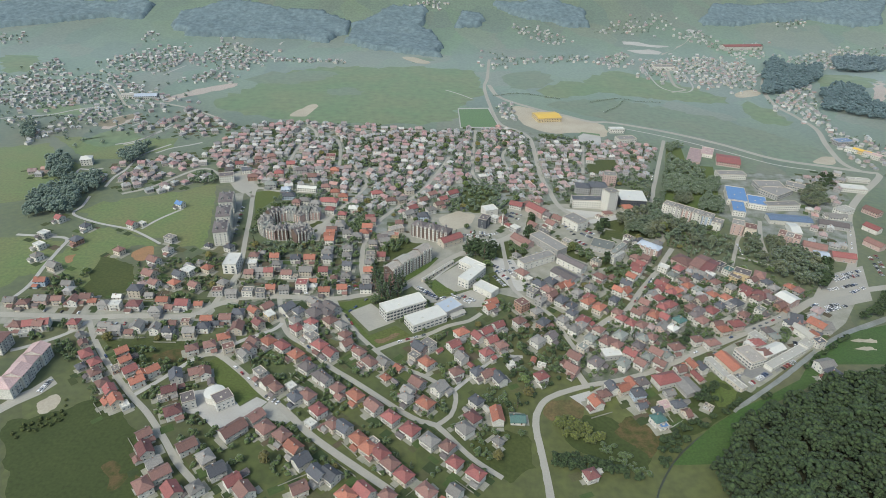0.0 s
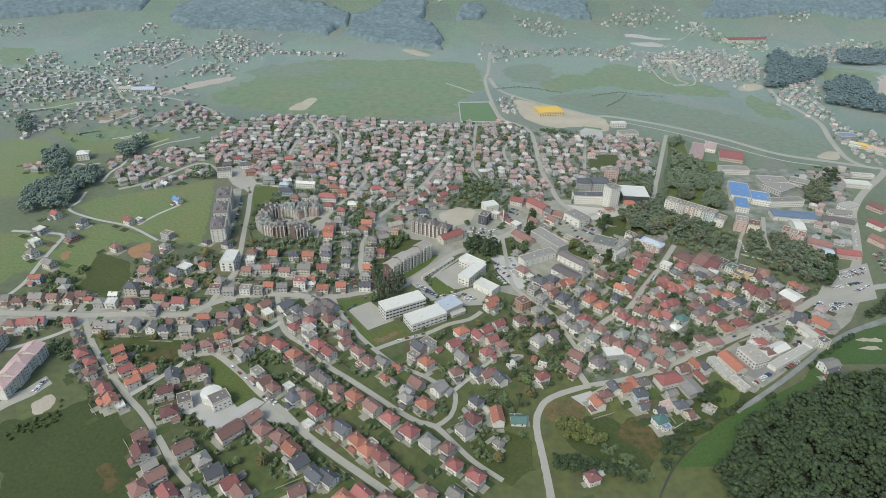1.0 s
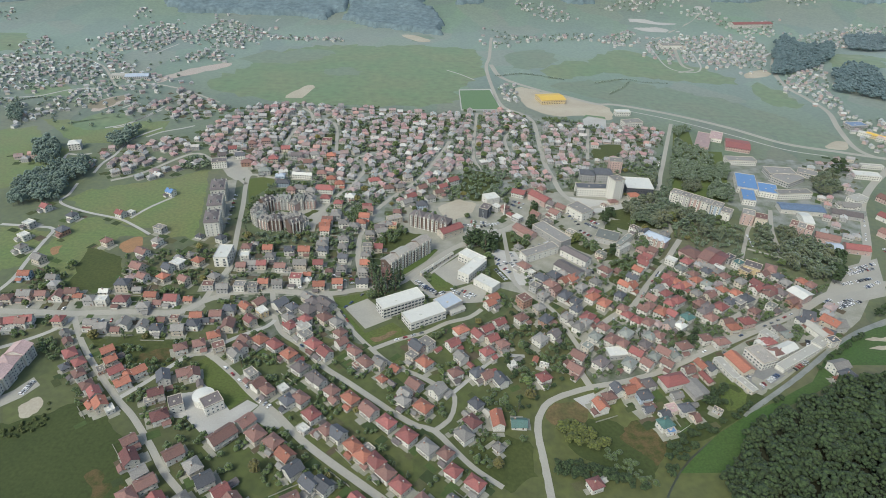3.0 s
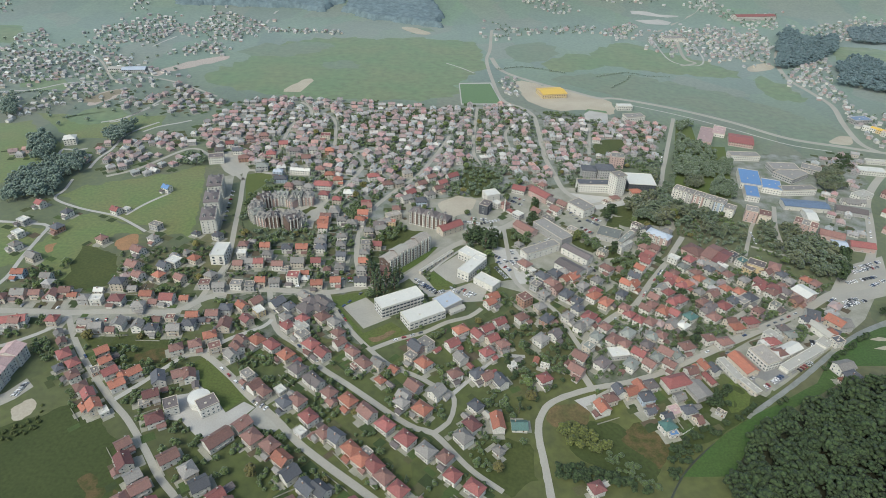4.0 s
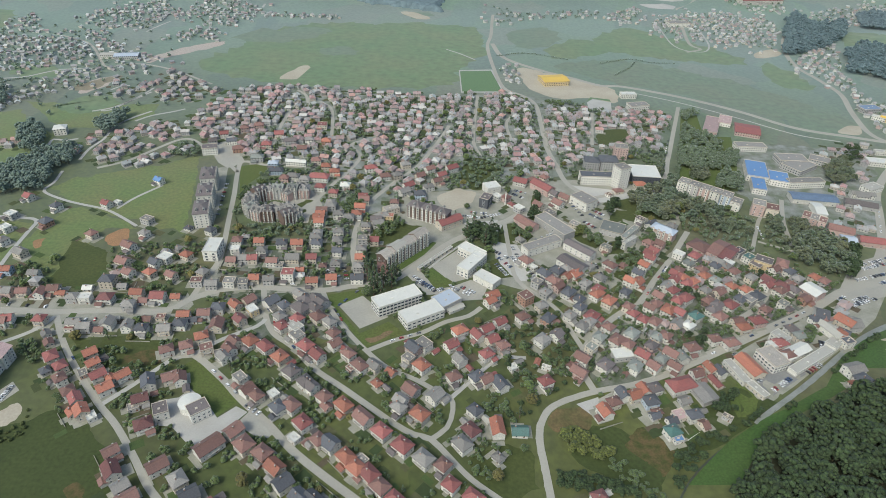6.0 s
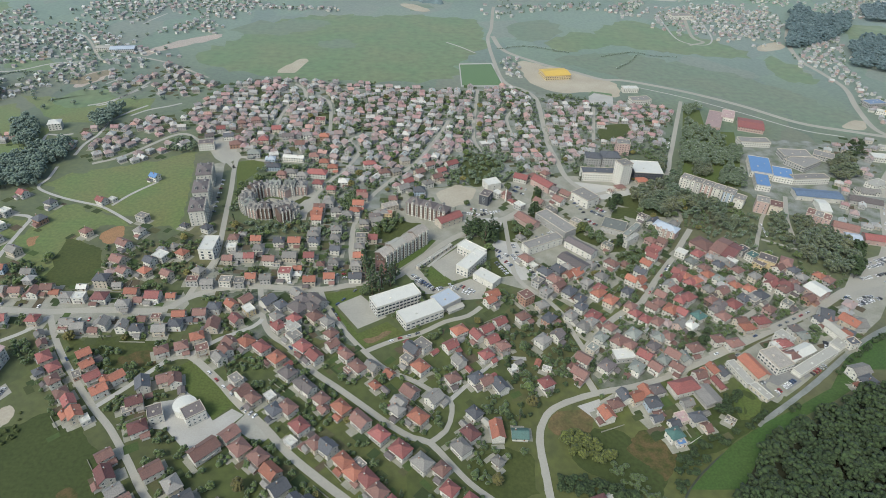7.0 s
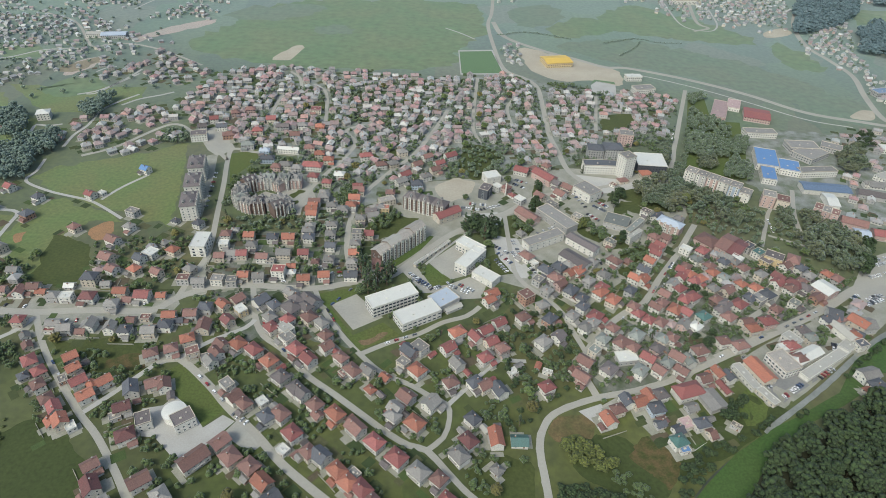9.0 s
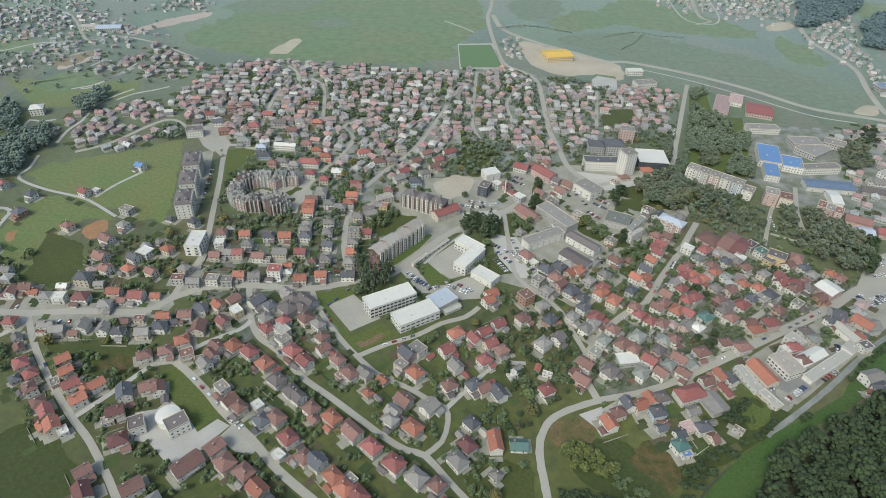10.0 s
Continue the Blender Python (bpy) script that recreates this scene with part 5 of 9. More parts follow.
road("street", "asphalt", "pale worn asphalt street", 4.2, 0.12, (0.2, 328.4), (10.7, 339.5), (14.6, 355.3), (12.8, 366.8), (1.5, 372.2), (-15, 381.8), (-35.4, 390.6), (-54.3, 407.7), (-73.6, 429.8), (-90.5, 454.2), (-102.7, 480.4))
road("street", "asphalt", "pale worn asphalt street", 4.4, 0.12, (-54.3, 407.7), (-33.7, 421.3), (-11, 432.8), (7.7, 447.1), (27.2, 456.1), (38.4, 468.2))
road("lane", "concrete", "pale concrete lane", 4.0, 0.12, (35.8, 403.8), (47.5, 411.1), (73, 412.4))
road("lane", "concrete", "pale concrete lane", 4.0, 0.12, (13.6, 366.9), (31, 388.5), (45, 404.8), (59.5, 418.5))
road("street", "asphalt", "pale worn asphalt street", 5.7, 0.12, (123.6, 383.3), (114.4, 411), (121.1, 424.7), (140.7, 450.6), (163.7, 471.9), (179.1, 481.9), (200.6, 514.5), (227.7, 553.5), (260.6, 605.7))
road("street", "asphalt", "pale worn asphalt street", 4.4, 0.12, (121.1, 424.7), (112.6, 448.9), (107.4, 466.2), (94.3, 484.2), (80.1, 497.8), (70.9, 515.9), (68.7, 548.5), (66.5, 607.1))
road("street", "asphalt", "pale asphalt avenue to the north", 6.6, 0.12, (167, 667.8), (146.1, 704.8), (139.6, 749.9), (134, 800.1), (134.8, 877), (134.2, 952.4), (118.8, 987.4), (89.3, 1022.9), (77.2, 1126.8), (71.5, 1247.8), (81.4, 1329.7), (93.3, 1495.9), (115.2, 1595.5))
road("street", "asphalt", "pale straight avenue lined with trees", 5.6, 0.12, (65.5, 609.3), (105.9, 646.8), (167, 667.8), (203.3, 684.5), (261.7, 715.4), (289, 780.9), (324.1, 877.1), (357.6, 969.1))
road("road", "asphalt", "pale road along the canal bank", 9, 0.12, (81.2, 1268.5), (98.6, 1182.9), (155.3, 1121.6), (209.8, 1083.4), (252.6, 1051.7), (290.5, 1051), (374.3, 1013.3), (447.6, 962.9), (509.9, 905.5), (580.4, 880.3), (627.5, 865.6))
road("street", "asphalt", "pale worn asphalt street", 5.3, 0.12, (-71, 491.1), (-84.5, 541.5), (-87.3, 594.4), (-78.5, 641), (-57.2, 686.1), (-31.7, 733.4), (-5.7, 818.5), (3.7, 858.5))
road("street", "asphalt", "pale worn asphalt street", 5.3, 0.12, (-212.8, 460.5), (-210.9, 487.9), (-207.3, 514.9), (-211.1, 543.7), (-219.8, 585.7), (-231.3, 643.1), (-243, 694.8), (-244.2, 722.1), (-212, 715.9), (-186.7, 726.2))
road("street", "asphalt", "pale worn asphalt street", 4.9, 0.12, (-243, 694.8), (-270.5, 725.9), (-301.7, 755.7), (-338.9, 778), (-377.7, 715.4), (-406.6, 689.6))
road("lane", "concrete", "pale gravel field lane", 3.2, 0.12, (-441.2, 679), (-436, 651.3), (-435.7, 631.3), (-399.7, 613), (-357.1, 600.9), (-337.4, 590.8), (-307.8, 570.7))
road("lane", "concrete", "pale gravel field lane", 3.2, 0.12, (-342.6, 602.1), (-332.6, 627.7), (-315.7, 655.5))
road("lane", "concrete", "pale gravel lane", 4.0, 0.12, (-400.5, 456.2), (-397.6, 482.9), (-402.8, 515.2), (-407, 551.9), (-410.7, 573.3), (-433.3, 577), (-469.4, 578.5))
road("lane", "concrete", "pale concrete lane", 4.0, 0.12, (-232.6, 342.4), (-222.6, 355.9), (-212.5, 371.3), (-201.8, 387.7))
road("lane", "concrete", "pale concrete lane", 4.0, 0.12, (-186.6, 394.2), (-170.4, 412.9), (-147.5, 429.7), (-142.5, 439.4))
road("lane", "concrete", "pale concrete lane", 4.0, 0.12, (-313.4, 431.7), (-321.8, 413.4), (-342.6, 395.4), (-355.7, 388.2))
road("street", "asphalt", "pale worn asphalt street", 4.9, 0.12, (-140.8, 590), (-142, 625.4), (-128.4, 672.5), (-114.3, 710), (-106, 750.2), (-121.5, 782.8), (-101.7, 802.9))
road("street", "asphalt", "pale worn asphalt street", 4.5, 0.12, (-151.7, 806.8), (-167.3, 896.6), (-189.8, 928.2))
road("street", "asphalt", "pale worn asphalt street", 4.5, 0.12, (-202, 903.7), (-215.6, 949.2), (-233.7, 972))
road("street", "asphalt", "pale worn asphalt street", 4.5, 0.12, (-220.7, 763.9), (-224.4, 808.5), (-226.2, 857.7), (-223.9, 890))
road("street", "asphalt", "pale worn asphalt street", 4.5, 0.12, (45.3, 765.2), (37.3, 808.2), (40.3, 887.6), (46.6, 981.1))
road("street", "asphalt", "pale worn asphalt street", 4.5, 0.12, (88.7, 813.5), (84.7, 871.5), (95.1, 904.6))
road("street", "asphalt", "pale worn asphalt street", 4.5, 0.12, (196.5, 815.5), (216.7, 929.5))
road("street", "asphalt", "pale worn asphalt street", 4.9, 0.12, (233.2, 469.3), (241.4, 460.8), (255.9, 462.9), (282.9, 481.2), (303.5, 503.9), (309.4, 523.5), (310.9, 551.8))
road("lane", "asphalt", "asphalt lane through the park", 4.0, 0.12, (316.1, 572.3), (335.9, 611.8), (353.3, 642.8), (384.4, 670.8))
road("lane", "asphalt", "asphalt lane through the park", 3.2, 0.12, (330, 592.4), (361.2, 575.8), (393.1, 558))
road("lane", "concrete", "pale lane over the western slope", 3.6, 0.12, (-485.5, 703.9), (-493.3, 741.5), (-497.0, 760.7), (-481.9, 759.0), (-467.6, 765.5))
road("lane", "concrete", "pale lane over the western slope", 3.6, 0.12, (-436.7, 708.6), (-440.0, 739.0), (-436.4, 767.1), (-440.9, 807.0), (-431.7, 836.2), (-415.1, 864.0))
road("lane", "concrete", "pale lane over the western slope", 3.6, 0.12, (-422.6, 827.6), (-408.6, 848.6), (-385.7, 865.3), (-372.8, 877.1))
road("lane", "concrete", "pale lane over the western slope", 3.6, 0.12, (-494.6, 854.8), (-474.3, 869.5), (-459.8, 898.9), (-445.7, 936.9))
road("lane", "concrete", "pale lane at the foot of the western slope", 4, 0.12, (-727.1, 947.5), (-699.7, 962.7), (-661.2, 976.5), (-625.2, 1015.3), (-566.8, 1029.5))
road("street", "asphalt", "pale road beyond the far village", 7, 0.3, (489.7, 1547.3), (550.9, 1628.6), (619.4, 1711.2), (677.6, 1798.1))
road("street", "asphalt", "pale road beyond the far village", 7, 0.3, (681.9, 1790.9), (718.8, 1747.3), (762.2, 1737.2))
road("lane", "concrete", "pale track below the wooded hill", 5, 0.3, (-420.7, 1456.7), (-423.8, 1532.8), (-408.8, 1588.7), (-336.9, 1608.5))
road("street", "asphalt", "pale worn asphalt street", 4.4, 0.12, (-370, 980.8), (-455.4, 1039.2), (-521, 1060.2), (-559.2, 1039.8), (-581.0, 1060.7), (-627.7, 1129.9), (-666.8, 1171.0), (-724.4, 1200.3))
road("lane", "concrete", "pale lane across the far meadow", 3.5, 0.12, (-585.5, 1246.4), (-580.8, 1280.9), (-570.5, 1327.2))
road("street", "asphalt", "pale worn asphalt street", 4.9, 0.12, (363.1, 586.4), (374.2, 632.4), (394.5, 685))
road("street", "asphalt", "pale road in the far village", 7, 0.12, (516.2, 1491.7), (485.7, 1329.8), (496.6, 1291.8), (460.9, 1267.4))
road("lane", "concrete", "viaduct-side footway", 2.4, 0.12, (-10, 520.5), (5.8, 543.6), (28.5, 572.9))
road("river", "water", "shallow grey river between stony banks", 6.2, 0.08, (448, 492), (375.7, 455.8), (337, 429), (299.1, 399), (272.7, 379.4), (243.9, 360), (234.9, 352.4))
road("ditch", "stream", "narrow dark stream between bushes", 2.5, 0.05, (234.9, 352.4), (211.9, 338.3), (181.1, 314.7), (160.1, 288.6), (147.4, 264.1))
road("lane", "concrete", "pale gravel track in the far meadow", 3.5, 0.12, (455.5, 1457.4), (449.1, 1304.3), (490.2, 1271.7), (521.5, 1315.1), (539.6, 1424.5))
road("lane", "concrete", "pale gravel track in the far meadow", 3.5, 0.12, (45.6, 1161.7), (19.7, 1192.5), (-7.3, 1217.4))
field("brown_field", "fallow", "brown harvested strip between the western hamlets", 0.06, (-556.8, 925.2), (-565.9, 954.5), (-544.8, 983.8), (-520.8, 1006.5), (-513.0, 985.2), (-527.7, 959.3), (-540.2, 929.7))
field("brown_field", "fallow", "brown harvested strip at the western village", 0.06, (-672.4, 1041.8), (-682.8, 1065.3), (-661.8, 1074.7), (-646.4, 1051.6), (-648.6, 1033.0))
road("lane", "concrete", "pale lane through the western hamlets", 3.4, 0.12, (-483.9, 857.7), (-473.4, 861.1), (-462.7, 891.3), (-453.8, 923.1), (-449.3, 953.7))
road("lane", "concrete", "pale lane through the western hamlets", 3.0, 0.12, (-508.0, 936.2), (-501.4, 952.2), (-488.7, 959.0))
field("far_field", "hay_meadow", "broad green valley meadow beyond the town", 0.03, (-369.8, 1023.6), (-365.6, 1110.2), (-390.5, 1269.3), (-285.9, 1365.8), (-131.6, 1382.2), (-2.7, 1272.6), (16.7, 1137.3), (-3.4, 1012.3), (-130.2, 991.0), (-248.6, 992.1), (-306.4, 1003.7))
field("river_meadow", "river_grass", "mown meadow across the river", 0.05, (340.9, 436.3), (393.7, 463), (452.2, 482.5), (405, 412.4), (362.1, 410.3), (335.6, 409.5), (295.5, 383.2))
field("slope_meadow", "hill_meadow", "green meadow on the western slope", 0.02, (-496, 566.2), (-454.2, 573), (-410.5, 567.8), (-400.2, 512.5), (-429.9, 470.4))
field("slope_meadow", "hill_meadow", "green meadow on the western slope", 0.02, (-399.3, 563.2), (-393.6, 601.3), (-346, 590.1), (-302.7, 565.7), (-338.8, 562.7), (-340.3, 531.6), (-338.1, 477), (-392.1, 499.3), (-398.4, 537.1))
field("slope_meadow", "hill_meadow", "green meadow on the western slope", 0.02, (-655.4, 819.6), (-594.7, 847.2), (-497.4, 770.3), (-487, 689.3), (-535.7, 642.1))
field("slope_meadow", "hill_meadow", "green meadow on the western slope", 0.02, (-597.7, 879.6), (-522.9, 877.3), (-413.9, 890.1), (-404.8, 847.9), (-461.5, 801.9), (-511.6, 796.4))
road("lane", "concrete", "pale track along the canal bank", 2.5, 0.12, (290.3, 1029.2), (366.5, 987.2), (436.8, 934.3), (499.2, 881.7), (554.6, 861.9))

# ---- large buildings ----
block("school", "long white three-storey school with a white flat roof", -35.1, 464.3, 31, 41.2, 15.4, 11, roof="w", bay=3.4, storey=3.4, win=(2.9, 2.0), category="school")
block("school_hall", "white two-storey school hall with a white sheet roof", -13.3, 449.9, 32.4, 35.7, 16.8, 8, roof="w", bay=4, storey=3.6, win=(3.3, 1.6), category="school")
block("school_annex", "low annex with a pale blue-grey roof", 7.5, 470.2, 40.8, 20.7, 17.1, 6.5, roof="v", wall="g", category="school")
block("arcade", "long pale arcaded retaining wall below the street", -4.2, 534.7, 51.5, 49.4, 3, 3.2, roof="l", wall="c", bay=3.2, win=(2.2, 2.2), sides=(0,), category="wall")
block("school_wing", "white school wing with flat roof", 31, 542.1, -38.1, 25.6, 12.5, 9, roof="w", bay=3.4, win=(2.2, 1.6), category="school")
block("school_wing", "white school wing with flat roof and window bands", 30.6, 523.6, 56.8, 33.5, 12.4, 9.3, roof="w", bay=3.4, win=(2.2, 1.6), category="school")
block("nursery", "low white building with a pale flat roof", 44.1, 503, -38.8, 22.2, 12.5, 6.5, roof="w", category="building")
block("apartment_block", "cream striped apartment section with balconies", -49.6, 522.6, 50.7, 14, 13, 13.6, kind="t", roof="i", wall="k", bay=3.0, storey=2.9, rise=3.0, sides=(1, 3), category="apartments", piers=(0, 3, 2.6, 1.8))
block("apartment_block", "cream striped apartment section with balconies", -40.5, 533.7, 50.7, 14.5, 13, 15.4, kind="t", roof="l", wall="k", bay=3.0, storey=2.9, rise=3.0, sides=(1, 3), category="apartments", piers=(0, 3, 2.6, 1.8))
block("apartment_block", "cream striped apartment section with balconies", -31.1, 545.2, 50.7, 14.9, 13, 13.6, kind="t", roof="i", wall="k", bay=3.0, storey=2.9, rise=3.0, sides=(1, 3), category="apartments", piers=(0, 3, 2.6, 1.8))
block("apartment_block", "cream striped apartment section with balconies", -21.4, 557.1, 50.6, 15.4, 13, 15.4, kind="t", roof="i", wall="k", bay=3.0, storey=2.9, rise=3.0, sides=(1, 3), category="apartments", piers=(0, 3, 2.6, 1.8))
block("apartment_block", "cream dark-roofed apartment section with balconies", -27.6, 614.4, -22.5, 15.2, 13, 14.0, kind="h", roof="k", wall="k", bay=3.0, storey=2.9, rise=4.0, sides=(1, 3), category="apartments", piers=(0, 3, 2.4, 0.6), dormers=1)
block("apartment_block", "cream dark-roofed apartment section with balconies", -13.5, 608.6, -22.5, 15, 13, 14.5, kind="h", roof="k", wall="k", bay=3.0, storey=2.9, rise=4.0, sides=(1, 3), category="apartments", piers=(0, 3, 2.4, 0.6), dormers=1)
block("apartment_block", "cream dark-roofed apartment section with balconies", 0.3, 602.9, -22.5, 14.8, 13, 14.0, kind="h", roof="k", wall="k", bay=3.0, storey=2.9, rise=4.0, sides=(1, 3), category="apartments", piers=(0, 3, 2.4, 0.6), dormers=1)
for x, y, w in ((-244.5, 585.0, 14.6), (-253.5, 621.5, 15.2), (-262.5, 658.5, 15.8)):
    block("apartment_block", "white six-storey apartment block with a brown hipped roof and striped fronts", x, y, 14, w, 27, 17, kind="h", roof="k", wall="w", bay=2.6, storey=3, rise=3, sides=(0,), category="apartments", balconies=True, piers=(1, 6, 2.2, 0.8), dormers=2)
block("apartment_house", "white flat-roofed apartment house with dark window bands", -214.5, 527.7, 2, 13.5, 23, 11, roof="w", wall="w", bay=3.2, storey=3.2, win=(2.5, 2.0), sides=(0, 1, 3), category="apartments", balconies=True)
RING = [(-181.6 + 23.5 * math.cos(radians(a)), 617.9 + 23.5 * math.sin(radians(a)), a + 90) for a in range(60, 335, 27)]
RING += [(-164.5, 643.5, -8), (-153.5, 645.5, 4), (-160.0, 588.5, 40), (-153.5, 595.0, 62)]
for i, (x, y, turn) in enumerate(RING):
    turn = (turn + 90) % 180 - 90
    h = (10, 12.5, 11, 13.5, 10.5)[i % 5]
    block("apartment_block", "brown and grey section of the ring of apartments with dormers", x, y, turn, 11.8, 13.5, h, kind="ht"[i % 2], roof="gegkg"[i % 5], wall="pgpkg"[i % 5], bay=3.4, storey=3, rise=3.6, sides=(), category="apartments", piers=(0, 3, 1.1, (0.2, 0.9)[i % 2]), dormers=2)
block("warehouse", "yellow-roofed warehouse in a sandy yard", 173.9, 1054.6, 14.7, 43.1, 32.8, 8, roof="y", wall="y", kind="t", rise=2, bay=8, sides=(0,), category="warehouse")
block("factory", "pink-roofed factory hall beside the avenue", 382.6, 893.8, -23.7, 19.9, 62, 5, roof="p", wall="p", sides=(0,), bay=6, category="factory")
block("factory", "pale pink factory wing", 408.8, 912.8, -22.9, 17.2, 32, 5.3, roof="p", wall="w", sides=(0,), bay=6, category="factory")
block("factory", "long red-roofed factory with white arched front", 428.3, 879.5, -18.6, 32.9, 35.2, 6, roof="r", wall="p", kind="t", rise=2, sides=(0,), bay=4, category="factory")
block("factory", "grey-roofed workshop of the factory", 409.9, 822.4, 0.7, 39.9, 15.2, 7, roof="g", wall="w", sides=(0,), bay=5, category="factory")
block("factory", "blue-roofed factory hall with roof lights", 387.9, 747.9, -16, 24.7, 45.3, 8, roof="u", wall="w", sides=(0,), bay=6, category="factory")
block("factory", "blue-roofed wing of the factory", 408.2, 730.1, -18, 22.2, 27.4, 7.6, roof="u", wall="w", sides=(0,), bay=6, category="factory")
block("factory", "blue-roofed factory wing beside the road", 375.7, 709.3, -15.7, 15.7, 30.5, 7.3, roof="u", wall="w", sides=(0,), bay=6, category="factory")
block("factory", "long low blue-roofed works building", 429.5, 684.3, -5.4, 51.2, 17.8, 6, roof="q", wall="w", kind="t", rise=1.5, sides=(0,), bay=4, category="factory")
block("office_block", "white three-storey office with window rows", 437.1, 721.9, 8.8, 45.2, 12, 8, roof="g", wall="w", bay=3.6, sides=(0, 3), category="office")
block("factory", "flat grey workshop row", 449.5, 787.8, 0.4, 36.9, 21, 7, roof="g", wall="g", sides=(0,), bay=6, category="factory")
block("factory", "grey sheet-roofed hall of the factory", 451.8, 769.4, 34.7, 39, 26.7, 6.4, roof="g", wall="g", sides=(0,), bay=6, category="factory")
block("apartment_block", "pale grey stepped apartment block", 281.6, 695.7, -35.3, 11.9, 14, 14, roof="g", wall="w", bay=3.4, storey=3, sides=(0, 1, 3), category="apartments", balconies=True, piers=(0, 2, 2.4, 1.2))
block("apartment_block", "pale grey stepped apartment block", 291.7, 688.4, -35.3, 11.7, 14, 14, roof="g", wall="g", bay=3.4, storey=3, sides=(0, 1, 3), category="apartments", balconies=True, piers=(0, 2, 2.4, 1.2))
block("apartment_block", "pale grey stepped apartment block", 301.7, 681.2, -35.3, 11.5, 14, 14, roof="g", wall="p", bay=3.4, storey=3, sides=(0, 1, 3), category="apartments", balconies=True, piers=(0, 2, 2.4, 1.2))
block("apartment_block", "pale grey stepped apartment block", 311.5, 674.1, -35.3, 11.3, 14, 14, roof="g", wall="w", bay=3.4, storey=3, sides=(0, 1, 3), category="apartments", balconies=True, piers=(0, 2, 2.4, 1.2))
block("apartment_block", "pale grey stepped apartment block", 321.2, 667.1, -35.3, 11.1, 14, 14, roof="g", wall="u", bay=3.4, storey=3, sides=(0, 1, 3), category="apartments", balconies=True, piers=(0, 2, 2.4, 1.2))
block("apartment_block", "pale grey stepped apartment block", 330.7, 660.3, -35.3, 11, 14, 10, roof="g", wall="w", bay=3.4, storey=3, sides=(0, 1, 3), category="apartments", balconies=True, piers=(0, 2, 2.4, -1.5))
block("apartment_block", "pinkish stepped apartment block", 350.9, 650.7, -23.4, 13, 14, 14, roof="g", wall="p", bay=3.2, storey=3, category="apartments", balconies=True)
block("apartment_block", "cream stepped apartment block with a brown-red roof", 364.1, 645.7, -23.4, 12.9, 14, 12, roof="b", wall="c", bay=3.2, storey=3, category="apartments", balconies=True)
block("apartment_block", "pink striped apartment block", 394.7, 631.3, -34.2, 7.5, 14, 13, roof="b", wall="p", bay=3.2, storey=3, category="apartments", balconies=True)
block("apartment_block", "pink striped apartment block", 400.9, 626, -34.2, 7.4, 14, 13, roof="g", wall="p", bay=3.2, storey=3, category="apartments", balconies=True)
block("apartment_block", "pink striped apartment block", 407.1, 620.7, -34.2, 7.3, 14, 13, roof="b", wall="p", bay=3.2, storey=3, category="apartments", balconies=True)
block("shopping_centre", "large store with white roof and dark glass front", 240.6, 719.7, -2.3, 32.9, 30.6, 12, roof="w", wall="d", bay=3, storey=3.6, win=(2.4, 2.6), category="store")
block("apartment_tower", "tall white apartment tower", 207, 699.7, 27.7, 14.6, 14, 27, roof="g", wall="w", bay=3, storey=3, sides=(0, 1, 3), category="apartments", balconies=True)
block("office_block", "long grey-blue four-storey block", 182.8, 707.9, 1.3, 42.4, 14, 11, roof="s", wall="w", bay=3.4, sides=(0, 1), category="office")
block("apartment_block", "dark grey apartment block with mansard", 181.1, 741.4, -4.3, 18.1, 16, 14, kind="h", roof="s", wall="g", bay=3.2, sides=(0, 1), category="apartments", balconies=True)
block("apartment_block", "dark grey apartment block with mansard", 201.7, 743.6, 1.3, 21.3, 18, 15, kind="h", roof="s", wall="g", bay=3.2, sides=(0, 1), category="apartments", balconies=True)
block("apartment_block", "pink and grey apartment block", 225.3, 779.9, -5.9, 16.6, 14, 16, roof="g", wall="p", bay=3.2, sides=(0,), category="apartments")
block("office_block", "white flat-roofed office with window bands", 157.1, 651.9, -51.4, 24.5, 18.8, 10, roof="g", wall="w", bay=3, win=(2.4, 1.6), category="office")
block("hall", "broad hall with a grey flat roof", 117.9, 598, -52.5, 43.8, 16, 8, roof="g", wall="g", sides=(0, 3), bay=6, category="hall")
block("office_block", "long two-storey office with white roof edge", 100.5, 560.9, 31.5, 42, 11.2, 8, roof="g", wall="w", bay=3.4, category="office")
block("office_block", "long two-storey office with a dark roof", 137.3, 555.6, -44.7, 31.5, 10.4, 8, kind="t", rise=2, roof="k", wall="w", bay=3.4, category="office")
block("office_block", "two-storey workshop with a brown roof", 126.3, 529.6, -46.1, 27.2, 13.8, 8, kind="t", rise=2, roof="k", wall="w", bay=3.4, category="office")
block("clinic", "low clinic with a broad greenish flat roof", 178.9, 598.9, -23.1, 23.7, 20.7, 6, roof="e", wall="g", category="clinic")
block("clinic", "two-storey clinic wing with a grey flat roof", 194.5, 589.5, 50.1, 30.5, 6, 7, roof="e", wall="w", category="clinic")
block("clinic", "pale two-storey wing of the clinic", 190.2, 573.2, 43.1, 20.1, 4.5, 8, roof="l", wall="w", category="clinic")
block("office_block", "dark modern building with glass fronts", 47.5, 641.7, -24.2, 10.2, 14, 12, roof="k", wall="d", bay=3, win=(2.2, 2.2), category="office")
block("store", "white low store with flat roof", 55.3, 675.3, 23.7, 16.8, 14, 8, roof="w", wall="w", category="store")
block("office_block", "long two-storey block with a red roof", 7.9, 596.9, 37.6, 27, 11.5, 7.5, kind="t", rise=3, roof="r", wall="c", bay=3.4, category="office")
block("hall", "long red-roofed hall near the square", 89.1, 602.3, -49.1, 25.1, 12, 6, kind="t", rise=3, roof="b", wall="p", category="hall")
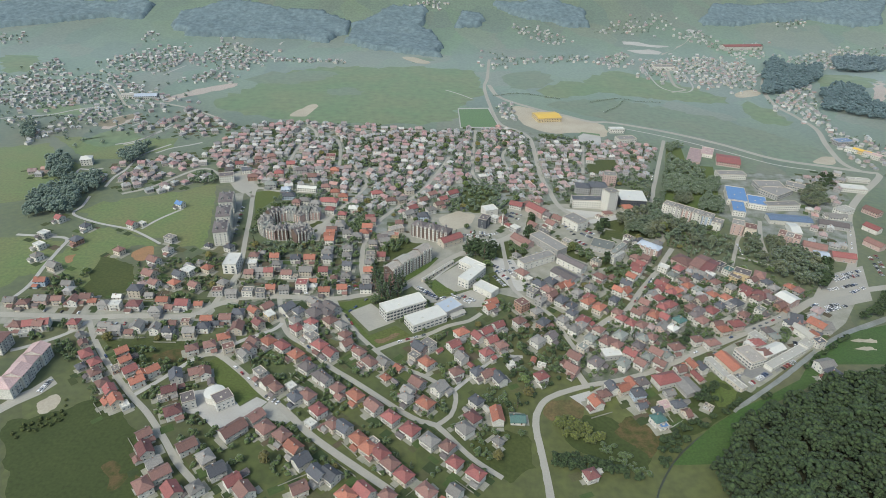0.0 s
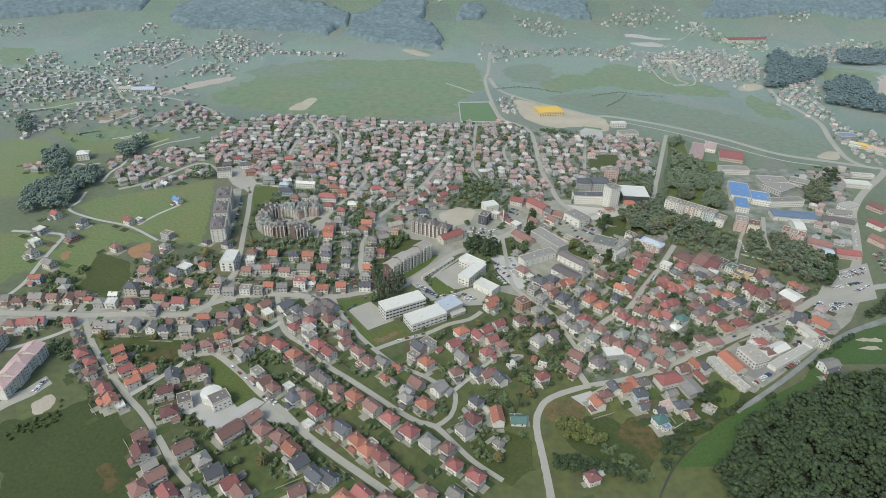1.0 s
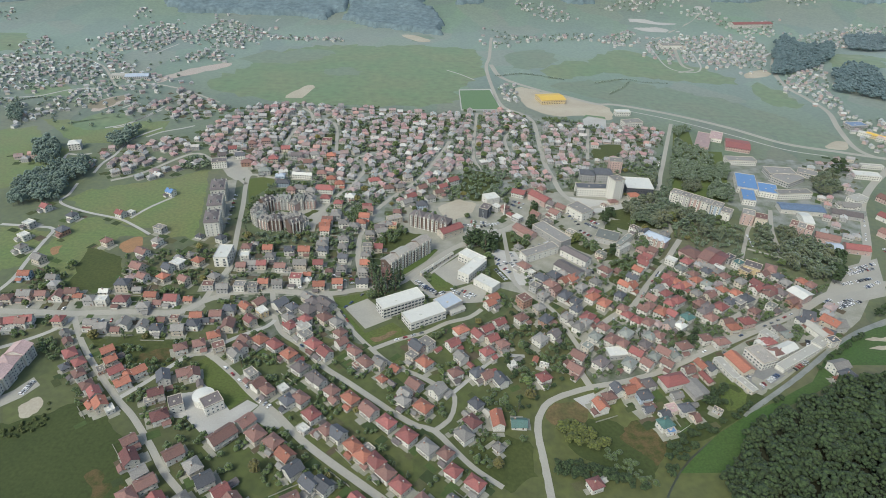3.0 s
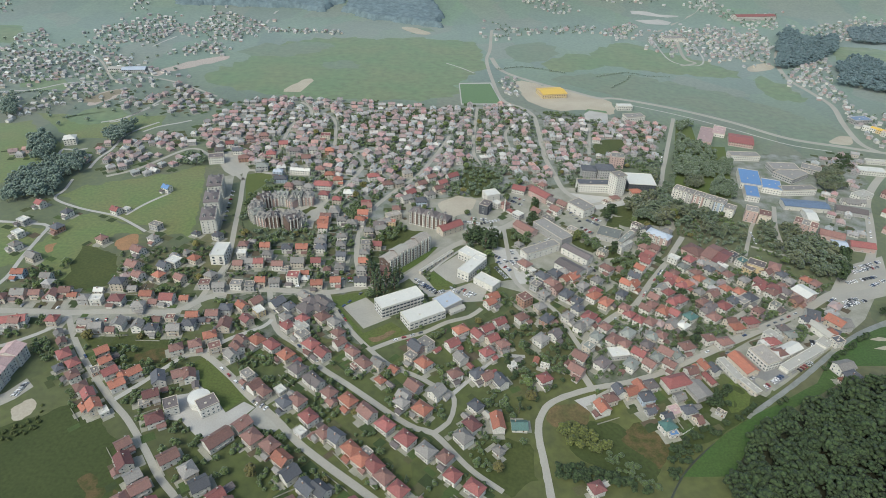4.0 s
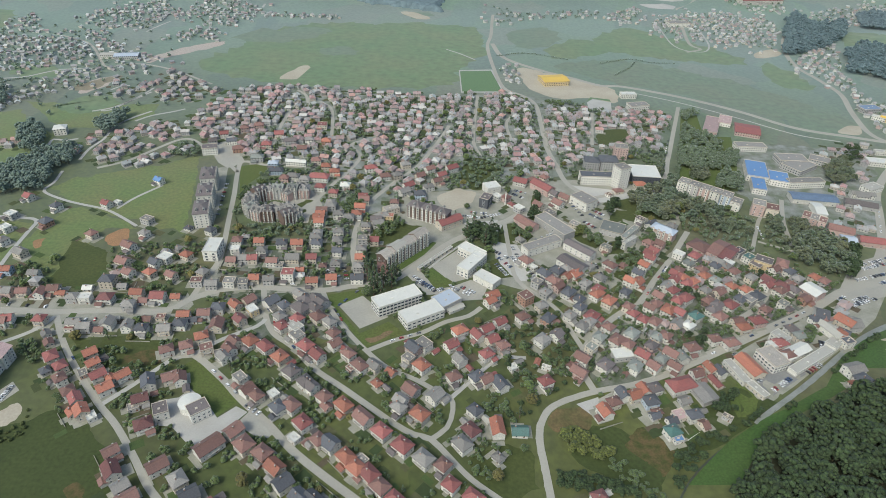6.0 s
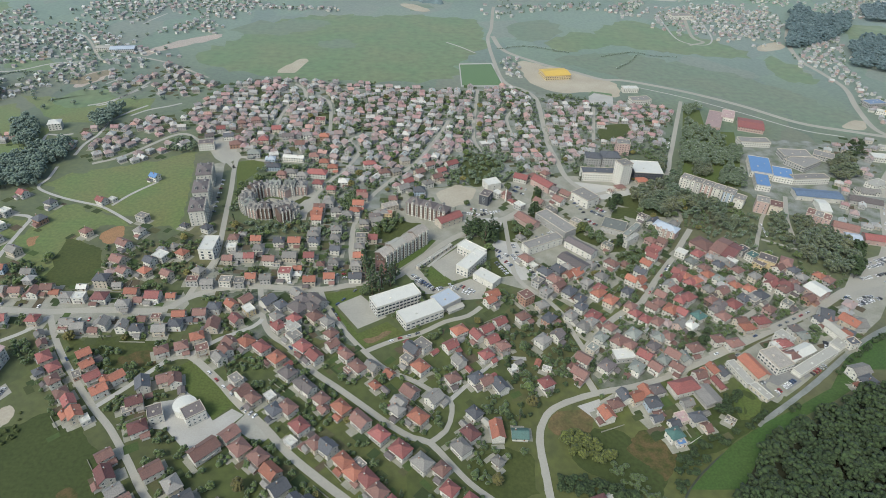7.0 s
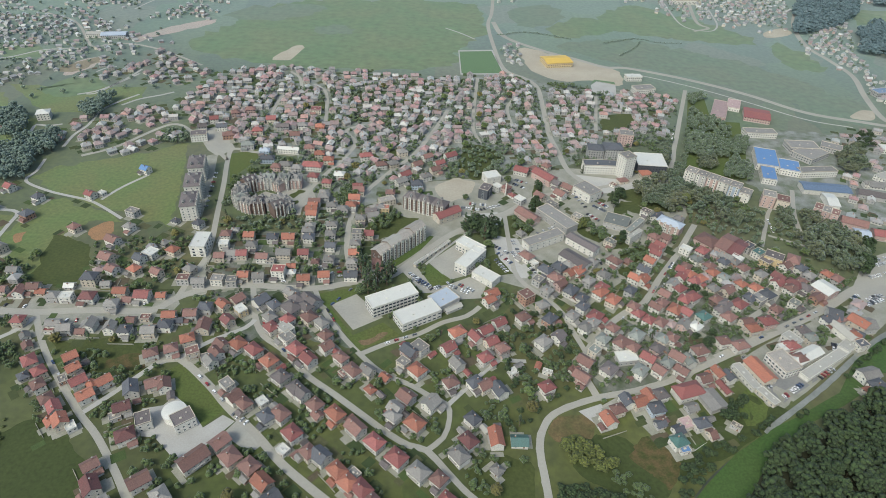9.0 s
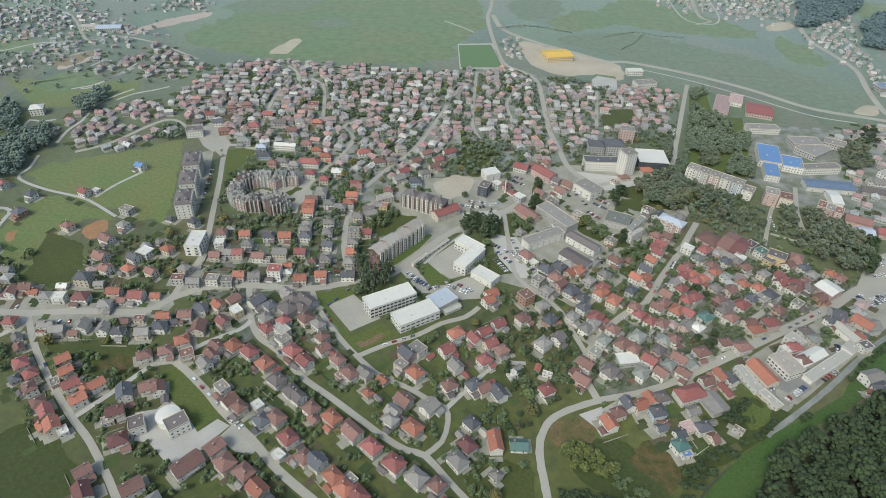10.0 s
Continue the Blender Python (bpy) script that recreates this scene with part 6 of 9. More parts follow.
block("hall", "long red-roofed hall beside the square", 114.4, 680.5, -48.8, 26.9, 13, 8, kind="t", rise=3, roof="r", wall="p", category="hall")
block("hall", "low white hall with red roof", 90.4, 694.3, -21.9, 15.4, 12, 6, kind="t", rise=3, roof="r", wall="w", category="hall")
block("market_hall", "brown-red flat-pitched market hall", 261.6, 571.3, -51, 19.8, 18, 6, kind="h", rise=3, roof="b", wall="p", category="hall")
block("market_hall", "gabled brown-red market hall", 286.9, 560.2, -43.3, 10.5, 30, 6, kind="t", rise=3, roof="m", wall="p", category="hall")
block("market_hall", "broad brown-red market hall", 278.1, 567.4, -43.5, 10.7, 30, 7, kind="t", rise=3, roof="b", wall="p", category="hall")
block("supermarket", "flat beige-roofed two-storey store with a glazed front", 268.6, 414.2, -67.5, 20.4, 16, 7.5, roof="i", wall="w", bay=3.2, win=(2.2, 1.8), category="store")
block("warehouse", "long orange-roofed store building", 248.3, 406.2, -69.2, 22.3, 12, 6, kind="t", rise=3, roof="o", wall="c", category="warehouse")
block("shed", "long white-roofed shed in works yard", 237, 401.9, -72, 24.7, 7, 4, roof="l", wall="w", category="shed")
block("shed", "long white-roofed shed in works yard", 246, 383.5, -61, 16, 6.5, 3.5, roof="l", wall="c", category="shed")
block("warehouse", "long pale flat-roofed warehouse by the river", 300.8, 415.5, 33, 51.6, 7.5, 3.6, roof="l", wall="w", sides=(0,), category="warehouse")
block("warehouse", "pale flat-roofed warehouse by the river", 331.4, 437.5, 35.4, 18.3, 9, 4, roof="l", wall="w", sides=(0,), category="warehouse")
block("shed", "pale shed with arched white roof", 290.4, 423.1, 29.6, 28.4, 10, 5, roof="w", wall="w", kind="t", rise=2, category="shed")
block("warehouse", "white warehouse with a sheet roof", 333.9, 449.1, -67.3, 17.1, 9, 6, roof="l", wall="w", kind="t", rise=2, category="warehouse")
block("sports_hall", "sports hall with a white roof", 342.2, 503, -59.5, 16, 16.6, 8, roof="w", wall="p", kind="t", rise=2, category="hall")
block("market_hall", "long brown-red market row by the car park", 426.9, 616.3, -23.3, 24, 14, 6, kind="t", rise=3, roof="b", wall="p", category="hall")
block("market_hall", "long brown-red market row by the car park", 448.4, 596.1, -10.9, 24.1, 13, 6, kind="t", rise=3, roof="r", wall="p", category="hall")
block("market_hall", "market hall with a pale blue-grey roof", 423.9, 595.7, -13.1, 14.1, 14, 6, kind="t", rise=2, roof="v", wall="w", category="hall")
block("apartment_block", "long yellow and brown apartment house", 314.9, 546.4, -32.7, 15.8, 12, 9, roof="k", wall="y", bay=3.2, storey=3, category="apartments", balconies=True)
block("hall", "broad house with a brown-red roof", 332, 543.9, -29, 10.2, 14, 8, kind="h", roof="b", wall="p", category="hall")
block("shed", "long shed with a pale sheet roof", 335.5, 454.5, -48.8, 18.8, 8, 5, kind="t", rise=2, roof="l", wall="w", category="shed")
block("warehouse", "house with a dark slate-grey roof by the works", 334.3, 470.1, -19.6, 9.9, 14, 7, kind="t", rise=4, roof="s", wall="w", category="house")
block("warehouse", "orange-brown roofed works house", 351, 462.3, -52.8, 14.5, 12, 7, kind="t", rise=3, roof="o", wall="c", category="house")
block("shed", "works shed with a dark roof", 342.4, 447.7, -39, 8.7, 11, 5, kind="t", rise=2, roof="s", wall="g", category="shed")
block("shed", "grey-roofed works shed by the river", 356.4, 460.4, 10.4, 12.1, 13, 6, kind="t", rise=3, roof="g", wall="g", category="shed")
block("hall", "white hall with a brown-red roof and pale terraces", 285.7, 439.3, -58.2, 12.8, 10, 7, roof="l", wall="w", category="hall")
block("school", "long white school at the edge of the fields", 285.6, 1001, 6.9, 24.4, 12, 7, roof="w", wall="w", sides=(0,), bay=5, category="school")
block("school", "grey school hall at the edge of the fields", 289.5, 952.7, 15.1, 30.8, 16, 8, roof="g", wall="w", sides=(0,), bay=5, category="school")
block("house", "white house with a grey roof across the river", 326.4, 402.7, 16.8, 14.2, 10, 7, kind="t", roof="g", wall="w", category="house")
block("kiosk", "small pavilion with an orange hipped roof", 232.5, 701.7, 11.3, 13.1, 11, 5, kind="h", roof="o", wall="c", category="pavilion")
block("kiosk", "small pavilion with a dark red hipped roof", 203.1, 684.3, 19.8, 10.7, 8, 4, kind="h", roof="b", wall="c", category="pavilion")
block("villa", "modern white house with terraces on the slope", -290.5, 741.6, 16, 18.1, 13, 9, roof="k", wall="w", bay=3.4, sides=(0,), category="house")
block("store", "low store with a broad white roof", 150.9, 418.5, 10.8, 16, 10.4, 4.5, roof="w", wall="g", category="store")
block("hall", "low market hall with a pale blue-grey roof in the western village", -549.7, 1087.4, 12, 38, 20, 6, kind="t", rise=2, roof="v", wall="g", sides=(0,), bay=6, category="hall")
block("hall", "low hall with a grey roof in the western village", -579.7, 1086.4, 8, 26, 16, 6, kind="t", rise=2, roof="l", wall="w", sides=(0,), bay=6, category="hall")
block("shed", "low white shed beside the school", 15.7, 462.5, 34.6, 15, 5, 3, kind="t", rise=1.2, roof="l", wall="w", category="shed")
block("shed", "long shed with a dark brown roof", 480.4, 676, -18.2, 32.9, 13, 5, kind="t", rise=3, roof="k", wall="g", sides=(0,), category="shed")
block("shed", "grey-roofed shed beside the road", 491.6, 695.4, -6.1, 14, 12, 6, kind="t", rise=2, roof="g", wall="w", sides=(0,), category="shed")
block("hall", "hall with a white sheet roof", 422.9, 657.7, -8.3, 10.8, 26, 6, kind="t", rise=2, roof="w", wall="w", sides=(0,), category="hall")
block("store", "store with a pale roof beside the road", 516.3, 717.6, 26.3, 23.4, 14, 6, roof="l", wall="w", sides=(0,), category="store")
block("apartment_block", "pale four-storey apartment house with a dull pink roof on the slope", -325.1, 339.1, 90.0, 12.5, 14, 11, kind="h", roof="p", wall="w", bay=3.2, storey=2.9, rise=3, sides=(0, 1), category="apartments", balconies=True)
block("apartment_block", "pale four-storey apartment house with a dull pink roof on the slope", -323.6, 351.9, 90.0, 12.5, 14, 12, kind="t", roof="p", wall="w", bay=3.2, storey=2.9, rise=3, sides=(0, 1), category="apartments", balconies=True)
block("apartment_block", "pale four-storey apartment house with a dull pink roof on the slope", -325.1, 364.7, 90.0, 12.5, 14, 11, kind="h", roof="p", wall="w", bay=3.2, storey=2.9, rise=3, sides=(0, 1), category="apartments", balconies=True)
block("apartment_block", "pale four-storey apartment house with a dull pink roof on the slope", -323.6, 377.5, 90.0, 12.5, 14, 12, kind="t", roof="p", wall="w", bay=3.2, storey=2.9, rise=3, sides=(0, 1), category="apartments", balconies=True)
block("apartment_block", "white apartment house with balconies behind the slope", -363.9, 389.5, 90.0, 16, 13, 12, kind="h", roof="b", wall="w", bay=3.2, storey=2.9, rise=3, sides=(0, 1), category="apartments", balconies=True)
block("villa", "flat-roofed dark and white two-storey building", -161.2, 336.9, 39.5, 13.6, 11, 8.5, roof="k", wall="w", bay=3.4, sides=(0, 1, 3), category="building")
block("villa", "small flat-roofed white building", -186.9, 335.5, 27.9, 9.6, 11, 7.5, roof="k", wall="w", bay=3.4, category="building")
pavilion(-169.5, 343.1, 8.0, 6.0)
block("factory", "long red and white factory hall, far off", 779.6, 1707.6, 14.1, 115.7, 24, 9, kind="t", rise=3, roof="r", wall="w", sides=(0,), bay=9, category="factory")
block("factory", "white factory hall with a grey roof, far off", 500.6, 1466.5, 9.3, 47, 22, 8, roof="g", wall="w", sides=(0,), bay=9, category="factory")
block("warehouse", "slate-blue roofed warehouse at the crossroads", 660.9, 985.8, 13.2, 32, 18, 7, roof="q", wall="g", sides=(0,), bay=9, category="warehouse")
block("villa", "large white villa on the western slope", -495.9, 779, 20.5, 14.4, 14, 9, kind="h", roof="w", wall="w", bay=4, sides=(0,), category="house")
minaret(69.5, 646.2, 0.6)

# ---- houses of the western street ----
house(-367.7, 455.2, 2, 11, 9, 2, "t", "g", "p")
house(-353.2, 455.4, 6, 8.5, 7.5, 2, "t", "b", "c")
house(-338.3, 454.9, -85, 9, 8, 2, "t", "b", "w")
house(-329.5, 461.1, 4, 9, 8.5, 2, "t", "b", "c")
house(-322.5, 458.1, 0, 7.5, 6, 1, "t", "o", "c")
house(-308.8, 451.4, 3, 9, 8, 2, "h", "g", "g")
house(-298, 451.4, 5, 9.5, 8, 2, "f", "w", "w")
house(-303.7, 466.7, 2, 7.5, 6, 1, "t", "w", "w")
house(-281.2, 452.6, 2, 11.5, 9.5, 2, "h", "m", "w")
house(-258, 460.5, 1, 10, 8, 2, "t", "o", "c")
house(-249.6, 453, 0, 7, 6.5, 1, "t", "b", "w")
house(-258.4, 444.9, 8, 9.5, 8.5, 2, "h", "g", "g")
house(-238.5, 457.1, 0, 11, 10, 2, "t", "r", "w")
house(-225.1, 460.2, 6, 7, 6.5, 1, "t", "o", "c")
house(-213.7, 480.1, 5, 10, 8, 2, "f", "b", "g")
house(-288.9, 473.3, 1, 11.5, 10, 3, "h", "s", "c")
house(-385.8, 484.8, 3, 10, 8, 2, "t", "o", "u")
house(-358, 480.7, 0, 8.5, 7.5, 2, "t", "g", "w")
house(-380.1, 448, 8, 9.5, 8, 2, "h", "b", "c")
house(-394.1, 450.9, 3, 9, 7.5, 2, "t", "g", "c")
house(-348.3, 418.3, 0, 9, 8.5, 2, "t", "b", "w")
house(-319.9, 422.3, 1, 8.5, 8, 2, "h", "r", "c")
house(-291, 420, 2, 10, 7.5, 2, "t", "g", "w")
house(-293, 416.2, 4, 7.5, 6, 1, "f", "r", "w")
house(-280.6, 415.8, 8, 9.5, 8, 2, "t", "g", "g")
house(-268.7, 415.1, 3, 6.5, 6, 1, "t", "b", "c")
house(-264.3, 421.1, -88, 10, 8.5, 2, "t", "g", "w")
house(-247.6, 418.7, -86, 8.5, 8, 2, "t", "g", "w")
house(-235.3, 416.7, 2, 9, 8, 2, "h", "s", "w")
house(-236.9, 429.9, 1, 6.5, 6.5, 1, "t", "b", "c")
house(-226.9, 433.4, 4, 7.5, 6, 1, "f", "b", "c")
house(-217.2, 417.2, 7, 9.5, 8.5, 2, "t", "g", "c")
house(-208.2, 434.9, 6, 9.5, 7.5, 2, "t", "o", "c")
house(-207.5, 424.1, 2, 10, 8.5, 2, "h", "s", "w")
house(-200.1, 431.6, 7, 7, 6, 1, "t", "s", "w")
house(-192.4, 438.1, 6, 9.5, 8.5, 2, "t", "b", "g")
house(-177.6, 424.7, -86, 11.5, 9.5, 2, "t", "b", "c")
house(-183.7, 446.2, 2, 10, 8.5, 2, "h", "s", "g")
house(-185.1, 481.3, 0, 10, 8.5, 2, "f", "g", "w")
house(-172.7, 480.5, 5, 8.5, 8.5, 2, "f", "g", "g")
house(-366.3, 415.7, 1, 10, 8.5, 2, "h", "b", "w")
house(-275.9, 471.2, 7, 7, 6, 1, "t", "g", "w")
house(-199.7, 477, 6, 10, 8, 2, "t", "g", "g")

# ---- houses along the long western lane ----
house(-307.2, 407.8, -49, 6.5, 6, 1, "t", "g", "w")
house(-300.1, 398.3, -49, 7, 6, 1, "t", "b", "c")
house(-288.4, 381.9, -48, 11, 8.5, 2, "h", "r", "c")
house(-276.3, 372.4, -43, 9, 8, 2, "h", "r", "c")
house(-286.6, 369.4, -44, 7, 6, 1, "h", "s", "g")
house(-270.3, 360.5, -44, 9, 7.5, 2, "h", "b", "w")
house(-258, 349, -45, 8.5, 8, 2, "h", "b", "w")
house(-249.2, 342, -49, 9.5, 7.5, 2, "t", "r", "w")
house(-240.1, 332.1, -50, 10, 8.5, 2, "t", "o", "c")
house(-247.3, 332.2, -44, 7.5, 5.5, 1, "t", "o", "c")
house(-232.6, 329.6, -47, 7, 6, 1, "f", "w", "w")
house(-261.8, 387.3, 42, 9, 8, 2, "t", "o", "c")
house(-254.4, 376.7, 47, 8.5, 7.5, 2, "t", "o", "c")
house(-245, 365.4, 44, 10, 8, 2, "t", "r", "w")
house(-234.4, 353.6, 43, 10, 8.5, 2, "t", "o", "w")
house(-235.2, 364.3, -46, 7.5, 6, 1, "t", "o", "w")
house(-227.5, 366.5, 46, 9.5, 7.5, 2, "t", "o", "w")
house(-258, 368.2, -50, 7.5, 5.5, 1, "f", "g", "b")
house(-206.4, 360.9, -64, 11.5, 9, 2, "t", "s", "w")
house(-192.7, 366.3, 29, 10, 8.5, 2, "t", "b", "c")
house(-184.9, 365.6, -66, 9, 8, 2, "t", "b", "w")
house(-206.2, 394, 28, 9.5, 8, 2, "h", "b", "w")
house(-193.2, 399.3, 25, 9, 8.5, 2, "h", "b", "w")
house(-185.1, 410.4, 27, 9.5, 8.5, 2, "h", "o", "c")
house(-176.9, 397.7, 29, 9.5, 8, 2, "f", "b", "c")
house(-205.3, 345, 27, 10, 8, 2, "t", "m", "c")
house(-193.6, 323.2, 32, 11, 9.5, 2, "h", "m", "w")
house(-208.1, 339.1, 31, 7, 6, 1, "f", "g", "g")
house(-166.3, 395.1, 25, 7.5, 6, 1, "f", "g", "w")
house(-204.9, 300.6, 43, 9, 7.5, 2, "t", "b", "w")
house(-198.2, 287.1, -51, 12, 9, 2, "t", "m", "w")
house(-187.5, 276.1, 45, 9, 8, 2, "t", "g", "w")
house(-179.9, 268.6, 41, 11.5, 8.5, 2, "t", "b", "w")
house(-171.6, 291.9, 41, 12, 9, 2, "t", "b", "w")
house(-155.1, 282.6, -47, 11, 9, 2, "h", "g", "c")
house(-144.4, 272.7, 38, 10.5, 10, 2, "t", "s", "w")
house(-131.4, 264.9, 45, 9.5, 8.5, 2, "t", "r", "w")
house(-186.6, 258.1, -47, 12, 9.5, 2, "h", "b", "w")
house(-153, 257.9, -44, 8.5, 8.5, 2, "h", "g", "w")
house(-167, 255.3, -47, 11.5, 9.5, 2, "t", "r", "c")
house(-121.2, 257.6, -45, 11, 10, 2, "t", "b", "w")

# ---- houses of the southern terraces ----
house(-144.7, 308.4, 49, 17.5, 10.5, 2, "t", "b", "w")
house(-132.2, 321.3, 52, 11, 9, 2, "t", "b", "w")
house(-122.3, 311, -41, 11.5, 10, 2, "h", "b", "c")
house(-108.7, 305, -37, 11, 9, 2, "h", "b", "b")
house(-98, 294.7, -38, 11, 9, 2, "t", "o", "c")
house(-90.3, 283.8, 46, 10.5, 9.5, 2, "t", "s", "w")
house(-77.6, 274.1, -39, 11.5, 9, 2, "t", "s", "w")
house(-69.1, 273.1, -36, 11.5, 9, 2, "t", "s", "w")
house(-108, 342.9, -44, 10, 8.5, 2, "h", "s", "w")
house(-99.4, 345.6, -37, 11.5, 9, 2, "h", "b", "w")
house(-88.2, 331, -43, 11, 9, 2, "h", "r", "w")
house(-91.6, 319.6, -37, 7.5, 6, 1, "f", "w", "w")
house(-74.7, 317.4, -43, 9, 8, 2, "h", "b", "c")
house(-66.7, 315.2, -36, 10.5, 9.5, 2, "t", "s", "w")
house(-77.7, 354.6, -39, 9.5, 8.5, 2, "h", "b", "w")
house(-75, 347.8, -44, 6.5, 6, 1, "t", "b", "c")
house(-62.8, 348.3, -42, 12, 8.5, 2, "h", "o", "c")
house(-47.7, 338.1, -42, 12, 9.5, 2, "t", "b", "w")
house(-33.9, 328, -39, 11.5, 9, 2, "h", "r", "w")
house(-54.6, 305.6, -43, 11, 8.5, 2, "h", "o", "c")
house(-46.9, 297.8, -38, 10.5, 9, 2, "h", "o", "c")
house(-38, 294.2, -44, 12, 9, 2, "h", "r", "c")
house(-30.2, 285.6, -41, 11, 9, 2, "h", "b", "w")
house(-20.1, 276.7, -40, 11, 9, 2, "h", "r", "c")
house(-44, 305.6, -40, 7, 6, 1, "f", "g", "c")
house(-125.4, 352.4, -41, 9, 7.5, 2, "h", "b", "c")
house(-133.9, 357.9, 54, 9, 8.5, 2, "t", "b", "w")
house(-142.2, 368.8, -42, 9.5, 7.5, 2, "f", "g", "w")
house(-42.1, 372.5, -43, 7, 5.5, 1, "h", "o", "c")
house(-32.6, 384.5, -40, 7, 6, 1, "t", "o", "c")
house(-114.8, 356.9, -43, 7.5, 6.5, 1, "f", "w", "w")
house(-18.7, 317.5, -38, 12, 10, 2, "h", "r", "w")
house(-4.1, 308.9, -41, 12, 9.5, 2, "h", "g", "w")
house(8.8, 304.9, -39, 8.5, 8.5, 2, "h", "b", "w")
house(14.2, 291.1, -37, 9, 8.5, 2, "h", "r", "w")
house(28.6, 283.1, -37, 11.5, 8.5, 2, "h", "r", "w")
house(-22.9, 356.2, -39, 9, 8.5, 2, "t", "g", "w")
house(-16.2, 366.7, -39, 11, 9.5, 2, "t", "b", "g")
house(1.6, 363.1, 51, 11, 9.5, 2, "t", "g", "w")
house(-8.7, 345.1, -37, 12, 9.5, 2, "h", "o", "c")
house(-24, 349.7, -39, 9.5, 8, 2, "h", "g", "w")
house(-44.9, 262, -40, 12, 9, 2, "t", "r", "w")
house(-4.4, 265.2, -43, 11.5, 9, 2, "h", "b", "w")
house(-56, 257.6, -40, 11.5, 9, 2, "h", "o", "c")
house(-29.4, 259.5, -39, 9, 8, 2, "h", "b", "c")
house(14.5, 266.9, -38, 8.5, 8.5, 2, "t", "g", "w")

# ---- houses between the school and the main street ----
house(-170.5, 450.2, -38, 9.5, 7.5, 2, "t", "o", "c")
house(-160.8, 457, 52, 9.5, 8.5, 2, "t", "b", "c")
house(-154.7, 445.1, -45, 9.5, 7.5, 2, "f", "w", "y")
house(-161.3, 432.2, -41, 9, 8, 2, "t", "m", "c")
house(-141.7, 456.8, 52, 11.5, 9.5, 2, "t", "s", "w")
house(-129.9, 452.2, -42, 9, 8, 2, "h", "s", "w")
house(-113.2, 460.4, -45, 11, 10, 2, "h", "k", "g")
house(-104.1, 451.7, -39, 12, 9, 2, "h", "k", "c")
house(-119.7, 467.9, -39, 9.5, 8, 2, "t", "g", "c")
house(-99, 440.1, -43, 10.5, 9.5, 2, "h", "b", "c")
house(-115.2, 436, -37, 9, 8.5, 2, "h", "r", "w")
house(-125.7, 426.7, -42, 9.5, 8.5, 2, "h", "r", "w")
house(-129.8, 438, -42, 9.5, 8, 2, "h", "g", "w")
house(-111, 416.6, -41, 10.5, 9, 2, "f", "g", "w")
house(-88, 434.4, -43, 10, 7.5, 2, "h", "g", "w")
house(-82.4, 420.7, -39, 8.5, 8.5, 2, "h", "b", "w")
house(-79.5, 408.8, 46, 8.5, 8, 2, "t", "b", "w")
house(-101.7, 405.3, -37, 11.5, 9.5, 2, "h", "r", "w")
house(-90.5, 395.8, -41, 10.5, 9, 2, "t", "r", "w")
house(-67.1, 398.8, -41, 10, 7.5, 2, "h", "b", "w")
house(-56.7, 387.3, -43, 12, 8.5, 2, "h", "b", "w")
house(-145.9, 407.6, -37, 11, 9.5, 2, "h", "o", "w")
house(-132.8, 402.5, -40, 12, 8.5, 2, "h", "r", "w")
house(-118.7, 391.9, -38, 10.5, 9.5, 2, "h", "o", "c")
house(-158.9, 397.6, -45, 9.5, 8, 2, "t", "b", "w")
house(-160.7, 389.2, -43, 8.5, 8, 2, "t", "g", "w")
house(-157.8, 405.5, -39, 9.5, 8.5, 2, "t", "b", "c")
house(-106.6, 377.5, -37, 10.5, 9.5, 2, "h", "k", "w")
house(-94, 367.9, -44, 10.5, 9, 2, "h", "k", "w")
house(-88.9, 363.7, -39, 9, 8.5, 2, "t", "k", "w")
house(-63.2, 386, -44, 6.5, 5.5, 1, "f", "g", "g")
house(-16.8, 409.6, -41, 11.5, 9.5, 2, "t", "s", "p")
house(-9.3, 414.8, -42, 11.5, 9.5, 2, "f", "g", "w")
house(-20.5, 397.9, -39, 8.5, 7.5, 2, "f", "g", "c")
house(-9.9, 391.6, -43, 11, 9.5, 2, "h", "o", "w")
house(-45.9, 388.2, -37, 9.5, 8, 2, "t", "g", "c")
house(-165, 488, 4, 8.5, 8, 2, "t", "o", "c")
house(-152, 487.2, 7, 9, 8, 2, "t", "g", "g")
house(-136, 493.9, 0, 11, 10, 3, "f", "r", "w")
house(-126.3, 497.4, 5, 7, 6, 1, "h", "w", "w")
house(-113.2, 487.4, 7, 10, 8.5, 2, "t", "o", "c")
house(-96.7, 492.9, 6, 9, 8.5, 2, "t", "o", "w")
house(-73.8, 494.7, 4, 11, 8.5, 2, "t", "s", "w")
house(-120.8, 523, 5, 9, 8.5, 2, "t", "r", "c")
house(-96.4, 515.4, 1, 9, 8, 2, "h", "g", "g")
house(-98.6, 535.3, 0, 8.5, 7.5, 2, "t", "s", "w")
house(-75.5, 526.4, 5, 8.5, 8.5, 2, "t", "o", "c")
house(-75.2, 512.4, 1, 9, 7.5, 2, "h", "g", "g")
house(-76.3, 541, 5, 9, 8, 2, "h", "g", "w")
house(-75.8, 558.1, 4, 11.5, 8.5, 2, "f", "g", "g")
house(-198, 546.5, 4, 9, 8.5, 2, "h", "b", "w")
house(-176.2, 546.2, 4, 9, 8.5, 2, "t", "o", "c")
house(-154.1, 544.9, 7, 10, 8.5, 2, "h", "s", "w")
house(-139.4, 546.1, 4, 11, 9.5, 2, "t", "o", "c")
house(-195.3, 531.5, 7, 8.5, 7.5, 2, "f", "w", "w")
house(-183.3, 517.2, 4, 10, 8, 2, "t", "g", "g")
house(-174.9, 517.9, 6, 8.5, 8.5, 2, "t", "r", "c")
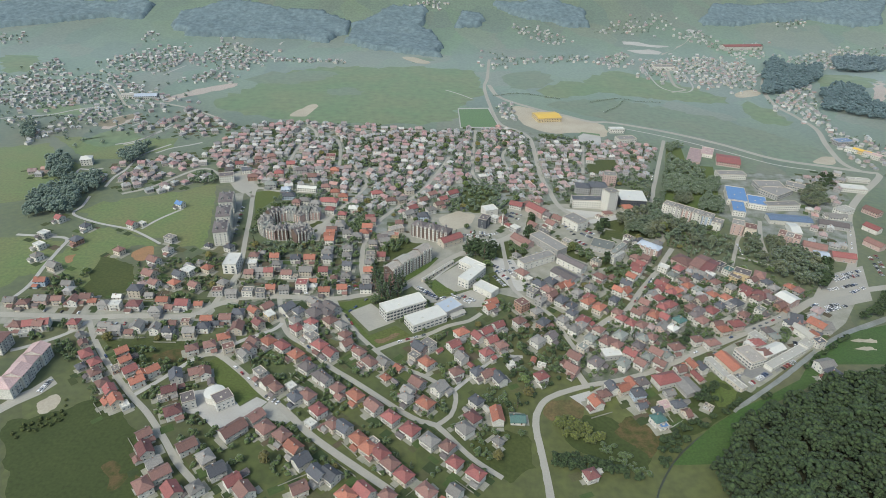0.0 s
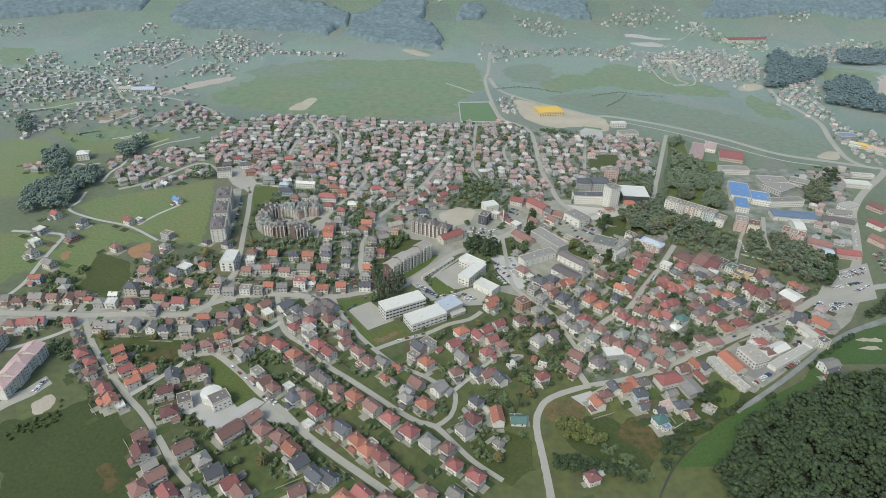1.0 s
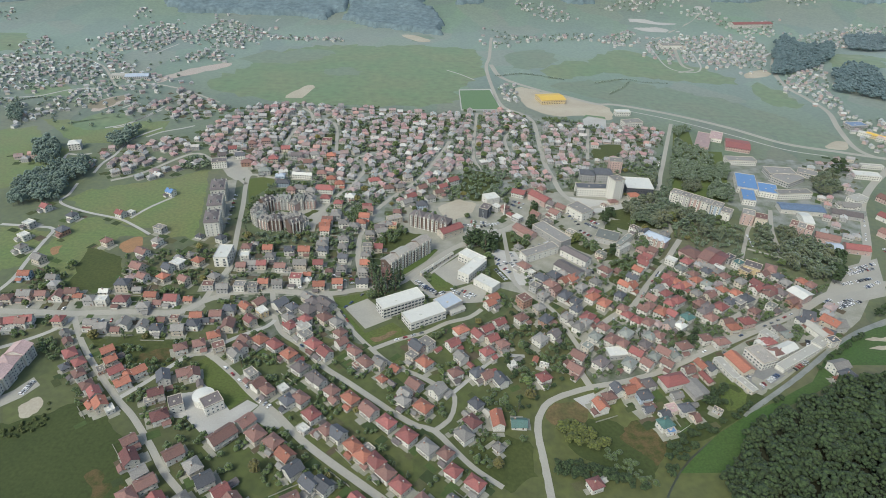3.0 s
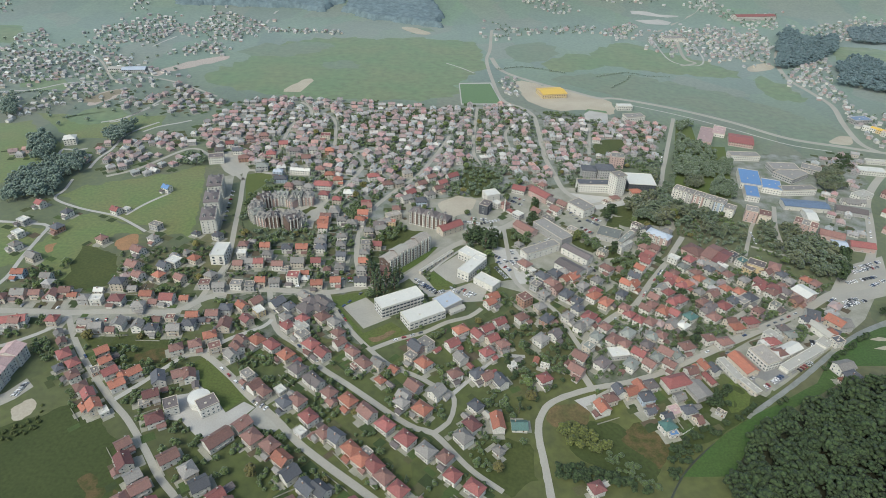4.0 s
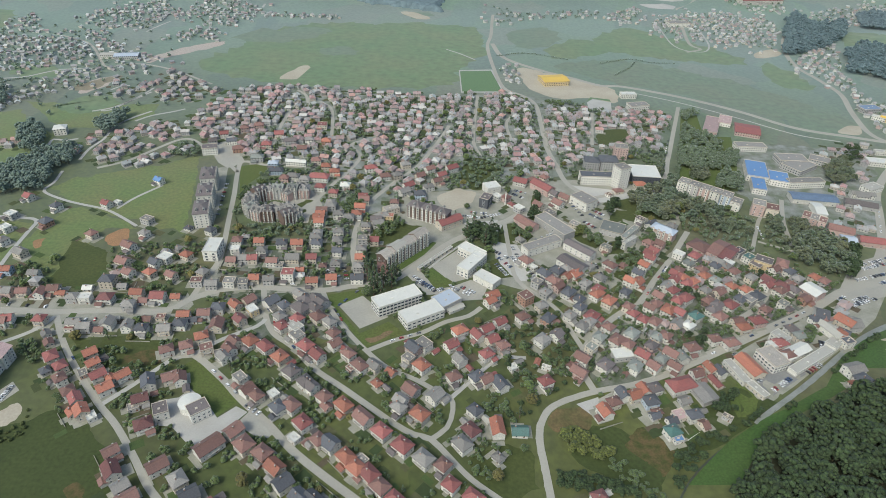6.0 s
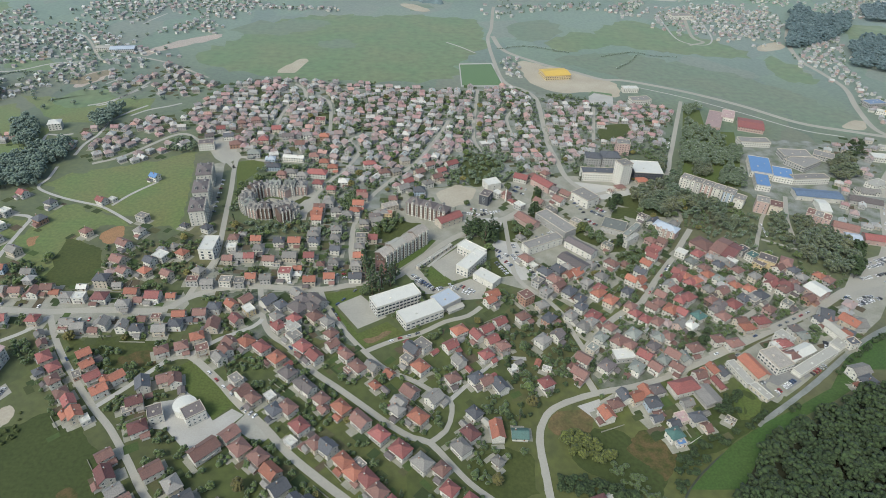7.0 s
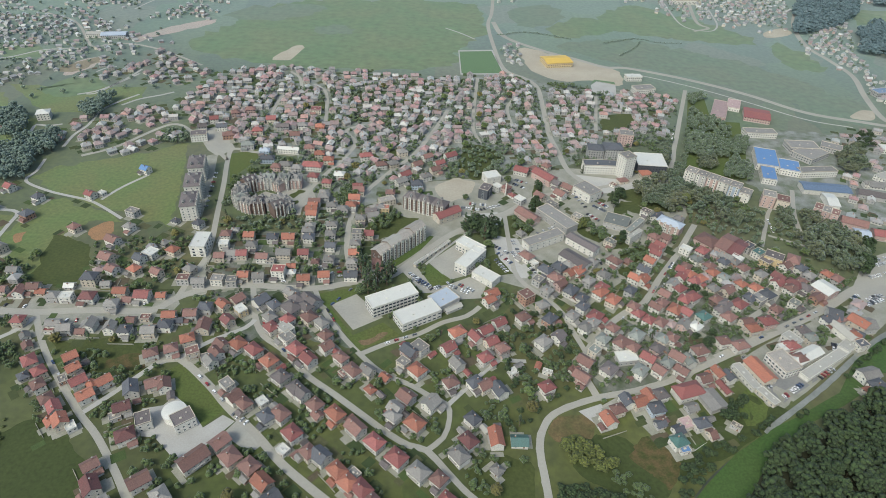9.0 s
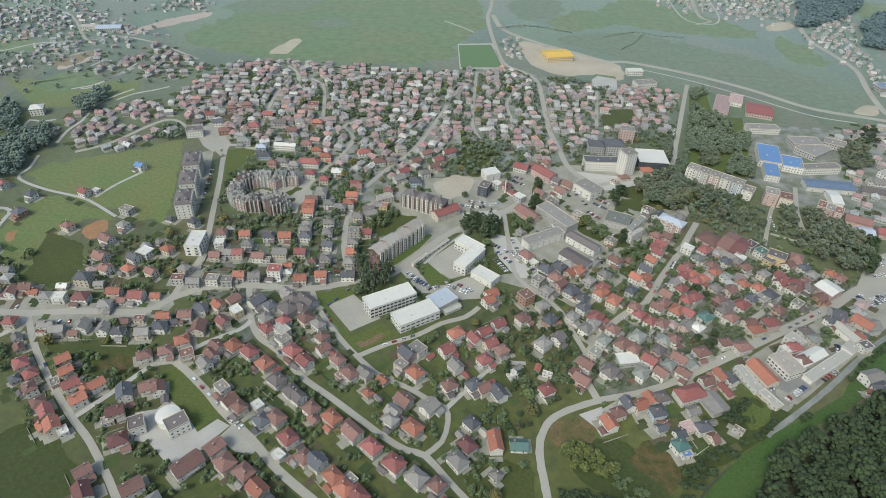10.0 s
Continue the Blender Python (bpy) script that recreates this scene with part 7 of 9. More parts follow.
house(-170.1, 531.7, 1, 9, 8, 2, "h", "g", "w")
house(-155.9, 514.6, 1, 10, 8, 2, "t", "b", "w")
house(-138.3, 521.6, 2, 12, 9.5, 2, "t", "g", "c")
house(-128.2, 506.1, 6, 7, 6, 1, "t", "o", "w")
house(-193.1, 512.8, 2, 8.5, 8, 2, "t", "b", "c")
house(-127.6, 601.8, 6, 9, 8, 2, "t", "o", "c")
house(-126, 586.9, 2, 9.5, 8.5, 2, "t", "o", "w")
house(-123, 565.1, 7, 9, 8, 2, "h", "g", "w")
house(-120.7, 547.6, -1, 9.5, 8.5, 2, "h", "s", "w")
house(-108.7, 603.4, 6, 10.5, 9, 2, "h", "g", "w")
house(-88, 619.6, 0, 11, 9.5, 2, "t", "o", "w")
house(-89.8, 606.1, 2, 10, 8.5, 2, "h", "o", "w")
house(-101.7, 554.2, 6, 9, 8.5, 2, "h", "g", "g")
house(-103.2, 569.9, 7, 10, 7.5, 2, "h", "g", "w")
house(-87.9, 642.3, 7, 9.5, 8, 2, "t", "r", "w")
house(-121.8, 648.4, 0, 9.5, 8, 2, "h", "r", "c")
house(-111.1, 665.6, 1, 11, 9.5, 2, "h", "w", "w")
house(-121.2, 626.6, 5, 8.5, 8, 2, "h", "g", "w")
house(-65.5, 557.1, 1, 8.5, 8.5, 2, "t", "r", "c")
house(-52.4, 632.6, 2, 9, 8, 2, "h", "b", "w")
house(-68.1, 595.1, 4, 10.5, 9.5, 2, "t", "k", "w")
house(-55.7, 602.8, 0, 10, 7.5, 2, "f", "o", "y")
house(-77.2, 583, 4, 9, 8, 2, "h", "g", "c")
house(-108.6, 514, 7, 6.5, 6, 1, "h", "b", "c")
house(-148.4, 512.7, 1, 7, 5.5, 1, "f", "g", "g")
house(-193, 556.6, 7, 7, 5.5, 1, "h", "g", "g")
house(-52.5, 514.1, 4, 9, 8.5, 2, "h", "b", "b")
house(-67.2, 503.5, 5, 7.5, 6, 1, "h", "k", "p")

# ---- scattered houses in the western meadows ----
house(-319.9, 658.7, -24, 9, 8, 2, "t", "u", "w")
house(-340.1, 546.5, -24, 9, 8, 2, "h", "b", "c")
house(-353, 603.9, -23, 9, 8, 2, "t", "r", "w")
house(-345.1, 610.5, -21, 7, 6, 1, "f", "w", "w")
house(-401, 594.9, -20, 9, 8.5, 2, "h", "s", "w")
house(-438.9, 611.1, -25, 8.5, 8.5, 2, "t", "r", "w")
house(-394.7, 564.5, -26, 10.5, 9.5, 2, "h", "s", "b")
house(-426.7, 550.8, -26, 9.5, 8, 2, "f", "w", "w")
house(-416.3, 529.2, -25, 9, 8.5, 2, "h", "g", "w")
house(-389.1, 511.8, -23, 11, 9, 2, "t", "g", "c")
house(-298.5, 576.7, -21, 11, 8.5, 2, "f", "g", "g")
house(-290.9, 551.5, -20, 8.5, 7.5, 2, "h", "g", "w")
house(-296.3, 529.7, -26, 12, 9, 2, "t", "b", "w")
house(-289.8, 504.5, -21, 11.5, 10, 2, "t", "b", "c")
house(-277.9, 488.4, -24, 9, 8.5, 2, "t", "b", "w")
house(-261.1, 504.8, -26, 9, 8.5, 2, "t", "s", "w")
house(-254.8, 513.5, -22, 11.5, 10, 2, "f", "w", "w")
house(-237.3, 518.8, -23, 9.5, 8, 2, "h", "o", "c")
house(-259.5, 489.7, -26, 9, 8, 2, "h", "o", "c")
house(-238.9, 486.9, -26, 9, 7.5, 2, "t", "b", "c")
house(-250.4, 531.8, -23, 7, 6.5, 1, "h", "g", "g")
house(-212.9, 493.2, -23, 9, 8, 2, "h", "g", "c")
house(-435.9, 575.3, -20, 10, 8.5, 2, "f", "w", "g")
house(-253.7, 567.7, -20, 7, 6, 1, "h", "s", "w")
house(-229.3, 561.8, -22, 8.5, 8, 2, "h", "s", "w")

# ---- houses south and east of the school ----
house(45.9, 471.4, 38, 9, 8, 2, "t", "o", "w")
house(77.3, 477.3, 37, 11, 10.5, 3, "f", "b", "b")
house(90.7, 468.9, 31, 9.5, 8, 2, "h", "g", "c")
house(73.1, 453.7, 37, 10, 8.5, 2, "h", "b", "w")
house(53.1, 445.6, 35, 9.5, 8, 2, "t", "r", "w")
house(41.8, 436.3, 35, 10, 8, 2, "t", "r", "w")
house(19.5, 432.9, 35, 11.5, 9, 2, "h", "o", "w")
house(34, 428.9, -52, 10, 8, 2, "t", "r", "w")
house(46, 424.8, 34, 9.5, 8, 2, "t", "r", "c")
house(54.6, 419.2, 32, 9, 8, 2, "h", "b", "p")
house(40.9, 408.5, 36, 9.5, 8.5, 2, "h", "r", "w")
house(19.5, 400.7, -52, 9.5, 8.5, 2, "t", "g", "w")
house(12.6, 415.7, 38, 10, 8.5, 2, "t", "r", "w")
house(15.2, 382.6, 33, 9.5, 8.5, 2, "h", "b", "w")
house(32.7, 384.5, 37, 10, 8.5, 2, "h", "s", "w")
house(39.6, 382.5, 36, 9, 8.5, 2, "t", "b", "c")
house(50.4, 379.8, -58, 11.5, 9, 2, "t", "s", "w")
house(85.8, 385.8, 31, 10, 8.5, 2, "h", "r", "w")
house(61.6, 399.1, 33, 6.5, 6, 1, "f", "w", "w")
house(-87, 261.3, 32, 10, 8.5, 2, "t", "b", "c")
house(95, 453.3, 49, 11, 8.5, 2, "h", "s", "b")
house(87.5, 428.6, 44, 11, 9.5, 2, "h", "g", "w")
house(100, 434.8, 49, 9, 8.5, 2, "t", "k", "w")
house(108.7, 496.2, 44, 9.5, 7.5, 2, "t", "b", "p")
house(126.6, 515.4, 44, 10.5, 9.5, 2, "t", "o", "w")
house(119.1, 511.3, 46, 8.5, 8, 2, "t", "o", "c")
house(134.6, 502.2, 47, 9.5, 8, 2, "h", "g", "g")
house(117, 488.6, 50, 12, 9, 2, "h", "s", "w")
house(125.3, 479.8, 49, 8.5, 8, 2, "h", "s", "w")
house(142.5, 488, 45, 12, 9, 2, "h", "o", "w")
house(151.6, 479.1, 50, 12, 9, 2, "h", "o", "c")
house(114.2, 458.3, 46, 9, 8, 2, "h", "g", "w")
house(124.2, 469.1, 47, 8.5, 8.5, 2, "h", "s", "w")
house(132.9, 458.8, 49, 12, 9.5, 2, "h", "r", "w")
house(123.1, 446.3, 50, 10, 8.5, 2, "h", "g", "w")
house(135.5, 434.5, 48, 9, 8.5, 2, "h", "e", "w")
house(144.8, 446.3, 45, 8.5, 8.5, 2, "h", "b", "w")
house(149.2, 432, 48, 12, 9, 2, "h", "b", "w")
house(163.1, 439.8, 47, 11.5, 9, 2, "h", "e", "w")
house(169, 492, 49, 9, 7.5, 2, "h", "s", "g")
house(183.4, 507.1, 47, 9.5, 8.5, 2, "t", "o", "w")
house(187.8, 521.4, -44, 10, 8.5, 2, "t", "s", "w")
house(196.5, 534.9, -45, 9.5, 8.5, 2, "t", "o", "w")
house(205.1, 547, -38, 9.5, 8, 2, "t", "r", "w")
house(212.2, 559.4, -42, 9.5, 8, 2, "t", "r", "c")
house(221.4, 572.5, -42, 8.5, 8.5, 2, "t", "b", "p")
house(167.3, 472.4, 50, 8.5, 8, 2, "h", "b", "c")
house(186.3, 472.7, -41, 9.5, 7.5, 2, "t", "b", "w")
house(198.1, 488.9, -44, 9, 8.5, 2, "t", "b", "c")
house(208.5, 502.7, 50, 9.5, 8, 2, "t", "g", "w")
house(218.7, 512.8, 51, 8.5, 8, 2, "t", "r", "w")
house(227.3, 527.8, 50, 9.5, 8, 2, "h", "b", "g")
house(201.7, 470.4, 50, 12, 9.5, 2, "h", "o", "w")
house(213.1, 482.6, 52, 9, 8.5, 2, "h", "r", "c")
house(169.3, 463.7, 47, 8.5, 8, 2, "h", "r", "w")
house(176.6, 456.8, 50, 9, 8, 2, "h", "r", "w")
house(185.7, 454.4, 49, 10, 8, 2, "h", "b", "w")
house(183.2, 436.6, 50, 9, 8, 2, "h", "e", "c")
house(117.8, 411.2, -39, 11.5, 9.5, 2, "t", "b", "w")
house(113, 397, -40, 11.5, 9, 2, "t", "b", "p")
house(135, 405.2, 45, 11.5, 9.5, 2, "h", "k", "w")
house(158.3, 404.9, 50, 11, 9, 2, "h", "e", "w")
house(167.4, 417.1, -40, 10.5, 9, 2, "t", "r", "w")
house(173.2, 405.3, -46, 9, 8.5, 2, "t", "b", "w")
house(180.9, 412.6, 48, 8.5, 8, 2, "h", "e", "g")
house(176.1, 426.7, 47, 9, 8, 2, "h", "k", "p")
house(190.2, 418.9, -41, 11, 9, 2, "t", "b", "w")
house(189.8, 405.5, -43, 9.5, 7.5, 2, "t", "b", "w")
house(190.7, 438.1, 49, 8.5, 8.5, 2, "h", "b", "w")
house(204.1, 452.3, 48, 9, 8.5, 2, "t", "g", "p")
house(210.7, 467.1, -45, 8.5, 8.5, 2, "t", "r", "g")
house(90, 500.5, 50, 9, 8, 2, "f", "g", "g")
house(96.2, 487.1, 47, 8.5, 8.5, 2, "h", "g", "g")
house(126.7, 422.6, 47, 9, 7.5, 2, "f", "e", "c")
house(157.6, 427.3, 48, 9, 8, 2, "h", "b", "c")

# ---- houses along the main road ----
house(127.1, 361.4, -68, 10.5, 9, 2, "t", "o", "w")
house(135.1, 370, 23, 9.5, 7.5, 2, "h", "b", "c")
house(143, 377.7, -70, 9.5, 8, 2, "t", "s", "w")
house(151.8, 376.9, 23, 9.5, 8.5, 2, "t", "o", "c")
house(159.8, 382, -72, 9.5, 8, 2, "t", "o", "w")
house(168.5, 383.7, 20, 10, 8.5, 2, "h", "k", "w")
house(163, 371.9, 16, 10.5, 9, 2, "h", "s", "u")
house(191.2, 359.2, 18, 10, 7.5, 2, "h", "s", "w")
house(166, 363.9, 21, 7, 5.5, 1, "h", "b", "g")
house(171.9, 345.3, 23, 10, 8.5, 2, "h", "n", "w")
house(174.8, 340.7, 16, 7, 6, 1, "f", "u", "w")
house(209.1, 425.6, 22, 11.5, 9, 2, "h", "b", "w")
house(197.9, 415.3, -72, 9.5, 8, 2, "t", "e", "w")
house(230.9, 435.9, 16, 9.5, 8, 2, "h", "b", "w")
house(242.5, 431.5, 20, 12, 8.5, 2, "h", "b", "w")
house(260, 450.9, 18, 11, 8.5, 2, "h", "o", "c")
house(275, 459.6, 18, 12, 9.5, 2, "h", "r", "p")
house(256.8, 458, 18, 9, 7.5, 2, "t", "b", "c")
house(282.4, 432.6, 22, 11, 9, 2, "h", "r", "w")
house(275.5, 429.6, 18, 9, 7.5, 2, "f", "w", "w")
house(299.7, 450.4, 19, 9, 8, 2, "h", "k", "w")
house(327.3, 464.7, 21, 9.5, 7.5, 2, "h", "s", "w")
house(338.5, 446.5, 24, 10.5, 9, 2, "h", "o", "b")
house(339.3, 436.2, 19, 9.5, 7.5, 2, "f", "s", "w")
house(283.4, 419, 21, 8.5, 8, 2, "h", "b", "w")
house(326.9, 391.7, 22, 11.5, 8.5, 2, "h", "s", "w")
house(320.1, 388.3, 20, 6.5, 6.5, 1, "h", "o", "c")
house(303, 441.8, 17, 9.5, 8, 2, "h", "e", "c")
house(356.3, 460.9, 23, 10, 8, 2, "f", "b", "g")
house(336.3, 466, 17, 9, 8.5, 2, "h", "b", "g")
house(109.8, 291, 23, 9, 8, 2, "h", "m", "w")
house(30.8, 352.8, -46, 9.5, 8, 2, "h", "s", "w")
house(27.7, 335.3, -48, 11, 9, 2, "h", "m", "w")
house(21.6, 323.4, -49, 11.5, 9.5, 2, "h", "g", "w")
house(46.2, 317, -46, 7, 6, 1, "h", "g", "w")
house(221.6, 487, 36, 11.5, 9, 2, "h", "r", "w")
house(223.4, 463.2, 32, 10, 8.5, 2, "h", "n", "w")
house(213.4, 451.2, 39, 9, 8, 2, "h", "w", "w")
house(244.1, 463.4, 39, 10.5, 9.5, 2, "h", "b", "w")
house(246.8, 478.8, 37, 11, 9, 2, "h", "k", "w")
house(258.7, 479.5, 39, 11.5, 10, 2, "h", "r", "w")
house(254.7, 497.1, 37, 10, 8.5, 2, "t", "b", "c")
house(270, 506.6, 32, 8.5, 8.5, 2, "h", "o", "w")
house(281, 502.1, 37, 9.5, 8.5, 2, "h", "o", "w")
house(271, 488.2, 35, 9.5, 8.5, 2, "h", "s", "g")
house(287.9, 493.3, 32, 11.5, 10, 2, "h", "s", "w")
house(257.8, 515.4, 38, 8.5, 8, 2, "h", "e", "w")
house(249.6, 521.1, 36, 9.5, 8.5, 2, "h", "o", "c")
house(235.7, 511.3, 36, 9.5, 8, 2, "h", "o", "w")
house(227.9, 517, 37, 9.5, 8, 2, "h", "o", "w")
house(213.2, 497.1, 34, 10, 8, 2, "h", "r", "w")
house(303.8, 510.6, 38, 9, 8.5, 2, "t", "r", "w")
house(313.4, 503.4, 34, 11, 9, 2, "h", "b", "w")
house(326, 513, 39, 9.5, 8, 2, "h", "b", "c")
house(330, 491.9, 34, 9.5, 8, 2, "t", "b", "b")
house(355.6, 525.9, 33, 8.5, 8.5, 2, "h", "o", "c")
house(361.3, 520, 37, 10, 7.5, 2, "h", "b", "g")
house(307.3, 483.7, 39, 9, 7.5, 2, "f", "e", "w")
house(309.4, 544.7, 40, 17, 10.5, 2, "f", "k", "y")
house(322.1, 536.4, 38, 9, 7.5, 2, "t", "b", "w")
house(335.2, 533.6, 33, 9.5, 8, 2, "h", "s", "w")
house(337.9, 522.8, 38, 9.5, 8.5, 2, "h", "g", "g")
house(298, 564.7, 39, 12, 8.5, 2, "f", "s", "g")
house(304.5, 555.1, 35, 11, 9, 2, "f", "n", "w")
house(265.5, 537.9, 39, 9, 8.5, 2, "h", "s", "w")
house(250.1, 531.2, 35, 9, 8.5, 2, "h", "b", "g")
house(240.6, 540.9, 38, 9, 8.5, 2, "h", "e", "w")
house(311.2, 479.7, 33, 7, 6, 1, "h", "k", "p")
house(288, 474.8, 39, 9, 7.5, 2, "h", "b", "p")
house(241, 484.1, 36, 10, 8, 2, "h", "b", "k")
house(293.7, 521.4, 36, 9.5, 8, 2, "h", "g", "c")
house(280.6, 529.6, 32, 9.5, 8, 2, "h", "b", "w")
house(275.7, 538.7, 38, 9, 8.5, 2, "h", "g", "b")
house(243.3, 499, 33, 9, 8.5, 2, "h", "g", "c")

# ---- close-built houses of the town centre ----
house(82.4, 534, -48, 12, 9, 2, "h", "b", "w")
house(88.8, 527.1, -49, 7.5, 5.5, 1, "f", "w", "w")
house(97.8, 515, -42, 11.5, 9, 2, "h", "s", "w")
house(110.6, 519.6, -44, 11, 10, 2, "h", "s", "g")
house(120.4, 523.9, -49, 9, 8, 2, "h", "g", "w")
house(141.8, 529.1, -42, 9, 8, 2, "h", "g", "w")
house(163.1, 532.5, -46, 12, 8.5, 2, "h", "b", "w")
house(149.4, 511.7, -47, 9, 8.5, 2, "h", "g", "w")
house(105.6, 640.1, -47, 11, 8.5, 2, "t", "b", "c")
house(127.7, 645.8, -47, 11.5, 9.5, 2, "t", "b", "w")
house(137.3, 659.7, -44, 12, 8.5, 2, "t", "b", "c")
house(116.4, 624.5, -47, 11.5, 9, 2, "f", "g", "c")
house(170.4, 654.7, -41, 6.5, 6.5, 1, "h", "b", "w")
house(221.8, 607.7, 47, 11.5, 10, 2, "t", "s", "w")
house(225.7, 594.1, -45, 9, 8, 2, "f", "p", "w")
house(243.5, 607.2, -43, 8.5, 8.5, 2, "h", "g", "w")
house(212.6, 618.2, -46, 8.5, 8, 2, "f", "k", "w")
house(210.2, 573.7, -47, 9.5, 8.5, 2, "h", "b", "p")
house(125.4, 668, -42, 11, 8.5, 2, "t", "k", "w")
house(119.3, 705.5, -42, 9, 8, 2, "h", "b", "c")
house(105, 698.3, -48, 9.5, 8.5, 2, "h", "b", "w")
house(190.7, 674.5, -48, 7, 5.5, 1, "f", "b", "w")
house(83.6, 631.5, -45, 10, 8, 2, "f", "w", "g")
house(70.5, 653.8, -44, 8.5, 8.5, 2, "h", "b", "p")
house(80.3, 573.2, -48, 7.5, 6, 1, "h", "g", "g")
house(139.7, 602.9, -41, 9.5, 8, 2, "f", "g", "c")
house(153.3, 591.7, -49, 7, 6, 1, "f", "g", "c")
house(176.4, 535.6, -47, 6.5, 6.5, 1, "h", "b", "b")
house(164.7, 561.7, -44, 9.5, 7.5, 2, "f", "e", "c")
house(76.5, 642.6, -47, 7.5, 5.5, 1, "h", "r", "w")
house(61.1, 655.1, -44, 9.5, 7.5, 2, "f", "w", "w")

# ---- more houses of the centre, the ring and the eastern quarter ----
block("apartment_block", "white and pink three-storey block with a blue-grey roof", 230.3, 593.7, -40, 24, 12, 10, kind="h", roof="v", wall="p", rise=2.5, bay=3.4, sides=(0,), category="apartments", piers=(0, 4, 2, 0.3))
house(48.5, 479.2, 35, 10, 9, 2, "t", "o", "w")
house(105.8, 504.3, -45, 12, 10, 2, "h", "b", "w")
house(144.8, 494.4, 48, 10, 9, 2, "h", "r", "w")
house(129.9, 451.7, 45, 10, 8, 2, "h", "g", "w")
house(206.7, 553.5, -40, 11, 9, 2, "t", "r", "w")
house(176.8, 509.2, -40, 10, 8, 2, "t", "o", "w")
house(235.7, 555.6, -40, 10, 8, 2, "f", "w", "w")
house(250.5, 553.7, 45, 11, 9, 2, "h", "r", "w")
house(222.9, 521.2, -45, 11, 9, 2, "t", "r", "w")
house(229.8, 508.2, 45, 11, 9, 2, "h", "r", "w")
house(241.6, 471.9, 36, 11, 9, 2, "h", "k", "w")
house(192.6, 477.2, 45, 10, 8, 2, "h", "b", "w")
house(281.3, 490.1, 36, 16, 10, 2, "f", "g", "g")
house(318.3, 509.6, -55, 14, 10, 2, "h", "m", "w")
house(325.6, 505.8, -55, 11, 9, 2, "h", "k", "w")
house(308.3, 517.9, -55, 11, 9, 2, "t", "m", "w")
house(279.9, 544.0, -45, 10, 8, 2, "f", "w", "w")
house(270.3, 545.3, -40, 11, 8, 2, "t", "g", "w")
house(-114.9, 450.6, -40, 14, 12, 2, "h", "k", "g")
house(-101.9, 459.3, -40, 15, 11, 2, "t", "k", "g")
house(-114.4, 426.2, -40, 12, 9, 2, "f", "l", "w")
house(-295.6, 766.5, 20, 10, 8, 2, "t", "k", "g")
house(-268.0, 810.2, 20, 10, 9, 2, "h", "b", "p")
house(-251.9, 821.8, 15, 12, 9, 2, "h", "b", "p")
house(-257.1, 747.9, 15, 14, 9, 2, "h", "b", "b")
house(-228.1, 725.9, 10, 14, 10, 2, "h", "e", "g")
house(-226.6, 763.0, 10, 12, 9, 2, "h", "r", "c")
house(-218.6, 796.5, 10, 11, 9, 2, "t", "r", "c")
house(-199.0, 776.5, 10, 14, 8, 2, "t", "k", "g")
house(-179.7, 755.7, 10, 11, 9, 2, "t", "b", "g")
house(-175.8, 782.6, 10, 11, 9, 2, "h", "g", "w")
house(-168.4, 830.9, 5, 13, 12, 2, "f", "r", "c")
house(-153.9, 781.2, 5, 11, 9, 2, "h", "o", "b")
house(-205.0, 712.3, 5, 11, 8, 2, "h", "v", "u")
house(-197.2, 694.7, 5, 15, 9, 2, "h", "s", "u")
house(-178.7, 718.0, -3, 24, 6, 2, "t", "w", "w")
house(-174.1, 682.1, -3, 14, 9, 2, "h", "g", "w")
house(-182.9, 676.9, -3, 10, 9, 2, "h", "b", "p")
house(-159.5, 676.2, -3, 11, 9, 2, "h", "g", "g")
house(-144.3, 683.4, -3, 22, 11, 2, "h", "r", "w")
house(-138.6, 659.9, -3, 11, 9, 2, "h", "r", "w")
house(-141.2, 710.7, 8, 11, 9, 2, "h", "o", "c")
house(-128.8, 698.2, 8, 11, 9, 2, "h", "o", "c")
house(-155.7, 725.0, 8, 11, 9, 2, "h", "b", "c")
house(-272.2, 768.9, 15, 12, 8, 2, "t", "s", "w")
house(-288.1, 789.1, 15, 10, 8, 2, "t", "r", "w")
house(-96.8, 597.5, 5, 10, 9, 2, "h", "g", "w")
house(-86.0, 635.3, 5, 11, 9, 2, "t", "b", "c")
house(-54.7, 617.9, 30, 16, 9, 2, "f", "i", "c")
house(-62.4, 602.8, 25, 14, 9, 2, "h", "g", "w")
house(-65.7, 588.6, 20, 11, 8, 2, "t", "g", "w")
house(-39.9, 671.7, 40, 12, 9, 2, "t", "r", "w")
house(-25.8, 653.8, 10, 12, 11, 2, "h", "s", "u")
house(-43.5, 657.6, 40, 12, 9, 2, "t", "g", "w")
house(-87.5, 711.2, 20, 14, 9, 2, "h", "r", "w")
house(-68.3, 692.0, 20, 12, 9, 2, "h", "b", "w")
house(-55.2, 696.2, 30, 11, 9, 2, "h", "g", "c")
house(-28.1, 695.8, 40, 11, 9, 2, "t", "b", "c")
house(-17.3, 714.9, 35, 11, 8, 2, "t", "b", "w")
house(-3.1, 701.1, 35, 11, 8, 2, "t", "r", "w")
house(-7.4, 686.0, 35, 11, 8, 2, "t", "b", "c")
house(9.0, 720.5, 35, 14, 9, 2, "t", "r", "w")
house(-47.1, 724.5, 25, 11, 9, 2, "h", "g", "c")
house(-16.8, 671.0, 30, 11, 9, 2, "h", "g", "w")
house(-123.5, 558.5, 3, 11, 9, 2, "h", "g", "w")
house(-127.6, 595.0, 3, 11, 8, 2, "t", "o", "w")
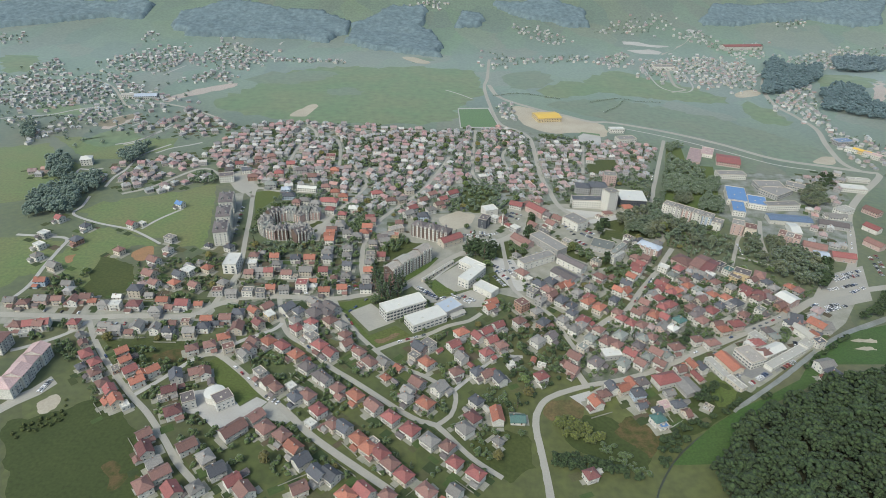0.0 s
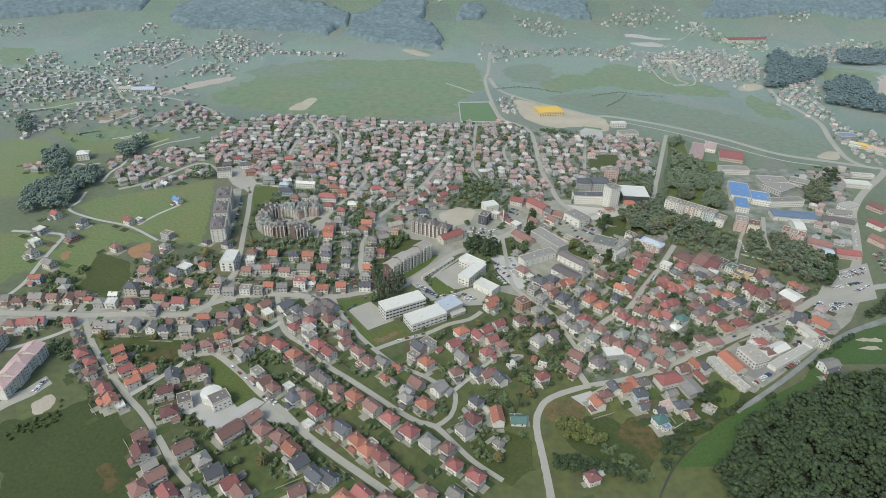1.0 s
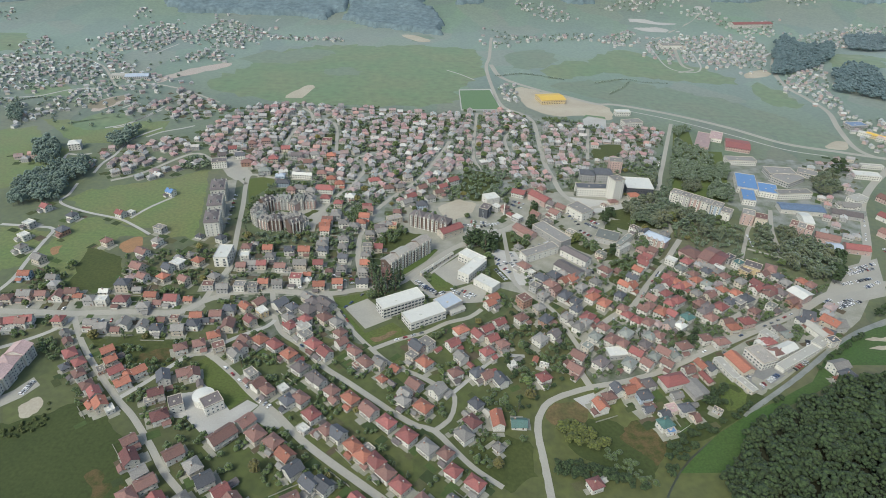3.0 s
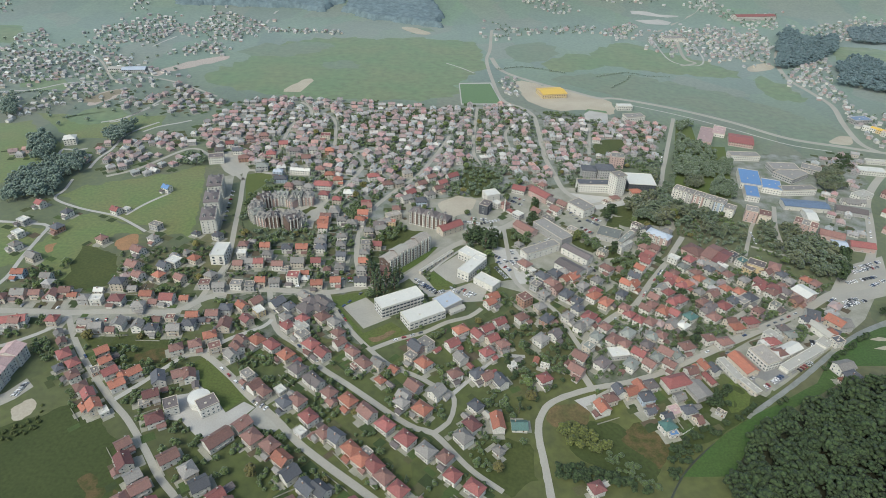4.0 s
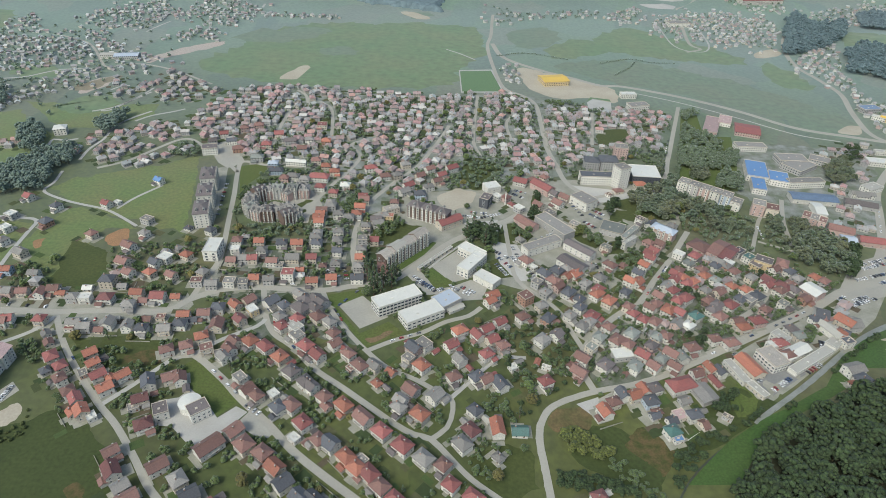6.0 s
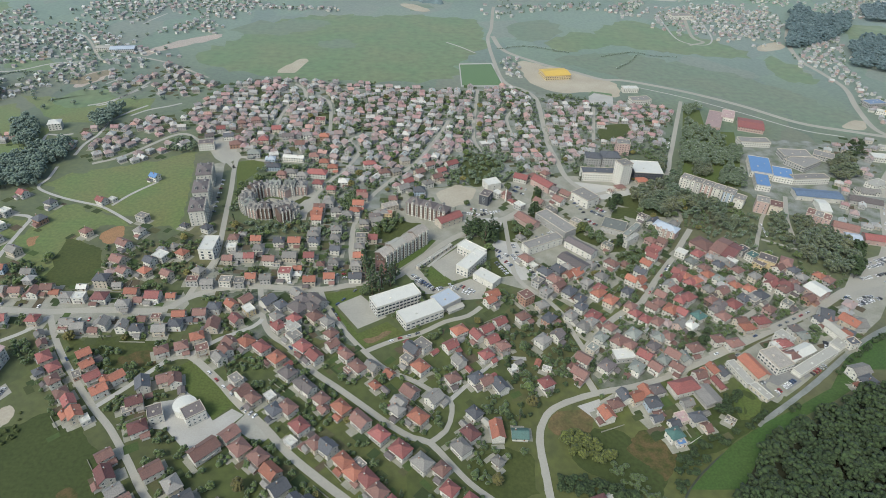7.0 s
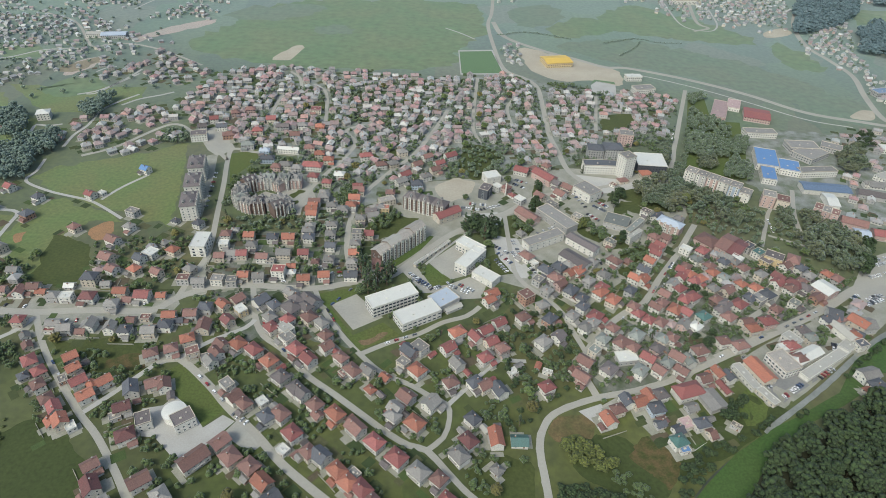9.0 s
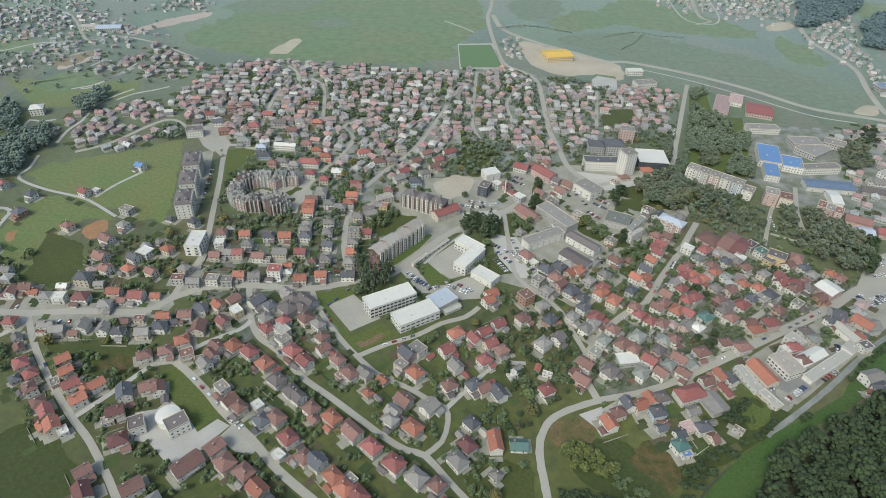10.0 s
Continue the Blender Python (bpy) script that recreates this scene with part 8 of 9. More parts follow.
house(-127.2, 609.3, 3, 11, 8, 2, "t", "b", "w")
house(-119.9, 619.7, 3, 11, 9, 2, "h", "g", "g")

# ---- houses south of the main road, and halls by the crossroads ----
block("house", "broad house with a large red hipped roof beside the main road", 190.0, 387.6, 20, 21, 12, 6, kind='h', roof='r', wall='w', rise=4, category='house', sides=(0, 1))
house(204.2, 397.9, 20, 8.5, 8, 2, "t", "b", "w")
block("shed", "low hall with a grey sheet roof behind the houses", 205.4, 380.3, -69, 17, 14, 4, kind='t', roof='g', wall='g', rise=1.6, category='shed', sides=())
house(189.0, 374.2, 21, 8, 7, 1, "t", "g", "g")
house(216.7, 403.7, -68, 10, 7, 2, "t", "o", "c")
house(223.2, 400.5, -68, 9, 7, 2, "t", "s", "w")
house(217.6, 391.8, -69, 12, 5, 1, "t", "r", "c")
house(181.9, 361.2, 22, 9, 9, 1, "f", "p", "c")
house(174.7, 355.8, 22, 7, 7, 1, "t", "s", "w")
house(196.4, 352.0, 22, 4.5, 8, 1, "t", "b", "c")
house(163.5, 360.6, 22, 7, 6, 1, "t", "s", "g")
house(215.1, 358.4, -40, 7, 4, 1, "f", "g", "g")
house(46.4, 339.9, -82, 14, 8.5, 2, "t", "o", "w")
house(62.5, 340.5, 2, 11, 8.5, 1, "t", "n", "w")
house(88.0, 401.4, -20, 7, 3.5, 1, "f", "l", "w")
block("market_hall", "long brown-red hall east of the main road", 553.6, 717.7, -60, 20, 13, 6, kind='t', roof='b', wall='p', rise=3, category='hall', sides=(0,))
block("market_hall", "red-roofed hall east of the main road", 524.7, 668.8, -60, 18, 12, 6, kind='t', roof='r', wall='w', rise=3, category='hall', sides=(0,))
block("market_hall", "brown-red hall east of the main road", 503.2, 627.9, -62, 20, 12, 6, kind='t', roof='b', wall='p', rise=3, category='hall', sides=(0,))
block("warehouse", "yellow-fronted shed at the crossroads", 668.6, 941.4, -50, 26, 10, 6, kind='t', roof='y', wall='y', rise=1.5, category='warehouse', sides=())
block("warehouse", "white-roofed shed at the crossroads", 656.1, 950.2, -35, 18, 10, 6, kind='f', roof='w', wall='w', category='warehouse', sides=())
block("warehouse", "pink and white store hall at the crossroads", 675.7, 924.9, -50, 26, 12, 7, kind='f', roof='p', wall='w', category='warehouse', sides=())
block("store", "broad white-roofed store beside the road", 568.6, 791.4, -8, 34, 15, 6, kind='f', roof='w', wall='w', category='store', sides=(0,))
block("shed", "row of white-roofed sheds", 594.9, 823.9, -5, 30, 8, 5, kind='f', roof='l', wall='w', category='shed', sides=())
block("factory", "grey flat-roofed hall of the works", 487.7, 789.3, -30, 24, 18, 6, kind='f', roof='g', wall='g', category='factory', sides=())
block("shed", "long shed with a mossy roof behind the works", 487.8, 679.8, -8, 30, 10, 5, kind='t', roof='e', wall='g', rise=2, category='shed', sides=())
block("shed", "pale-walled shed with a grey roof", 494.6, 698.5, -8, 26, 9, 6, kind='t', roof='g', wall='w', rise=2, category='shed', sides=())
house(-350.9, 419.2, 15, 20, 9, 2, "t", "r", "w")
house(-355.0, 408.8, 15, 9, 6, 1, "f", "l", "w")

# ---- tree groups of the centre and the works ----
wood("tree_group", "yellow-green trees between the offices", "shrub_leaf", [q for q in scatter([(132.5, 584.4), (139, 603.8), (150, 604.7), (149.4, 586.8)], 7, 200) if is_free(q[0], q[1], 1.2)], 8, 4.2, 40, 200, "trees")
wood("tree_group", "green trees between the offices", "hedge_leaf", [q for q in scatter([(145.6, 578), (153.8, 591.6), (165, 581.6), (161.4, 568.7)], 6.5, 201) if is_free(q[0], q[1], 1.2)], 9, 4, 40, 201, "trees")
wood("tree_group", "dark trees beside the clinic", "forest_leaf", [q for q in scatter([(173.8, 561.5), (181.7, 593.8), (188.3, 596.5), (183.6, 564.2)], 6, 202) if is_free(q[0], q[1], 1.2)], 13, 3.6, 40, 202, "trees")
wood("tree_group", "dark trees beside the square", "forest_leaf", [q for q in scatter([(176.8, 630.5), (185.2, 653.7), (198.1, 659.9), (196.6, 647), (183.5, 626.2)], 6.5, 203) if is_free(q[0], q[1], 1.2)], 12, 4, 40, 203, "trees")
wood("tree_group", "dark trees behind the market hall", "forest_leaf", [q for q in scatter([(91.7, 616.2), (103.1, 670.1), (112.1, 668.3), (108.4, 634.5), (101.1, 612.3)], 6, 204) if is_free(q[0], q[1], 1.2)], 11, 4, 40, 204, "trees")
wood("tree_group", "trees in the small park", "hedge_leaf", [q for q in scatter([(56.7, 579.4), (66.2, 601.3), (86.3, 604.1), (92.2, 582.3), (83.4, 568.9), (69, 569.8)], 8, 205) if is_free(q[0], q[1], 1.2)], 8, 3.6, 40, 205, "trees")
wood("tree_group", "green and yellow trees behind the avenue", "park_leaf", [q for q in scatter([(245.4, 713.9), (272.3, 754.7), (280.3, 732.1), (268.3, 687.5), (248.5, 631.6), (230.6, 635), (233.3, 670.9)], 6.5, 206) if is_free(q[0], q[1], 1.2)], 12, 4.4, 40, 206, "trees")
wood("tree_group", "green trees beside the street", "hedge_leaf", [q for q in scatter([(205.4, 578.3), (215.2, 598.7), (224.4, 597.2), (218, 577.2)], 6, 207) if is_free(q[0], q[1], 1.2)], 9, 4, 40, 207, "trees")
wood("tree_group", "bushes and trees of the back gardens", "hedge_leaf", [q for q in scatter([(173.9, 545.7), (188.5, 560.6), (205.3, 563.8), (193.7, 539.5), (175.3, 516.4)], 6.5, 208) if is_free(q[0], q[1], 1.2)], 7, 3.4, 40, 208, "trees")
wood("tree_group", "dark trees along the river bank", "forest_leaf", [q for q in scatter([(401.9, 481.3), (433.9, 510.1), (467.8, 536.4), (476.3, 527.3), (443.5, 497.2), (405.1, 468.8)], 6, 209) if is_free(q[0], q[1], 1)], 8, 3.2, 14, 209, "trees")
wood("tree_group", "dark tree belt by the car park", "forest_leaf", [q for q in scatter([(388.5, 529.2), (424.2, 591.2), (429.9, 586.3), (412.6, 549.7), (395.7, 524.3)], 6, 210) if is_free(q[0], q[1], 1.2)], 12, 4.2, 40, 210, "trees")
wood("tree_group", "green trees behind the school court", "hedge_leaf", [q for q in scatter([(-64.5, 473.3), (-63.8, 483.2), (-57.9, 485.3), (-55.7, 475.6)], 6, 211) if is_free(q[0], q[1], 1.2)], 9, 3.6, 40, 211, "trees")
wood("tree_group", "green scrub along the edge of the rough meadow", "town_leaf", [q for q in scatter([(50.2, 693.6), (55.2, 684.1), (70.4, 714.8), (77.5, 750.0), (66.9, 755.6), (62.5, 724.7)], 6.5, 261) if is_free(q[0], q[1], 1)], 6, 2.8, 14, 261, "trees")
wood("tree_group", "a few bushes on the rough meadow", "town_leaf", [q for q in scatter([(17.6, 705.3), (24.7, 751.5), (52.2, 750.9), (54.6, 701.3), (36.3, 678.1)], 13, 262) if is_free(q[0], q[1], 1)], 4.5, 2.4, 12, 262, "shrubs")
wood("tree_group", "green and yellowing trees by the works", "park_leaf", [q for q in scatter([(474.3, 750.2), (497.3, 791.2), (531.1, 801.3), (505.1, 737.8), (476.6, 723.3)], 7, 213) if is_free(q[0], q[1], 1.2)], 11, 4.2, 40, 213, "trees")
wood("tree_group", "dark trees round the ring of apartments", "hedge_leaf", [q for q in scatter([(-224.4, 641.1), (-224.7, 659.7), (-218.1, 654.9), (-210, 613.5), (-210.9, 595.6)], 7, 214) if is_free(q[0], q[1], 1.2)], 8, 3.6, 40, 214, "trees")
wood("tree_group", "trees between the houses and the street", "hedge_leaf", [q for q in scatter([(-108.5, 592.6), (-107, 628.5), (-93.1, 655.4), (-84.5, 627.9), (-92.2, 582.8)], 6.5, 215) if is_free(q[0], q[1], 1.2)], 8, 3.6, 40, 215, "trees")
wood("tree_group", "dark trees between the eastern houses", "forest_leaf", [q for q in scatter([(220.1, 500.4), (233.5, 511.4), (243.7, 501.8), (235.4, 488.9), (222.5, 492.2)], 7, 216) if is_free(q[0], q[1], 1.2)], 8, 3.6, 40, 216, "trees")
wood("tree_group", "dark trees between the eastern houses", "forest_leaf", [q for q in scatter([(197, 446.3), (217.2, 457.6), (233.5, 447.5), (221.5, 432.3), (203.9, 436.4)], 7, 217) if is_free(q[0], q[1], 1.2)], 8, 3.6, 40, 217, "trees")
wood("tree_group", "dark trees between the eastern houses", "hedge_leaf", [q for q in scatter([(214.2, 423.7), (231.9, 432.5), (228.4, 422), (215.9, 414.3)], 7, 218) if is_free(q[0], q[1], 1.2)], 8, 3.4, 40, 218, "trees")
wood("tree_group", "dark trees between the eastern houses", "forest_leaf", [q for q in scatter([(288.9, 526.6), (305, 537), (309.6, 528.1), (295.7, 513.7)], 7, 219) if is_free(q[0], q[1], 1.2)], 8, 3.4, 40, 219, "trees")
wood("tree_group", "trees between the road and the works", "hedge_leaf", [q for q in scatter([(295.7, 435.7), (319, 454.9), (333.4, 459.4), (323.5, 444.1), (306.1, 432.7)], 6.5, 220) if is_free(q[0], q[1], 1.2)], 7, 3.4, 40, 220, "trees")
wood("tree_group", "green trees above the striped apartments", "hedge_leaf", [q for q in scatter([(-69.8, 571.7), (-65.2, 599.1), (-47.4, 604.1), (-36.3, 593.4), (-48.1, 577.9), (-56.4, 566.4)], 6, 263) if is_free(q[0], q[1], 1)], 7, 2.8, 14, 263, "trees")

# ---- dense northern quarters ----
quarter("close-set small houses with red, brown and grey roofs", 14, 10, 11, 0.93, (-333.5, 922.8), (-314.5, 974.8), (-210.1, 987.9), (-83.1, 977.9), (6.4, 971.2), (97.1, 1000.1), (139.3, 967.5), (145.5, 838.3), (147.7, 767), (118.5, 702.2), (73.2, 743.5), (53.2, 783.1), (19.7, 771.1), (-10.8, 697.5), (-41.7, 657.3), (-88.5, 669.3), (-131.5, 690.7), (-185.6, 721.6), (-245.6, 736.4), (-301, 764.3), (-359.4, 832.6))
quarter("close-set small houses with red, brown and grey roofs", 14, 20, 12, 0.93, (148.6, 933.1), (279.3, 959.9), (332.8, 931.5), (286.3, 806.6), (221.3, 805.4), (150.4, 735.2))
quarter("close-set small houses with red, brown and grey roofs", 14, 30, 13, 0.92, (-461.8, 765.1), (-432.7, 805), (-381.8, 830.1), (-306.3, 769), (-320.6, 728.9), (-340.9, 709.6), (-376.4, 682.2), (-424.5, 698.4), (-462.8, 739.2))
quarter("small houses of a hamlet on the western slope", 18, 30, 14, 0.75, (-526.6, 870.2), (-517.4, 913.0), (-478.8, 981.5), (-436.2, 960.5), (-467.0, 859.6), (-508.8, 859.1))
quarter("small houses of a hamlet below the western slope", 16, 30, 22, 0.8, (-465.1, 1005.3), (-440.7, 1043.4), (-383.8, 993.8), (-340.0, 942.0), (-381.3, 889.5), (-433.5, 911.2))
quarter("close-set small houses with red, brown and grey roofs", 18, 60, 15, 0.8, (524.2, 849.2), (594.5, 847), (531.3, 740.2), (451.6, 593.3), (415, 601.3), (453.1, 676.8), (460.6, 733.7))
quarter("close-set small houses with red, brown and grey roofs", 15, 40, 17, 0.7, (163.1, 413.3), (240.9, 447.8), (284.3, 471.9), (322.6, 490.1), (310.9, 551.8), (248.1, 588.1), (181.1, 482), (137.3, 437.1))
quarter("close-set small houses with red, brown and grey roofs", 15, 40, 19, 0.6, (311.6, 465.7), (396.7, 512), (354.6, 453.1), (314, 429.5), (293.3, 435.6))
quarter("close-set small houses with red, brown and grey roofs", 17, 40, 21, 0.35, (-391.1, 456.8), (-244.3, 483.7), (-205.5, 522.6), (-249.5, 538.7), (-275.2, 508), (-352.1, 493.3))
quarter("pale farmhouses of a hamlet among the western fields", 15, 25, 61, 0.8, (-526.0, 877.0), (-509.8, 861.2), (-475.2, 856.5), (-470.5, 872.4), (-502.2, 922.1), (-520.1, 915.0))
quarter("pale farmhouses beside a western field lane", 15, 25, 62, 0.7, (-521.5, 944.6), (-504.3, 926.7), (-488.1, 953.9), (-497.6, 979.1), (-525.4, 980.9))
quarter("pale farmhouses beside a western field lane", 15, 25, 63, 0.7, (-469.6, 906.8), (-452.8, 897.1), (-446.8, 954.0), (-463.4, 972.8), (-487.7, 967.0))
quarter("small farmhouses below the wooded slope", 16, 25, 64, 0.7, (-544.5, 724.5), (-531.3, 714.4), (-523.6, 736.7), (-541.9, 759.1), (-553.6, 750.8))
village("mixed small houses of the western village, far off", 13.5, 31, 0.75, (-892.0, 1201.9), (-825.6, 1203.5), (-761.4, 1179.1), (-691.8, 1251.4), (-607.8, 1169.2), (-559.5, 1114.0), (-475.9, 1082.3), (-489.3, 1039.8), (-544.9, 1010.0), (-641.4, 1046.0), (-679.9, 992.4), (-769.1, 1012.4))
village("cluster of far houses in the western valley", 15, 41, 0.7, (-865.8, 1270.4), (-856.8, 1337.3), (-796.2, 1272.2), (-771.7, 1207.5), (-813.0, 1201.1))
village("cluster of far houses beside the western fields", 14.5, 42, 0.75, (-749.7, 1339.8), (-715.1, 1433.3), (-631.5, 1488.6), (-571.2, 1370.0), (-595.5, 1271.3), (-650.4, 1262.5), (-682.3, 1243.7))
village("cluster of far houses below the wooded hill", 14.5, 43, 0.75, (-581.2, 1389.8), (-553.1, 1539.2), (-424.9, 1483.1), (-407.9, 1408.4), (-445.3, 1299.9), (-497.1, 1310.9))
village("far houses along the valley lane", 15, 44, 0.7, (-549.0, 1186.1), (-504.7, 1281.0), (-445.5, 1281.0), (-441.8, 1214.7))
village("row of far farmhouses below the wooded hill", 13, 45, 0.8, (-389.7, 1428.1), (-239.9, 1420.4), (-235.8, 1394.3), (-380.5, 1391.4))
village("row of houses along the western slope lane", 13, 46, 0.8, (-621.8, 849.9), (-633.3, 883.0), (-633.7, 944.8), (-618.9, 1003.5), (-554.7, 1031.1), (-551.7, 949.3), (-595.3, 892.6))
village("scattered houses on the western slope", 15, 47, 0.6, (-735.8, 961.0), (-682.4, 964.8), (-649.0, 901.9), (-697.2, 901.4))
village("mixed roofs of the far eastern village", 13.5, 33, 0.8, (448.4, 1484.4), (562.7, 1594.1), (661.5, 1588.9), (743.2, 1544.4), (717.0, 1437.8), (645.3, 1309.8), (588.4, 1319.1), (499.7, 1346.7), (428.8, 1408.1))
village("far houses round the red factory hall", 17, 48, 0.55, (608.2, 1784.0), (696.5, 1829.7), (758.7, 1727.5), (869.7, 1773.0), (809.0, 1625.4), (736.7, 1635.3), (660.1, 1718.8))
village("cluster of far houses on the hill slope", 15, 49, 0.65, (163.7, 1761.5), (253.0, 1765.7), (312.1, 1691.4), (274.5, 1643.6), (190.3, 1698.1))
village("scattered far houses below the hill", 18, 50, 0.5, (371.1, 1739.3), (446.3, 1813.2), (542.9, 1891.4), (632.2, 1878.9), (549.6, 1772.1), (451.2, 1753.1))
village("far houses at the edge of the meadow", 15, 51, 0.7, (343.6, 1500.2), (403.2, 1587.9), (452.1, 1626.1), (442.8, 1573.3), (395.7, 1454.3))
village("small houses along the valley road", 13.5, 34, 0.75, (639.1, 1234.6), (702.3, 1291.9), (800.3, 1374.1), (729.1, 1199.7), (661.3, 1155.9), (631.1, 1180.6))
village("small houses along the valley road", 13, 52, 0.8, (656.1, 1144.9), (725.2, 1191.9), (689.9, 1055.8), (662.0, 969.1), (635.3, 950.8), (647.2, 1027.5))
village("far houses at the foot of the hill", 18, 53, 0.5, (970.8, 1950.2), (1065.9, 1961.6), (1042.4, 1904.8), (946.1, 1885.2))
village("far houses behind the wooded ridge", 17, 54, 0.55, (892.2, 1660.1), (1051.6, 1727.9), (1185.0, 1740.1), (1139.8, 1660.5), (948.3, 1537.4), (851.6, 1537.9))
village("far houses in a clearing of the hill", 15, 55, 0.7, (-128.2, 1858.4), (-15.3, 1875.3), (-30.3, 1834.9), (-116.0, 1822.0))
village("scattered farmhouses across the meadow", 19, 56, 0.5, (87.7, 1568.4), (175.1, 1517.9), (284.3, 1558.0), (353.1, 1579.7), (332.4, 1498.3), (218.7, 1479.8), (83.7, 1404.5))
village("far farm below the hill", 22, 57, 0.5, (-778.1, 1579.8), (-735.5, 1586.6), (-706.6, 1513.9), (-747.4, 1507.1))
village("far farm below the hill", 22, 58, 0.45, (-1094.0, 1518.3), (-1027.5, 1521.3), (-989.9, 1456.4), (-1044.1, 1437.4))
village("works sheds and houses at the crossroads", 17, 35, 0.8, (654.7, 1003.8), (728.7, 1037), (741.4, 901), (675.3, 801.7), (623, 869))
village("small houses by the football pitch", 15, 36, 0.9, (84.5, 1112.1), (123.6, 1166), (118.8, 1043.1), (95, 1040.1))

# ---- garden trees ----
rng = random.Random(77)
TOWN = [(-381.6, 457.5), (-377.1, 500.4), (-323.7, 543), (-249.5, 538.7), (-224.8, 583.1), (-250.1, 727.9), (-258.8, 897.1), (96.3, 987.2), (332.8, 931.5), (272.3, 716.4), (405.6, 549.2), (336, 474.9), (209.5, 408.1), (127.1, 378.1), (94.9, 365.3), (70.5, 332.9), (43.8, 285), (-56, 275.1), (-166, 269), (-251.5, 347.7), (-306.7, 411), (-346.6, 401.7)]
count = 0
for x, y in scatter(TOWN, 23, 5, 0.5):
    if count < 260 and is_open(x, y, 2.2) and rng.random() < 0.6:
        leaf = rng.choice(("leaf_green", "leaf_green", "leaf_green", "leaf_dark", "leaf_autumn"))
        tree(x, y, rng.uniform(0.7, 1.25), leaf, rng.choice(("spruce_a", "spruce_b") if leaf == "leaf_dark" else ("round_a", "round_b", "round_c")))
        take(x, y, 2.5)
        count += 1

# ---- garden sheds ----
rng = random.Random(21)
for x, y, turn, w, d in [q for q in YARDS if q[1] < 430]:
    a, side = radians(turn), rng.choice((-1, 1))
    px, py = x + side * (w * 0.5 + 4.5) * math.cos(a) - 3 * math.sin(a), y + side * (w * 0.5 + 4.5) * math.sin(a) + 3 * math.cos(a)
    if rng.random() < 0.42 and is_open(px, py, 2.6):
        outbuilding(px, py, turn + rng.choice((0, 90)), rng.choice((4, 5, 6)), rng.choice((3, 3.5, 4)), rng.choice("obrggkl"), rng.choice("gcbw"))


# ---- shrubs, hedges, woods and parks ----
wood("garden_trees", "fruit and shade trees crowding the gardens", "hedge_leaf", [q for q in scatter(TOWN, 9.5, 9, 0.5) if noise.noise(Vector((q[0] * 0.022, q[1] * 0.022, 0))) > 0.08 + max(0, q[1] - 520) * 0.0003 and q[1] < 560 and is_green(q[0], q[1], 1.4)], 6, 2.7, 14, 60, "trees")
wood("garden_trees", "small trees crowding the gardens of the northern quarters", "town_leaf", [q for q in scatter(TOWN, 8.0, 9, 0.5) if noise.noise(Vector((q[0] * 0.022, q[1] * 0.022, 0))) > -0.04 and q[1] >= 560 and is_green(q[0], q[1], 1.4)], 6.2, 2.6, 9, 59, "trees")
wood("garden_shrubs", "green garden shrubs and hedges between the houses", "hedge_leaf", [q for q in scatter(TOWN, 4.6, 8, 0.5) if noise.noise(Vector((q[0] * 0.045, q[1] * 0.045, 4))) > 0.17 and is_green(q[0], q[1], 1.0)], 3.2, 1.8, 7, 61, "shrubs", False)
wood("garden_shrubs", "small dark trees in the gaps between the eastern houses", "hedge_leaf", [q for q in scatter([(137.3, 437.1), (180.2, 478.1), (248.1, 588.1), (310.9, 551.8), (376.8, 515), (342, 487.3), (246.1, 435.5), (176, 400.7), (128.5, 386.3), (119, 411.3)], 6, 301) if is_free(q[0], q[1], 0.3)], 5, 2.2, 14, 301, "shrubs")
wood("garden_shrubs", "small trees in the gaps between the central houses", "hedge_leaf", [q for q in scatter([(59.6, 506.3), (95.2, 492.3), (146.4, 487.8), (193.5, 533.8), (193.6, 558), (158, 550.3), (119.8, 519.6), (88, 526.2)], 8, 302) if is_free(q[0], q[1], 0.5)], 5, 2.2, 14, 302, "shrubs")
wood("avenue_trees", "dark tree belt across the meadow by the avenue", "town_leaf", [q for q in scatter([(300.8, 765.5), (325.1, 801.7), (388.3, 804.5), (372.7, 762.7), (324.4, 748.6), (300.3, 749.4)], 6, 66) if is_free(q[0], q[1], 1)], 10, 3.8, 36, 66, "trees")
wood("avenue_trees", "yellowing trees behind the stepped apartments", "park_leaf", [q for q in scatter([(294.6, 721.4), (314.2, 757.1), (328.9, 749), (319.9, 717.8), (304.4, 719.3)], 6, 311) if is_free(q[0], q[1], 1)], 11, 3.8, 36, 311, "trees")
wood("avenue_trees", "dark green trees behind the stepped apartments", "town_leaf", [q for q in scatter([(324.4, 706.6), (344, 747.3), (364.5, 736.9), (351.1, 697.7), (335.4, 699.1)], 6, 312) if is_free(q[0], q[1], 1)], 11, 3.8, 36, 312, "trees")
wood("avenue_trees", "row of trees along the straight avenue", "town_leaf", [q for q in scatter([(276.6, 716.8), (299.7, 782), (334.2, 878.2), (354.2, 933.9), (361.3, 934.7), (327.1, 838.3), (299.3, 765.3), (280.5, 711.3)], 6, 313) if is_free(q[0], q[1], 1)], 9, 3.2, 30, 313, "trees")
wood("garden_trees", "dark fruit trees and hedges of the gardens above the road bend", "forest_leaf", [q for q in scatter([(51.9, 457.6), (57.2, 380.6), (94.5, 389.5), (125.2, 405.1), (126.1, 425.1), (115.1, 462.4), (92.2, 474.8)], 7, 331) if is_free(q[0], q[1], 1) and noise.noise(Vector((q[0] * 0.05, q[1] * 0.05, 2))) > -0.15], 5.5, 2.5, 14, 331, "trees")
